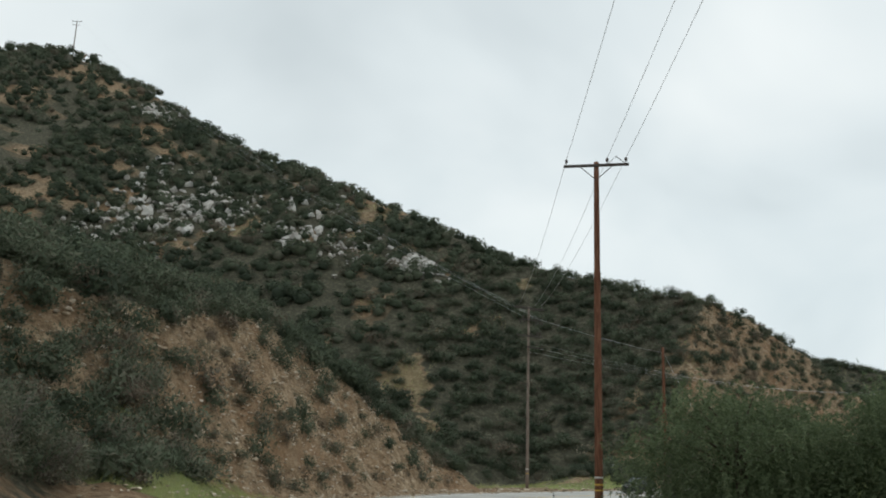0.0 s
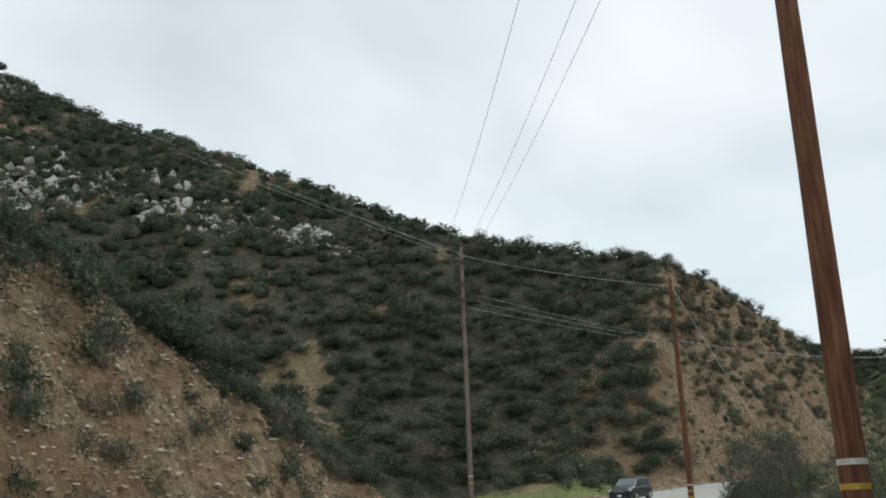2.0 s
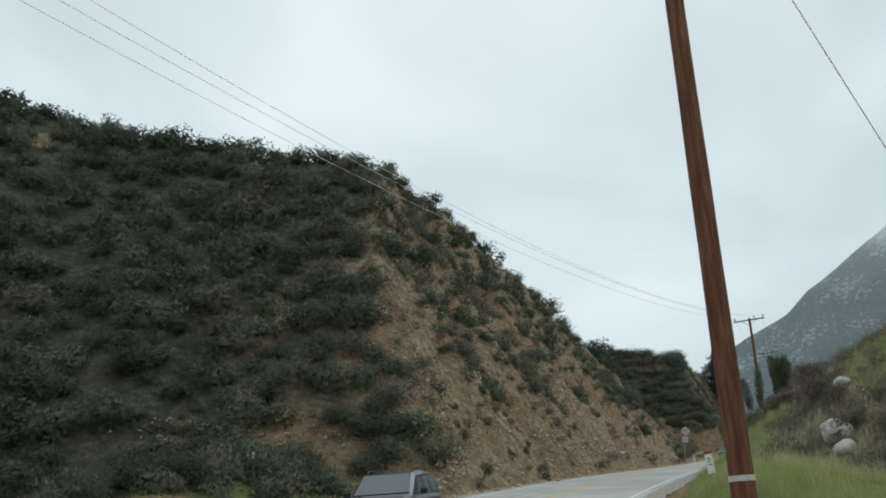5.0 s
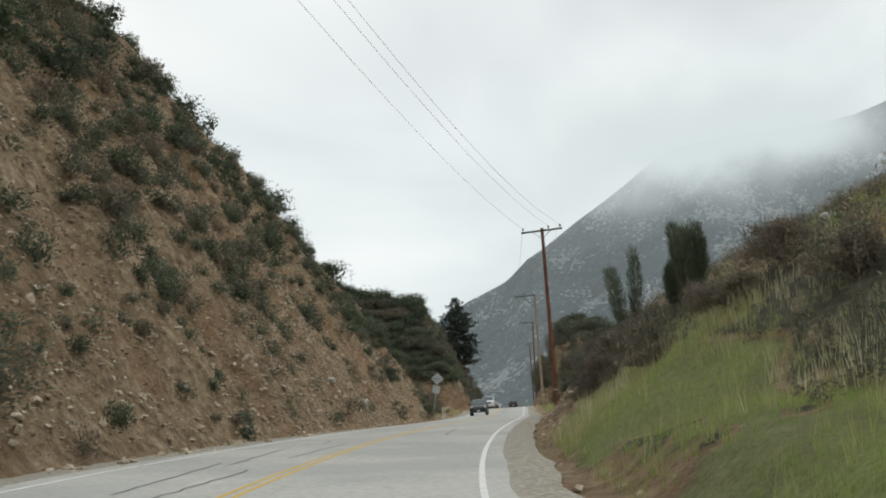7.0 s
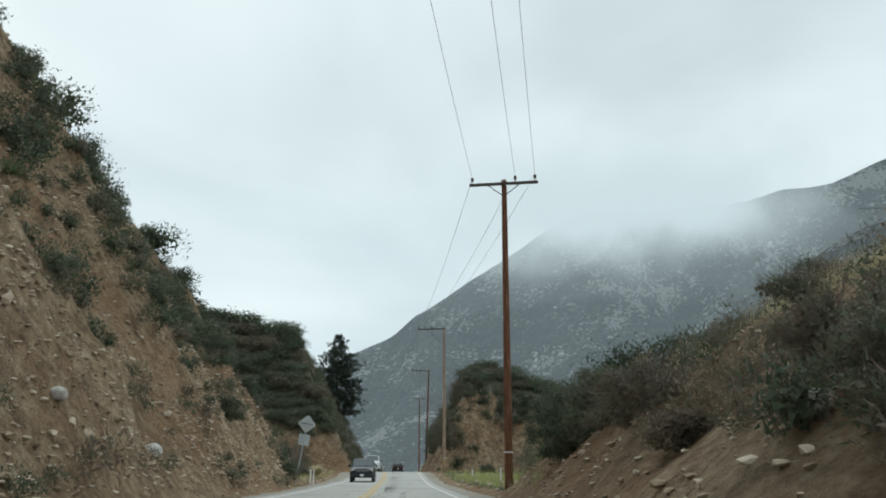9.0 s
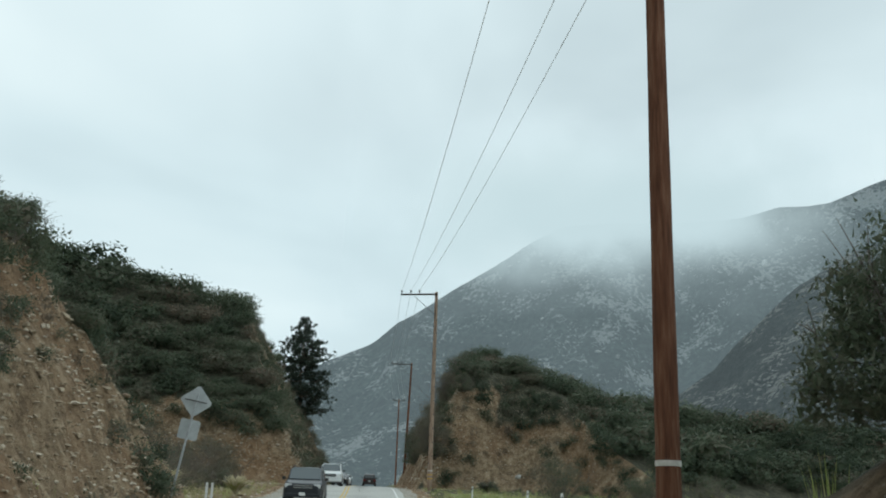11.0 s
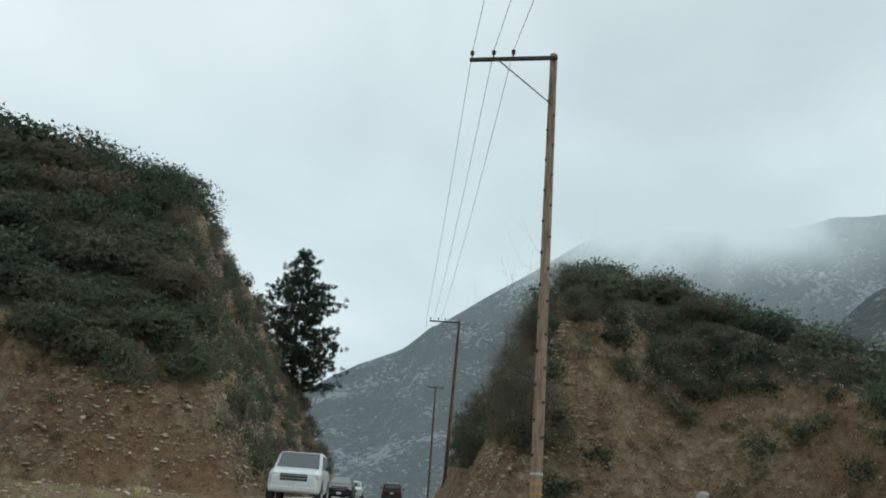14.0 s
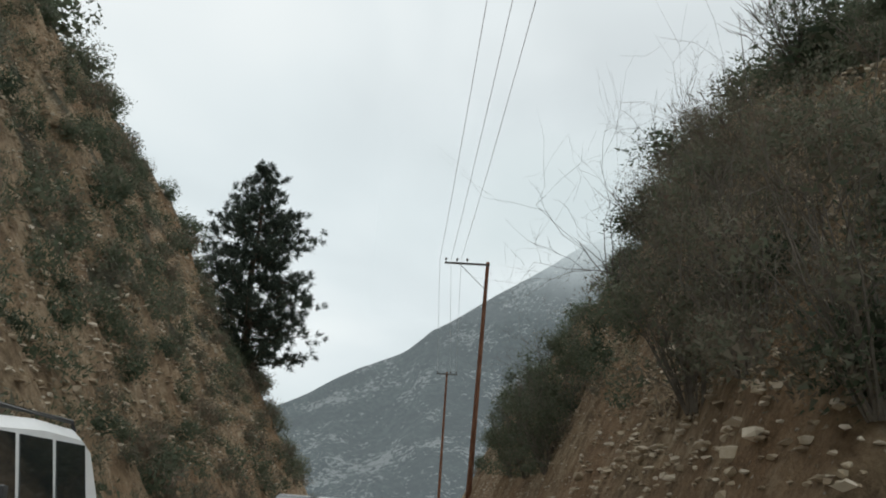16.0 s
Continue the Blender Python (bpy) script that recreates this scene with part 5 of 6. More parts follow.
def build_poles():
    three = (-1.48, 0.55, 1.48)
    utility_pole(*P0, POLE_RED, "tall red-brown timber utility pole with crossarm and pale bands", [(0.25, -1.62, 1.62, three, ((-0.8, 0.75), (0.8, 0.75)))], bands=(1.7, 1.38, 1.12), girth=0.2)
    peak = bpy.data.objects["utility_pole"]
    bm = bmesh.new()
    h = P0[2] - ground_at(P0[0], P0[1]) + 0.3
    tube(bm, [(0.6, -0.22, h - 0.15), (1.0, -0.22, h + 0.2), (1.4, -0.22, h - 0.15)], [0.02] * 3, 6)
    part("wire_peak", bm, DARK_STEEL, peak)
    thing, base, hgt = utility_pole(*P2, POLE_GREY, "weathered grey-brown timber utility pole with three levels of crossarms", [
        (0.2, -1.8, 1.8, (), ()), (1.5, -0.95, 1.5, (-0.85, 0.6, 1.0, 1.4), ()), (3.3, -1.7, 1.7, (), ((0.7, -0.45),)), (4.5, -0.4, 1.75, (1.0, 1.6), ())], bands=(1.9, 1.45), girth=0.19)
    bm = bmesh.new()
    box(bm, -1.8, 0.17, hgt - 0.26, 1.8, 0.28, hgt - 0.13, 0.012)
    part("crossarm", bm, ARM_WOOD, thing, "dark weathered timber crossarm")
    for px in (-1.4, -0.9, 0.75, 1.15, 1.42):
        bm = bmesh.new()
        tube(bm, [(px, -0.24, hgt - 1.5), (px + 0.05, -0.3, hgt - 1.75), (px + 0.16, -0.26, hgt - 1.95), (px + 0.22, -0.22, hgt - 1.6)], [0.035] * 4, 6)
        part("jumper", bm, PORCELAIN, thing, "dark drooping jumper wire")
    for px in (0.9, 1.25):
        bm = bmesh.new()
        tube(bm, [(px, -0.25, hgt - 3.2), (px + 0.16, -0.25, hgt - 2.7)], [0.06, 0.05], 8)
        part("cutout", bm, PORCELAIN, thing, "pale fuse cutout")
    utility_pole(*P3, POLE_RED, "bare timber guy stub pole beside the road", [], bands=(1.35, 1.0, 0.65), girth=0.19)
    utility_pole(*P4, POLE_RED, "dark red-brown timber utility pole with a crossarm on the verge", [(0.25, -1.62, 1.62, three, ((-0.75, 0.6), (0.75, 0.6)))], bands=(1.6,), girth=0.19)
    alley = (-2.87, -2.1, -1.4)
    utility_pole(*P5, POLE_TAN, "tan timber utility pole studded with step bolts, arm over the road", [(0.25, -2.95, 0.16, alley, ((-1.9, 1.75),))], bands=(1.5, 1.2, 0.9), steps=True, girth=0.2)
    utility_pole(*P6, POLE_RED, "dark timber utility pole with a one-sided arm over the road", [(0.25, -2.95, 0.16, alley, ((-1.9, 1.75),))], girth=0.19, lean=(0, 1.5))
    utility_pole(*P7, POLE_RED, "distant dark timber utility pole with a short crossarm", [(0.3, -1.2, 1.2, (-1.1, 0.4, 1.1), ())], girth=0.18)
    behind = (10.0, -4.0, 18.0, 25)
    mast = (-248.0, 209.0)
    mtop = ground_at(*mast) + 11
    utility_pole(*mast, mtop, 30, POLE_GREY, "small dark timber pole on the skyline of the hill", [(0.3, -1.6, 1.6, (-1.5, 0, 1.5), ()), (1.5, -1.3, 1.3, (), ())], girth=0.2)
    for a, b, c in zip(three, (-1.4, 0.6, 1.4), (-1.4, 0.6, 1.4)):
        wire(pin_place(*behind, 0.25, a), pin_place(*P0, 0.25, a), 0.6)
        wire(pin_place(*P0, 0.25, a), pin_place(*P2, 0.25, b), 0.8)
        wire(pin_place(*P2, 1.5, b * 0.8), (mast[0] + a, mast[1], mtop), 5.0, radius=0.008)
    for low, out, a, sag in ((5.4, 0.0, -1.48, 2.0), (4.9, 1.0, 0.55, 2.3), (4.4, 1.6, 1.48, 2.7)):
        wire(pin_place(*P2, low, out), pin_place(*P4, 0.25, a), sag, radius=0.008)
    for a, b in zip(three, alley):
        wire(pin_place(*P4, 0.25, a), pin_place(*P5, 0.25, b), 0.7)
        wire(pin_place(*P5, 0.25, b), pin_place(*P6, 0.25, b), 0.7)
    for a, b in zip(alley, (-1.1, 0.4, 1.1)):
        wire(pin_place(*P6, 0.25, a), pin_place(*P7, 0.3, b), 0.5)
    wire((P2[0], P2[1], P2[2] - 1.0), (P3[0], P3[1], P3[2] - 0.5), 0.25, "taut steel span guy between two poles", name="guy_wire")
    gx, gy, gz = road_point(103, 9.5)
    wire((P3[0], P3[1], P3[2] - 0.4), (gx, gy, ground_at(gx, gy)), 0.05, "taut steel guy anchored in the verge", name="guy_wire")


build_poles()


# ---- signs and markers ----
def warning_sign(s, d):
    x, y, z = road_point(s, d)
    z = ground_at(x, y)
    thing = empty("warning_sign", pose(x, y, z, 0, 9, road_yaw(s) - 90 + 8), "diamond road sign with a square plate below, grey backs showing", "road sign")
    bm = bmesh.new()
    box(bm, -0.04, -0.04, -0.3, 0.04, 0.04, 4.45, 0.006)
    part("post", bm, STEEL, thing, "grey steel post")
    bm = bmesh.new()
    r = 0.62
    c = 4.1
    prism(bm, [(0, c - r), (r, c), (0, c + r), (-r, c)], 0.045, 0.06)
    bmesh.ops.bevel(bm, geom=[e for e in bm.edges if abs(e.verts[0].co.y - e.verts[1].co.y) > 0.01], offset=0.05, segments=3, affect="EDGES")
    part("diamond_plate", bm, SIGN_BACK, thing, "bare aluminium diamond plate")
    bm = bmesh.new()
    prism(bm, [(-0.37, 2.66), (0.37, 2.66), (0.37, 3.4), (-0.37, 3.4)], 0.045, 0.06)
    bmesh.ops.bevel(bm, geom=[e for e in bm.edges if abs(e.verts[0].co.y - e.verts[1].co.y) > 0.01], offset=0.04, segments=3, affect="EDGES")
    part("square_plate", bm, SIGN_BACK, thing, "bare aluminium square plate")
    bm = bmesh.new()
    box(bm, -0.42, -0.055, c - 0.02, 0.42, -0.035, c + 0.02, 0.004)
    part("stiffener", bm, DARK_STEEL, thing, "dark stiffening bar")


def delineator(s, d, height=1.05, pair=False, label="slim white roadside marker post in the grass"):
    x, y, _ = road_point(s, d)
    z = ground_at(x, y)
    thing = empty("marker_post", pose(x, y, z, 0, 0, road_yaw(s) - 90), label, "marker post", "roadside marker posts")
    for k, off in enumerate((-0.11, 0.11) if pair else (0,)):
        bm = bmesh.new()
        prism(bm, [(off - 0.05, -0.2), (off + 0.05, -0.2), (off + 0.05, height - 0.03), (off + 0.03, height), (off - 0.03, height), (off - 0.05, height - 0.03)], -0.012, 0.012)
        part("post", bm, WHITE_PLASTIC, thing)
    bm = bmesh.new()
    box(bm, -0.03, -0.016, height - 0.2, 0.03, -0.012, height - 0.12)
    part("reflector", bm, DARK_STEEL, thing, "small dark reflector")


def number_marker(s, d):
    x, y, _ = road_point(s, d)
    z = ground_at(x, y)
    thing = empty("paddle_marker", pose(x, y, z, 0, -6, road_yaw(s) - 90 - 4), "white paddle marker with red cap and black digits in grass", "marker post")
    bm = bmesh.new()
    prism(bm, [(-0.12, 0.35), (0.12, 0.35), (0.12, 1.06), (-0.12, 1.06)], -0.01, 0.01)
    part("paddle", bm, WHITE_PLASTIC, thing)
    bm = bmesh.new()
    prism(bm, [(-0.122, 1.0), (0.122, 1.0), (0.13, 1.09), (-0.13, 1.09)], -0.02, 0.02)
    part("cap", bm, RED_PLASTIC, thing, "dull red cap")
    bm = bmesh.new()
    box(bm, -0.03, -0.02, -0.3, 0.03, 0.02, 0.4, 0.004)
    part("stake", bm, STEEL, thing, "grey steel stake")
    cu = bpy.data.curves.new("digits", "FONT")
    cu.body, cu.size, cu.extrude = "417", 0.2, 0.002
    holder = bpy.data.objects.new("digits", cu)
    me = bpy.data.meshes.new_from_object(holder)
    bpy.data.objects.remove(holder)
    bm = bmesh.new()
    bm.from_mesh(me)
    bmesh.ops.transform(bm, matrix=Matrix.Translation((-0.075, -0.0125, 0.9)) @ Euler((radians(90), 0, 0)).to_matrix().to_4x4() @ Euler((0, 0, radians(-90))).to_matrix().to_4x4(), verts=bm.verts)
    part("digits", bm, BLACK_INK, thing, "black printed digits")


warning_sign(218.9, -7.6)
delineator(223.5, -6.9, pair=True, label="pair of slim white roadside marker posts")
delineator(217.0, 6.6)
delineator(228.3, 7.0)
delineator(247, 6.2, 0.9)
delineator(55.4, 3.3, 1.05, label="short white marker post at the road's edge")
delineator(124.2, -13.4, pair=True, label="pair of white marker posts on the grassy mound")
number_marker(121.57, 4.65)


# ---- trees and single shrubs ----
def pine(x, y, top, label):
    base = ground_at(x, y)
    h = top - base
    thing = empty("pine_tree", pose(x, y, base - 0.2), label, "tree")
    rng = np.random.default_rng(77)
    bm = bmesh.new()
    tube(bm, [(0.1 * math.sin(k), 0.08 * math.cos(k * 1.7), h * k / 10) for k in range(11)], [0.34 * (1 - k / 10.6) + 0.015 for k in range(11)], 10)
    part("trunk", bm, BARK, thing, smooth=True)
    limbs = bmesh.new()
    leaf_v = []
    z = h * 0.03
    while z < h * 0.99:
        u = (z - h * 0.03) / (h * 0.97)
        reach = h * 0.58 * (1 - u) ** 0.75 * (0.75 + 0.25 * math.sin(z * 3.1)) * min(1.0, 0.55 + u * 2.4) + 0.25
        turn = rng.uniform(0, 6.28)
        for k in range(6):
            a = turn + k * 2 * math.pi / 6 + rng.uniform(-0.35, 0.35)
            r = reach * rng.uniform(0.6, 1.15)
            tip = np.array([math.cos(a) * r, math.sin(a) * r, z + r * rng.uniform(-0.05, 0.28) + 0.1])
            root = np.array([0, 0, z])
            mid = (root + tip) / 2 - np.array([0, 0, r * 0.07])
            tube(limbs, [root, mid, tip], [0.06 * (1 - u) + 0.012, 0.04 * (1 - u) + 0.01, 0.008], 5)
            clumps = max(3, int(r * 4.2))
            for c in range(clumps):
                w = 0.3 + 0.75 * (c + rng.uniform(0, 1)) / clumps
                p = root + (tip - root) * min(w, 1.04) + rng.normal(0, 0.14 + 0.07 * r, 3) * np.array([1, 1, 0.6])
                n = 30
                way = rng.normal(size=(n, 3)) + np.array([math.cos(a) * 0.7, math.sin(a) * 0.7, 0.55])
                way /= np.linalg.norm(way, axis=1)[:, None]
                side = np.cross(way, rng.normal(size=(n, 3)))
                side /= np.linalg.norm(side, axis=1)[:, None]
                ln = rng.uniform(0.22, 0.42, (n, 1))
                o = p + rng.normal(0, 0.09, (n, 3))
                leaf_v.append(np.stack([o - side * 0.034, o + side * 0.034, o + way * ln], axis=1).reshape(-1, 3))
        z += h * 0.036 * rng.uniform(0.8, 1.2)
    part("branchwork", limbs, BARK, thing)
    v = np.vstack(leaf_v)
    mesh_object("crown", v, np.arange(len(v)).reshape(-1, 3), [NEEDLES], parent=thing)
    return thing


def pepper_tree(x, y, height, spread, label, seed):
    base = ground_at(x, y)
    thing = empty("pepper_tree", pose(x, y, base - 0.2), label, "tree")
    rng = np.random.default_rng(seed)
    limbs = bmesh.new()
    bm = bmesh.new()
    tube(bm, [(0, 0, 0), (0.1, 0.05, height * 0.18), (0.0, 0.15, height * 0.36)], [0.32, 0.26, 0.2], 10)
    part("trunk", bm, BARK, thing, smooth=True)
    strands = []
    for k in range(38):
        a, u = rng.uniform(0, 6.28), math.sqrt(rng.uniform(0.02, 1))
        ex, ey = math.cos(a) * spread * u, math.sin(a) * spread * u
        ez = height * (0.97 - 0.42 * u * u) * rng.uniform(0.84, 1.03)
        tube(limbs, [(0, 0.1, height * 0.3), (ex * 0.45, ey * 0.45, height * 0.3 + (ez - height * 0.3) * 0.72), (ex, ey, ez)], [0.1, 0.06, 0.015], 6)
        for j in range(140):
            w = rng.normal(0, 0.8, 3)
            drop = 1.0 if j % 3 == 0 else rng.uniform(0.16, 1.0)
            strands.append((ex + w[0], ey + w[1], ez * drop + w[2] * 0.5))
    part("branchwork", limbs, BARK, thing)
    # drooping strings of small leaflets
    leaf_v = []
    for sx, sy, sz in strands:
        n = rng.integers(14, 22)
        length = rng.uniform(0.7, 1.8)
        u = np.sort(rng.uniform(0, 1, n))
        a = rng.uniform(0, 6.28)
        o = np.c_[sx + math.cos(a) * 0.3 * np.sin(u * 2), sy + math.sin(a) * 0.3 * np.sin(u * 2), sz + 0.18 * np.sin(u * 3.1) - length * u**1.5]
        way = rng.normal(size=(n, 3)) * np.array([1, 1, 0.5]) - np.array([0, 0, 0.6])
        way /= np.linalg.norm(way, axis=1)[:, None]
        side = np.cross(way, rng.normal(size=(n, 3)))
        side /= np.linalg.norm(side, axis=1)[:, None]
        leaf_v.append(np.stack([o - side * 0.028, o + side * 0.028, o + way * rng.uniform(0.13, 0.26, (n, 1))], axis=1).reshape(-1, 3))
    v = np.vstack(leaf_v)
    v[:, 2] = np.maximum(v[:, 2], 0.25)
    mesh_object("crown", v, np.arange(len(v)).reshape(-1, 3), [PEPPER], parent=thing)
    return thing


def shrub(s, d, radius, height, tone, label, seed, twiggy=0.0, leaves=1500, size=0.05, upright=0.0, lift=0.0):
    """A single bush: forked stems and a cloud of small leaves, or bare twigs where twiggy is high."""
    x, y, _ = road_point(s, d)
    thing = empty("shrub", pose(x, y, ground_at(x, y) - 0.05 + lift, 0, 0, seed * 31), label, "shrub")
    rng = np.random.default_rng(seed)
    stems = bmesh.new()
    tips, roots = [], []
    for k in range(18):
        a, u = rng.uniform(0, 6.28), rng.uniform(0.25, 1.0)
        lean = u * (1 - upright)
        tip = np.array([math.cos(a) * radius * lean, math.sin(a) * radius * lean, height * rng.uniform(0.6, 0.85) * (1 - 0.35 * u * (1 - upright))])
        root = np.array([math.cos(a) * radius * 0.08, math.sin(a) * radius * 0.08, 0])
        mid = root + (tip - root) * 0.5 + rng.normal(0, 0.06 * radius, 3)
        tube(stems, [root, mid, tip], [0.018 + 0.006 * radius, 0.014, 0.005], 4)
        for j in range(9 + int(9 * twiggy)):
            w = rng.uniform(0.12, 0.95)
            p = root + (tip - root) * w
            q = p + (tip - root) * 0.13 * rng.uniform(0.5, 1.2) + rng.normal(0, 0.16 * radius, 3) + np.array([0, 0, 0.04 * height])
            tube(stems, [p, (p + q) / 2 + rng.normal(0, 0.03, 3), q], [0.011, 0.008, 0.003], 3)
            tips.append(q)
            roots.append(p)
        tips.append(tip)
        roots.append(root)
    part("branchwork", stems, TWIG, thing, "grey-brown woody stems")
    n = int(leaves * (1 - 0.5 * twiggy))
    bare = twiggy > 0.55
    # the crown is a heap of rounded clumps
    wide = radius * (1 - 0.4 * upright)
    clumps = max(7, min(40, int(14 * height / wide)))
    VS, FS, NS, start = [], [], [], 0
    for k in range(clumps):
        lump = min(wide, height) * rng.uniform(0.34, 0.58)
        a, u, up = rng.uniform(0, 6.28), math.sqrt(rng.uniform(0, 1)), rng.uniform(0.0, 1.0) ** 1.2
        room = wide * math.sqrt(max(0.12, 1 - 0.75 * up * up)) - lump * 0.5
        v, f, normals = bush_template(seed * 40 + k, n // clumps, size / lump * (0.6 if bare else 0.95), long=6.0 if bare else 2.3, sprigs=0.9 if bare else 0.6, lobes=5, depth=0.25 if bare else 0.45, inner=8 if bare else 60, soft=0.5, coarse=0.075 / lump)
        v = v * lump + np.array([math.cos(a) * room * u, math.sin(a) * room * u, up * max(0.1, height - lump * 1.1) - lump * 0.15])
        VS.append(v)
        FS.append(f + start)
        NS.append(normals)
        start += len(v)
    v, f, normals = np.vstack(VS), np.vstack(FS), np.vstack(NS)
    v[:, 2] = np.maximum(v[:, 2], 0.02)
    leaf = mesh_object("foliage", v, f, [FOLIAGE], parent=thing, tone=np.full(len(v), tone), smooth=True)
    leaf.data.normals_split_custom_set_from_vertices(normals.astype(np.float32))
    return thing


px, py, _ = road_point(328, -11.2)
pine(px, py, 40.9, "tall dark green conical pine tree beside the cutting")
px, py, _ = road_point(48.5, 11.8)
pepper_tree(px, py, 6.2, 4.9, "broad green pepper tree with drooping feathery foliage beside the pole", 5)
px, py, _ = road_point(44, 19.5)
pepper_tree(px, py, 6.9, 4.4, "broad green pepper tree with drooping feathery foliage on the verge", 6)
SHRUBS = [  # s, d, radius, height, tone, twiggy, leaves, size, upright
    (78, 9.5, 2.4, 4.2, 0.36, 0.45, 9240, 0.0462, 0.1), (82, 13, 2.8, 4.6, 0.3, 0.4, 9240, 0.0462, 0.1), (85, 8.0, 2.2, 4.2, 0.4, 0.5, 9000, 0.0396, 0.2), (88.5, 9.5, 2.4, 4.3, 0.36, 0.45, 9000, 0.0396, 0.2),
    (27, -13.2, 2.3, 3.0, 0.5, 0.4, 7000, 0.04, 0.1), (31, -14.4, 2.4, 3.2, 0.42, 0.3, 7000, 0.04, 0.1), (34.5, -13.6, 1.8, 2.2, 0.5, 0.4, 6000, 0.04, 0.1), (23.5, -12.4, 2.2, 2.6, 0.45, 0.4, 6000, 0.04, 0.1),
    (158, 6.4, 1.7, 2.5, 0.66, 0.5, 7040, 0.0363, 0.1), (161, 5.6, 1.5, 1.8, 0.5, 0.4, 6600, 0.0363, 0.1), (164, 5.9, 1.4, 1.5, 0.62, 0.4, 7040, 0.0363, 0.1), (150, 6.6, 1.5, 1.6, 0.72, 0.5, 5280, 0.033, 0.1), (147, 6.4, 1.3, 1.2, 0.7, 0.4, 4600, 0.034, 0.1), (148.6, 8.4, 1.5, 1.4, 0.68, 0.4, 4600, 0.034, 0.1), (152.6, 5.4, 1.4, 1.5, 0.7, 0.4, 5200, 0.034, 0.1), (153, 7.6, 1.5, 1.4, 0.66, 0.4, 4600, 0.034, 0.1), (145.2, 8.2, 1.3, 1.2, 0.66, 0.4, 4200, 0.034, 0.1), (155.6, 5.0, 1.3, 1.6, 0.62, 0.4, 5000, 0.034, 0.1), (156.5, 7.5, 1.8, 2.1, 0.6, 0.5, 7040, 0.0363, 0.1), (159.5, 8.2, 1.7, 1.9, 0.6, 0.4, 6600, 0.0363, 0.1),
    (180.5, 5.4, 1.5, 2.2, 0.42, 0.3, 7920, 0.0396, 0.15), (183, 6.2, 1.7, 2.0, 0.3, 0.2, 9240, 0.0396, 0.15), (185.5, 5.2, 1.6, 3.1, 0.26, 0.2, 9240, 0.0396, 0.2), (188, 6.4, 1.7, 2.1, 0.3, 0.25, 9240, 0.0396, 0.2), (191, 5.6, 1.6, 2.8, 0.34, 0.3, 7920, 0.0396, 0.2),
    (141, 10, 1.5, 1.5, 0.72, 0.5, 4400, 0.033, 0.1), (137, 10.5, 1.6, 1.5, 0.7, 0.5, 4840, 0.033, 0.1), (146, 10, 1.7, 1.7, 0.7, 0.5, 4400, 0.033, 0.1), (131, 10.5, 1.2, 1.2, 0.6, 0.6, 3960, 0.033, 0.1), (143, 15, 1.3, 1.5, 0.55, 0.4, 4840, 0.033, 0.1),
    (170, 5.2, 1.2, 1.1, 0.68, 0.5, 5600, 0.034, 0.1), (173.5, 5.3, 1.5, 1.4, 0.62, 0.4, 7000, 0.034, 0.1), (177, 5.7, 1.6, 1.9, 0.58, 0.4, 8000, 0.036, 0.1), (167.5, 7.4, 1.2, 1.1, 0.66, 0.5, 5000, 0.034, 0.1), (172, 8.6, 1.2, 1.0, 0.55, 0.4, 5000, 0.034, 0.1),
    (170, 10.5, 1.0, 0.9, 0.5, 0.6, 5280, 0.0363, 0.1), (176, 10.5, 1.0, 1.3, 0.45, 0.7, 3960, 0.0363, 0.1),
    (237, -11.8, 3.6, 4.6, 0.6, 0.5, 15000, 0.033, 0.05), (232, -15, 3.2, 4.0, 0.58, 0.5, 11000, 0.033, 0.05), (243, -12.5, 3.2, 4.0, 0.5, 0.5, 7920, 0.033, 0.05), (250, -10, 1.6, 2, 0.5, 0.5, 5720, 0.033, 0.05),
    (253, -10.8, 2.6, 3.8, 0.58, 0.4, 9000, 0.04, 0.05), (257.5, -12.8, 2.8, 4.4, 0.56, 0.4, 9000, 0.04, 0.05), (252, -14.5, 2.4, 3.6, 0.45, 0.3, 8000, 0.04, 0.05),
    (250, 12.5, 3.2, 3.8, 0.5, 0.2, 9240, 0.0396, 0.1), (247, 17.5, 2.2, 2.6, 0.4, 0.3, 7920, 0.0396, 0.1), (230, 16, 1.6, 2.8, 0.5, 0.75, 3960, 0.033, 0.1), (262, 9, 1.2, 1.3, 0.45, 0.4, 4400, 0.033, 0.1),
    (271.6, 5.2, 2.4, 5, 0.56, 0.25, 22000, 0.032, 0.12), (275, 4.9, 2.3, 5.2, 0.62, 0.6, 26000, 0.032, 0.15), (277.6, 4.9, 2.3, 5.2, 0.5, 0.45, 16000, 0.034, 0.18), (284.5, 7.3, 2.3, 3.8, 0.6, 0.62, 22000, 0.036, 0.2), (289.5, 7.4, 2.2, 3.8, 0.6, 0.62, 18000, 0.038, 0.2), (294, 4.8, 2.1, 5.2, 0.38, 0.5, 12000, 0.04, 0.2), (300, 4.9, 2.2, 5, 0.36, 0.5, 11000, 0.042, 0.2), (306, 5.0, 2.2, 4.6, 0.36, 0.5, 10000, 0.045, 0.2),
    (281, 8.4, 1.8, 2.6, 0.45, 0.8, 5720, 0.033, 0.2), (276, 8, 1.6, 2.4, 0.42, 0.5, 7040, 0.033, 0.2),
    (205, -10, 1.2, 1.6, 0.3, 0.2, 5720, 0.0363, 0.1), (208, -11.5, 1.5, 2.2, 0.26, 0.15, 7040, 0.0363, 0.1), (213, -12.5, 1.6, 2.2, 0.3, 0.2, 7040, 0.0363, 0.1)]
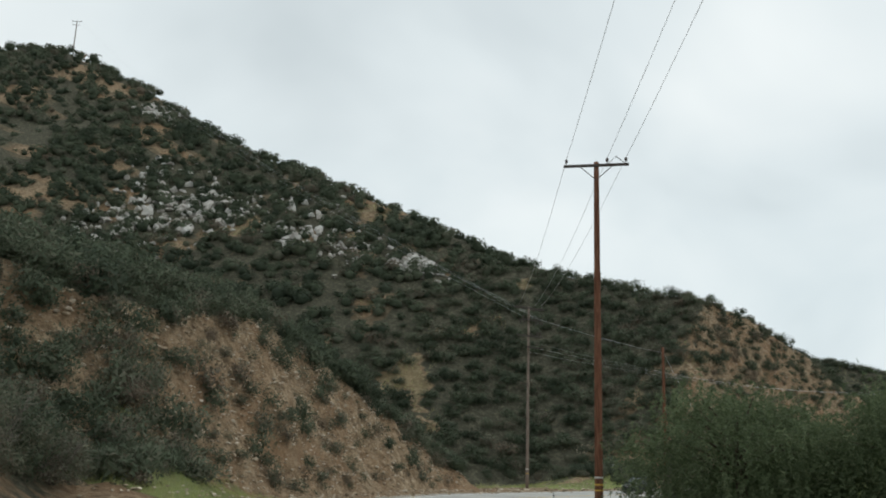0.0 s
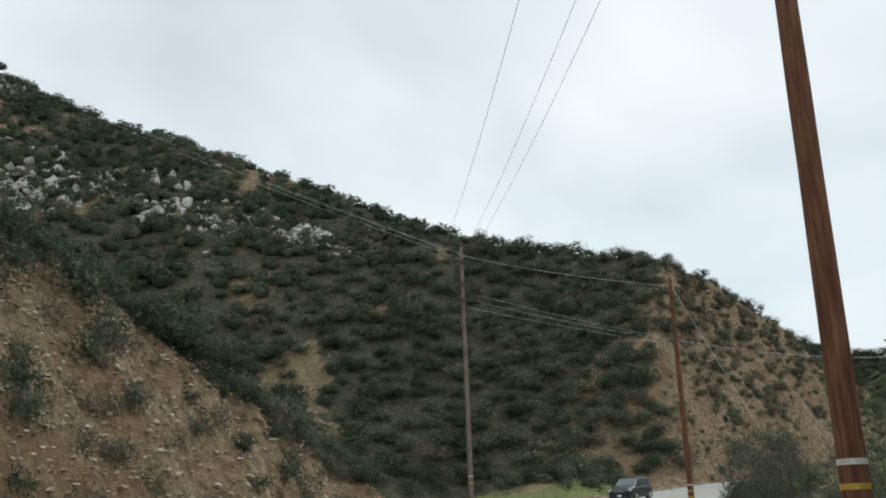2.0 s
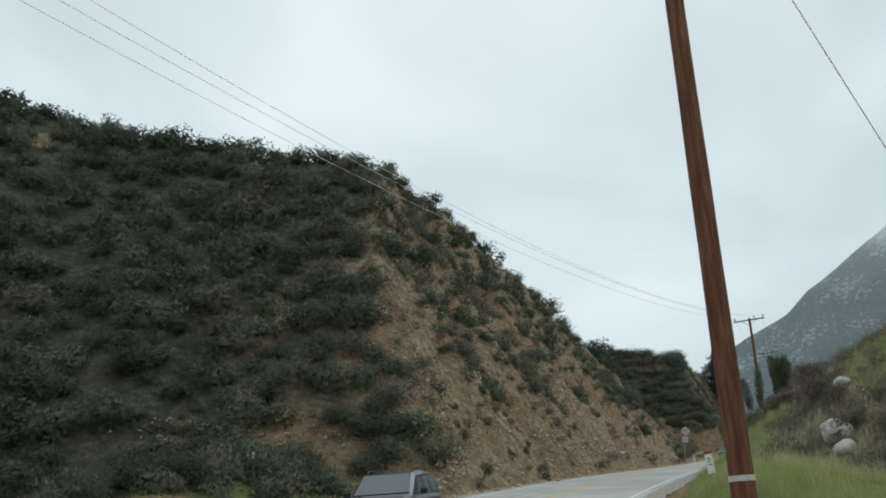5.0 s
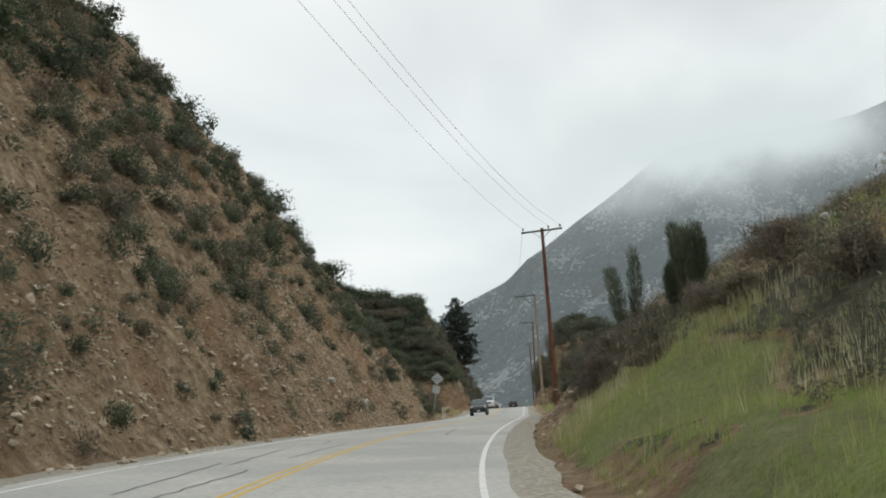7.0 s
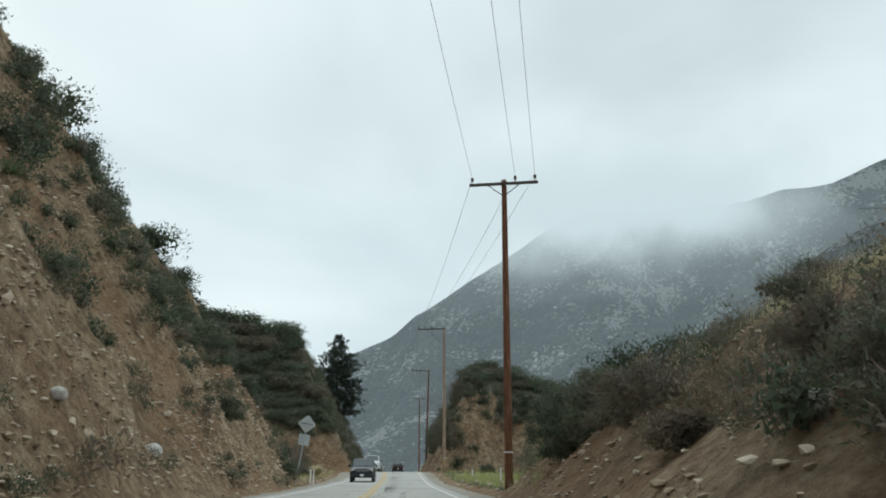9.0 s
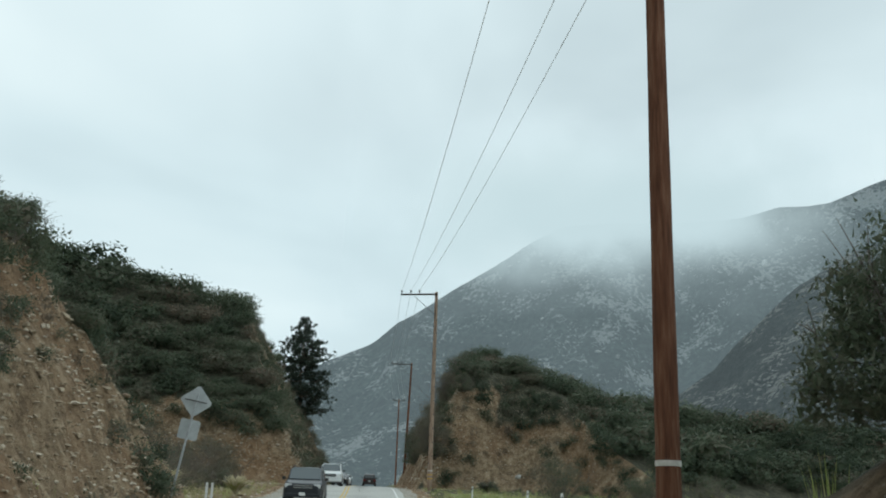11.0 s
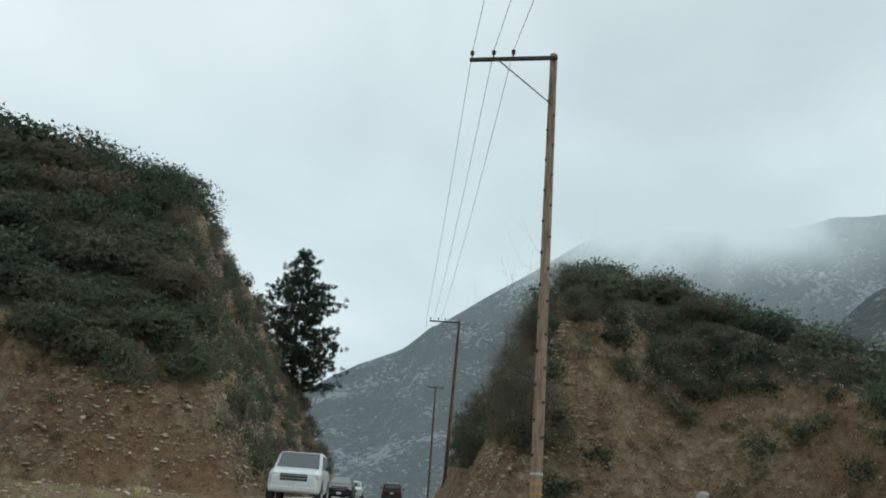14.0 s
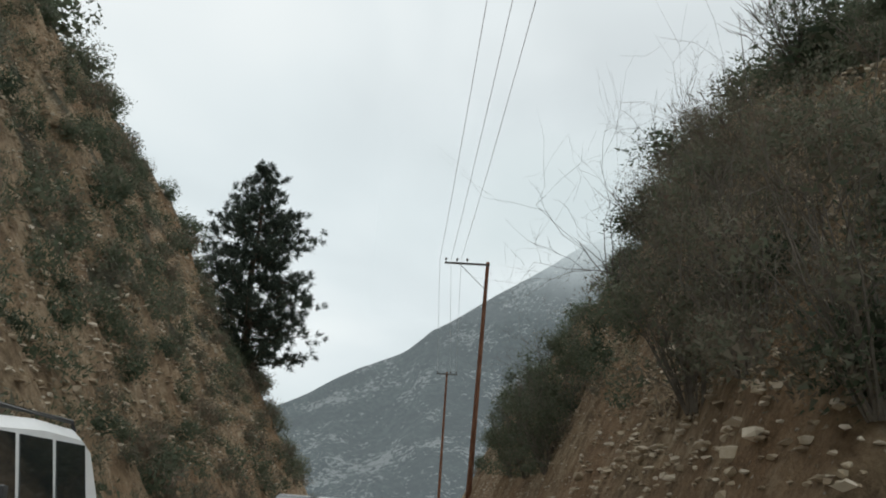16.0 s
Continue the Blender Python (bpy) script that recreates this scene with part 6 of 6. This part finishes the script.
for k, (s, d, r, h, tone, tw, n, size, up) in enumerate(SHRUBS):
    words = "bare-twigged grey-brown roadside shrub" if tw > 0.55 else "brown and olive half-leafless roadside shrub" if tone > 0.45 else "dark green leafy roadside shrub with woody stems"
    shrub(s, d, r, h, tone, words, k + 1, tw, n, size, up)
for k, (s, d, size) in enumerate([(130.9, 9.9, 0.72), (128.3, 9.8, 0.45), (140.6, 11.2, 0.4), (163.4, 5.3, 0.3), (184.3, -8.9, 0.34), (176.5, -9.4, 0.26), (154, 14, 0.3), (272.5, 13, 0.28), (148, -18, 0.35)]):
    boulder(s, d, size, k + 1, "pale grey weathered boulder lying on the slope", PALE_STONE)


def broom_shrub(s, d, height, stems, spread, seed, label):
    """Tall bare stems, each with a dense upright brush of twigs and small leaves on its upper half."""
    x, y, _ = road_point(s, d)
    thing = empty("broom_shrub", pose(x, y, ground_at(x, y) - 0.05), label, "shrub", "upright brooms on the bank")
    rng = np.random.default_rng(seed)
    bm = bmesh.new()
    VS = []
    for k in range(stems):
        a, r, h = rng.uniform(0, 6.28), spread * math.sqrt(rng.uniform(0, 1)), height * rng.uniform(0.72, 1.0)
        foot, top = np.array([0.3 * r * math.cos(a), 0.3 * r * math.sin(a), 0]), np.array([r * math.cos(a), r * math.sin(a), h])
        bend = (foot + top) / 2 + rng.normal(0, 0.07, 3)
        tube(bm, [foot, bend, top], [0.035, 0.024, 0.008], 5)
        n = 620
        u = rng.uniform(0.42, 1.0, n)
        wide = 0.24 * np.sin(np.clip((u - 0.36) / 0.7, 0, 1) * math.pi) ** 0.7 + 0.03
        b, q = rng.uniform(0, 6.28, n), np.sqrt(rng.uniform(0.05, 1, n)) * wide
        o = foot + (top - foot) * u[:, None] + np.c_[np.cos(b) * q, np.sin(b) * q, rng.normal(0, 0.05, n)]
        way = np.c_[np.cos(b) * 0.45, np.sin(b) * 0.45, np.full(n, 1.0)] + rng.normal(0, 0.25, (n, 3))
        way /= np.linalg.norm(way, axis=1)[:, None]
        side = np.cross(way, rng.normal(size=(n, 3)))
        side /= np.linalg.norm(side, axis=1)[:, None]
        VS.append(np.stack([o - side * 0.011, o + side * 0.011, o + way * rng.uniform(0.14, 0.3, (n, 1))], axis=1).reshape(-1, 3))
    part("branchwork", bm, TWIG, thing, "bare grey-brown stems")
    v = np.vstack(VS)
    mesh_object("foliage", v, np.arange(len(v)).reshape(-1, 3), [FOLIAGE], parent=thing, tone=np.full(len(v), 0.3))


def bare_tree(s, d, height, spread, seed, label, lean=0.0):
    """A small dead tree: forking limbs that end in fine twigs."""
    x, y, _ = road_point(s, d)
    thing = empty("dead_shrub", pose(x, y, ground_at(x, y) - 0.05), label, "shrub", "dead shrubs")
    rng = np.random.default_rng(seed)
    bm = bmesh.new()
    heap = []
    for k in range(5):
        a = rng.uniform(0, 6.28)
        heap.append((np.zeros(3), np.array([math.cos(a) * spread + lean, math.sin(a) * spread, height]) * rng.uniform(0.26, 0.38), 0.04, 0))
    while heap:
        root, way, thick, level = heap.pop()
        tip = root + way
        tube(bm, [root, (root + tip) / 2 + rng.normal(0, 0.06, 3) * np.linalg.norm(way), tip], [thick, thick * 0.8, thick * 0.55], 5 if level < 2 else 3)
        if level < 4:
            for _ in range(3 if level else 2):
                turn = way * rng.uniform(0.45, 0.72) + rng.normal(0, 0.36, 3) * np.linalg.norm(way)
                heap.append((tip if rng.uniform() < 0.6 else root + way * rng.uniform(0.5, 0.9), turn, thick * 0.55, level + 1))
    part("branchwork", bm, DEADWOOD, thing)


def yucca(s, d, size):
    """A ball of stiff pointed blades."""
    x, y, _ = road_point(s, d)
    rng = np.random.default_rng(3)
    v = []
    for _ in range(170):
        a, e = rng.uniform(0, 6.28), math.asin(rng.uniform(-0.1, 1))
        out = np.array([math.cos(a) * math.cos(e), math.sin(a) * math.cos(e), math.sin(e)])
        side = np.array([-math.sin(a), math.cos(a), 0]) * 0.022
        v += [out * 0.05 - side, out * 0.05 + side, out * size * rng.uniform(0.8, 1.05)]
    thing = empty("yucca", pose(x, y, ground_at(x, y) + 0.25), "pale grey-green spiky yucca rosette on the cut face", "yucca")
    mesh_object("blades", np.array(v), np.arange(len(v)).reshape(-1, 3), [PEPPER], parent=thing)


broom_shrub(154.4, 6.6, 4.4, 4, 0.8, 1, "tall upright broom-like shrub with bare lower stems")
broom_shrub(151.4, 8.5, 3.3, 14, 0.85, 2, "dense clump of upright broom-like dark green stems")
broom_shrub(153.6, 8.0, 2.7, 6, 0.6, 3, "tall upright broom-like shrub with bare lower stems")
bare_tree(154.2, 4.9, 3.2, 0.9, 4, "dead grey leafless shrub with crooked branches", -0.6)
bare_tree(157.5, 6.2, 2.2, 0.8, 9, "dead grey leafless shrub with crooked branches")
bare_tree(180.0, 11.2, 2.2, 0.8, 5, "thin leafless shrub standing on the crest of the bank")
bare_tree(299.0, 5.6, 4.6, 1.0, 6, "dark leafless crooked shrub above the cutting", -0.8)
bare_tree(292.5, 6.6, 4.4, 1.0, 7, "dark leafless crooked shrub above the cutting")
bare_tree(286.0, 7.6, 3.8, 0.9, 8, "grey leafless twiggy shrub on the edge of the cutting")
yucca(184.9, -15.0, 0.75)


def pampas(s, d, size, seed):
    """A tussock with arching straw plumes."""
    x, y, _ = road_point(s, d)
    thing = empty("pampas_tussock", pose(x, y, ground_at(x, y) - 0.05), "straw-coloured plumed grass tussock on the verge", "grass tussock", "plumed tussocks")
    rng = np.random.default_rng(seed)
    for name, n, width, tone, top in (("blades", 260, 0.02, 0.45, 0.75), ("plume", 160, 0.05, 0.98, 1.0)):
        v, f = [], []
        for _ in range(n):
            a, lean, h = rng.uniform(0, 6.28), rng.uniform(0.2, 0.95), size * top * rng.uniform(0.7, 1.05)
            px, py = -math.sin(a) * width, math.cos(a) * width
            pts = [(math.cos(a) * lean * h * u**1.6, math.sin(a) * lean * h * u**1.6, h * (u - 0.28 * lean * u**3)) for u in (0.0, 0.4, 0.75, 1.0)]
            b = len(v)
            for j, (qx, qy, qz) in enumerate(pts):
                w = (0.5, 0.8, 1.0, 0.2)[j]
                v += [(qx - px * w, qy - py * w, qz), (qx + px * w, qy + py * w, qz)]
            f += [(b + 2 * j, b + 2 * j + 1, b + 2 * j + 3, b + 2 * j + 2) for j in range(3)]
        mesh_object(name, v, f, [GRASS], parent=thing, tone=np.full(len(v), tone))


pampas(227.8, -9.9, 1.7, 1)
pampas(238.8, -7.9, 1.3, 2)
pampas(226.2, -10.8, 1.5, 3)


# ---- cars ----
def paint(name, colour, metallic=0.0):
    dark = tuple(c * 0.85 for c in colour)
    return surface(name, [(0.3, dark), (0.7, colour)], scale=2, roughness=0.45, metallic=metallic, bump=0, coat=0.3, specular=0.35)


CAR_GLASS = glass_material("tinted_car_glass", (0.015, 0.02, 0.022))
WINDSHIELD = glass_material("windshield_glass", (0.05, 0.065, 0.07))
TYRE = surface("tyre_rubber", [(0.3, (0.012, 0.012, 0.012)), (0.7, (0.03, 0.03, 0.03))], scale=20, roughness=0.85, bump=0.2)
RIM = surface("alloy_rim", [(0.3, (0.35, 0.36, 0.37)), (0.7, (0.5, 0.51, 0.52))], scale=10, roughness=0.35, metallic=0.9, bump=0)
TRIM = surface("black_trim_plastic", [(0.3, (0.015, 0.015, 0.016)), (0.7, (0.035, 0.035, 0.036))], scale=10, roughness=0.6, bump=0.05)
CHROME = surface("chrome_trim", [(0.3, (0.6, 0.61, 0.62)), (0.7, (0.72, 0.73, 0.74))], scale=10, roughness=0.12, metallic=1.0, bump=0)
LAMP_CLEAR = surface("clear_lamp", [(0.3, (0.5, 0.51, 0.5)), (0.7, (0.68, 0.69, 0.68))], scale=12, roughness=0.1, bump=0, coat=1.0)
LAMP_RED = surface("red_lamp", [(0.3, (0.16, 0.012, 0.012)), (0.7, (0.28, 0.02, 0.02))], scale=12, roughness=0.12, bump=0, coat=1.0)


def loft(bm, rings):
    """Skin closed rings of equal length, capped at both ends."""
    made = [[bm.verts.new(p) for p in ring] for ring in rings]
    n = len(made[0])
    for a, b in zip(made[:-1], made[1:]):
        for k in range(n):
            bm.faces.new((a[k], a[(k + 1) % n], b[(k + 1) % n], b[k]))
    bm.faces.new(made[0][::-1])
    bm.faces.new(made[-1])
    return bm


def section(y, half, low, high, round_top=0.1, tuck=0.05):
    """One cross-section of a body, x across, z up, with rounded shoulders."""
    return [(-half + tuck, y, low), (half - tuck, y, low), (half, y, low + 0.14), (half, y, (low + high) / 2), (half - 0.03, y, high - round_top), (half - round_top * 1.3, y, high),
            (-half + round_top * 1.3, y, high), (-half + 0.03, y, high - round_top), (-half, y, (low + high) / 2), (-half, y, low + 0.14)]


def car(s, d, facing, style, body_paint, label, name="car"):
    """A car in its lane: y runs to its nose. facing: 1 away along the road, -1 towards the oncoming side."""
    L, W, H, belt, hood, low = style["length"], style["width"], style["height"], style["belt"], style["hood"], style["low"]
    x, y, z = road_point(s, d)
    slope = math.degrees(math.atan(0.05)) * facing
    thing = empty(name, pose(x, y, z, 0, 0, road_yaw(s) - 90 + (0 if facing > 0 else 180)) @ pose(0, 0, 0, slope, 0, 0), label, "car")
    half, f, r = W / 2, L / 2, -L / 2
    cowl, roof0, roof1 = f - style["bonnet"], f - style["bonnet"] - style["rake"], r + style["tail"]
    bm = bmesh.new()
    loft(bm, [section(r, half * 0.88, low + 0.12, belt - 0.14, 0.08), section(r + 0.1, half * 0.96, low, belt - 0.03, 0.08), section(r + 0.5, half, low, belt, 0.07), section(-0.2, half, low, belt, 0.07),
              section(cowl - 0.1, half, low, belt, 0.08), section(cowl + 0.25, half, low, hood + 0.06, 0.1), section(f - 0.5, half * 0.985, low, hood - 0.02, 0.12), section(f - 0.14, half * 0.93, low + 0.02, hood - 0.1, 0.12), section(f, half * 0.82, low + 0.1, hood - 0.24, 0.1)])
    body = part("body", bm, body_paint, thing, smooth=False)
    body.modifiers.new("round", "BEVEL").width = 0.03
    # cabin: roof and pillars
    bm = bmesh.new()

    def cabin(yy, hh, top, base=belt - 0.04):
        return [(-half + 0.06, yy, base), (half - 0.06, yy, base), (half - 0.08, yy, base + 0.05), (hh, yy, top - 0.09), (hh - 0.1, yy, top), (-hh + 0.1, yy, top), (-hh, yy, top - 0.09), (-half + 0.08, yy, base + 0.05)]
    tw = half - style["tumble"]
    loft(bm, [cabin(r + 0.12, half - 0.1, belt + 0.06), cabin(r + 0.3, tw, H - 0.12), cabin(roof1 + 0.2, tw, H - 0.02), cabin((roof0 + roof1) / 2, tw, H), cabin(roof0, tw, H - 0.05), cabin(cowl, half - 0.12, belt + 0.05)])
    part("roof", bm, body_paint, thing)
    # glass, a little proud of the cabin
    bm = bmesh.new()
    q = 0.012
    wy0, wz0, wy1, wz1 = cowl - 0.06, belt + 0.06, roof0 + 0.05, H - 0.1
    pts = [(-half + 0.2, wy0 + q, wz0 + q), (half - 0.2, wy0 + q, wz0 + q), (tw - 0.1, wy1 + q, wz1 + q), (-tw + 0.1, wy1 + q, wz1 + q)]
    loft(bm, [[(a, b + 0.03, c + 0.02) for a, b, c in pts], [(a, b - 0.02, c - 0.02) for a, b, c in pts]])
    part("windshield", bm, WINDSHIELD, thing, "glass reflecting the pale sky")
    bm = bmesh.new()
    pts = [(-half + 0.24, r + 0.15, belt + 0.1), (half - 0.24, r + 0.15, belt + 0.1), (tw - 0.1, r + 0.285, H - 0.2), (-tw + 0.1, r + 0.285, H - 0.2)]
    loft(bm, [[(a, b - 0.03, c) for a, b, c in pts], [(a, b + 0.02, c) for a, b, c in pts]])
    part("rear_window", bm, CAR_GLASS, thing, "dark tinted glass")
    cuts = [r + 0.5, r + 0.5 + (roof0 - r - 0.4) * 0.36, r + 0.5 + (roof0 - r - 0.4) * 0.7, roof0 - 0.08]
    for side in (-1, 1):
        for a, b in zip(cuts[:-1], cuts[1:]):
            bm = bmesh.new()
            lo, hi = belt + 0.06, H - 0.15
            xa, xb = half - 0.085, tw + 0.004
            front = 0.34 if b == cuts[-1] else 0.0
            pts = [(side * xa, a + 0.05, lo), (side * xa, b - 0.05 + front, lo), (side * xb, b - 0.05, hi), (side * xb, a + 0.05, hi)]
            loft(bm, [[(u + side * 0.012, v, w) for u, v, w in pts], [(u - side * 0.02, v, w) for u, v, w in pts]])
            part("side_window", bm, CAR_GLASS, thing, "dark tinted glass")
        bm = bmesh.new()
        box(bm, side * (half + 0.02), cowl - 0.5, belt + 0.02, side * (half + 0.2), cowl - 0.38, belt + 0.18, 0.03)
        part("wing_mirror", bm, TRIM if style["dark_mirror"] else body_paint, thing)
        for wy in (r + L * 0.19, f - L * 0.19):
            wheel = empty("wheel", Matrix.Identity(4), "", "")
            wheel.parent = thing
            wheel.matrix_parent_inverse = Matrix.Identity(4)
            wheel.matrix_basis = pose(side * (half - 0.12), wy, style["wheel"])
            bm = bmesh.new()
            rad = style["wheel"]
            tube(bm, [(-0.115, 0, 0), (-0.09, 0, 0), (0.09, 0, 0), (0.115, 0, 0)], [rad * 0.93, rad, rad, rad * 0.93], 24)
            part("tyre", bm, TYRE, wheel)
            bm = bmesh.new()
            tube(bm, [(side * 0.112, 0, 0), (side * 0.125, 0, 0)], [rad * 0.62, rad * 0.58], 18)
            for k in range(5):
                a = k * 2 * math.pi / 5
                tube(bm, [(side * 0.13, 0, 0), (side * 0.128, math.cos(a) * rad * 0.6, math.sin(a) * rad * 0.6)], [0.05, 0.03], 5)
            part("rim", bm, RIM, wheel, "silver alloy rim")
            bm = bmesh.new()
            tube(bm, [(side * (half - 0.21), wy, style["wheel"] + 0.01), (side * (half + 0.006), wy, style["wheel"] + 0.01)], [rad + 0.07, rad + 0.07], 22)
            part("wheel_arch", bm, TRIM, thing, "black wheel arch")
        bm = bmesh.new()
        box(bm, side * half * 0.55, f - 0.2, hood - 0.33, side * half * 0.9, f - 0.045, hood - 0.14, 0.03)
        part("headlight", bm, LAMP_CLEAR, thing, "clear headlight")
        bm = bmesh.new()
        box(bm, side * half * 0.62, r - 0.012, belt - 0.36, side * half * 0.94, r + 0.14, belt - 0.12, 0.025)
        part("tail_light", bm, LAMP_RED, thing, "red tail light")
    if style["rails"]:
        for side in (-1, 1):
            bm = bmesh.new()
            tube(bm, [(side * (tw - 0.12), roof1 + 0.1, H - 0.03), (side * (tw - 0.12), roof1 + 0.2, H + 0.05), (side * (tw - 0.12), roof0 - 0.3, H + 0.05), (side * (tw - 0.12), roof0 - 0.2, H - 0.03)], [0.022] * 4, 6)
            part("roof_rail", bm, TRIM, thing, "black roof rail")
    bm = bmesh.new()
    box(bm, -half * 0.5, f - 0.06, hood - 0.4, half * 0.5, f + 0.004, hood - 0.15, 0.02)
    part("grille", bm, TRIM, thing, "black grille")
    for k in range(2):
        bm = bmesh.new()
        box(bm, -half * 0.48, f - 0.02, hood - 0.32 + 0.1 * k, half * 0.48, f + 0.014, hood - 0.29 + 0.1 * k, 0.006)
        part("grille_bar", bm, CHROME, thing, "chrome bar")
    for yy, hh in ((f - 0.1, 0.16), (r - 0.05, 0.2)):
        bm = bmesh.new()
        box(bm, -half * 0.9, yy, low + 0.06, half * 0.9, yy + 0.15, low + 0.06 + hh, 0.04)
        part("bumper", bm, style["bumper"] or body_paint, thing)
    for yy in (f + 0.052, r - 0.062):
        bm = bmesh.new()
        zz = low + 0.12 if yy > 0 else belt - 0.42
        box(bm, -0.15, yy - 0.006, zz, 0.15, yy + 0.006, zz + 0.15, 0.003)
        part("number_plate", bm, WHITE_PLASTIC, thing, "white plate")
    return thing


BLACK_PAINT, BLUE_BLACK, WHITE_PAINT, MAROON = paint("black_car_paint", (0.012, 0.013, 0.015)), paint("blue_black_car_paint", (0.016, 0.02, 0.026)), paint("white_car_paint", (0.74, 0.75, 0.75), 0.0), paint("dark_maroon_car_paint", (0.03, 0.018, 0.018))
CROSSOVER = dict(length=4.7, width=1.86, height=1.68, belt=1.05, hood=1.05, low=0.26, bonnet=1.15, rake=0.85, tail=0.75, tumble=0.2, wheel=0.36, rails=True, bumper=None, dark_mirror=False)
TRUCKISH = dict(length=5.0, width=1.95, height=1.86, belt=1.16, hood=1.13, low=0.32, bonnet=1.35, rake=0.8, tail=0.4, tumble=0.17, wheel=0.39, rails=True, bumper=None, dark_mirror=True)
SEDAN = dict(length=4.7, width=1.8, height=1.45, belt=0.92, hood=0.92, low=0.2, bonnet=1.2, rake=0.95, tail=1.3, tumble=0.24, wheel=0.33, rails=False, bumper=None, dark_mirror=False)
AWAY, TOWARDS = -0.4, -3.7
car(326, AWAY, 1, CROSSOVER, MAROON, "dark maroon crossover with a red-lit tail, driving away", "crossover")
car(112.5, -4.1, -1, CROSSOVER, BLUE_BLACK, "shiny black crossover with a chrome-barred grille in the oncoming lane", "crossover")
car(234, TOWARDS, -1, TRUCKISH, BLUE_BLACK, "big dark blue-black sport utility vehicle in the oncoming lane", "utility_vehicle")
car(268.5, TOWARDS, -1, TRUCKISH, WHITE_PAINT, "white sport utility vehicle with roof rails in the oncoming lane", "utility_vehicle")
car(298, TOWARDS, -1, SEDAN, BLACK_PAINT, "dark sedan in the oncoming lane", "sedan")
car(317, TOWARDS, -1, SEDAN, WHITE_PAINT, "white sedan in the oncoming lane", "sedan")


# ---- stones that stand out on the tall cutting's face ----
def single_stones():
    land = bpy.data.objects["ground"]
    shapes = []
    for k, (v, f) in enumerate(STONES):
        me = bpy.data.meshes.new("stone")
        me.from_pydata([tuple(p) for p in v], [], [tuple(int(q) for q in t) for t in f])
        me.materials.append(STONE)
        shapes.append(me)
    rnd = random.Random(61)
    for _ in range(290):
        s, d = rnd.uniform(140, 206), -rnd.uniform(7.9, 12.5)
        x, y, _ = road_point(s, d)
        size = 0.09 + 0.2 * rnd.random() ** 3
        ob = new("stone", rnd.choice(shapes))
        ob.parent = land
        ob.matrix_world = pose(x, y, ground_at(x, y) + 0.3 * size, rnd.uniform(-40, 40), rnd.uniform(-40, 40), rnd.uniform(0, 360)) @ Matrix.Diagonal((size, size, size, 1))


single_stones()
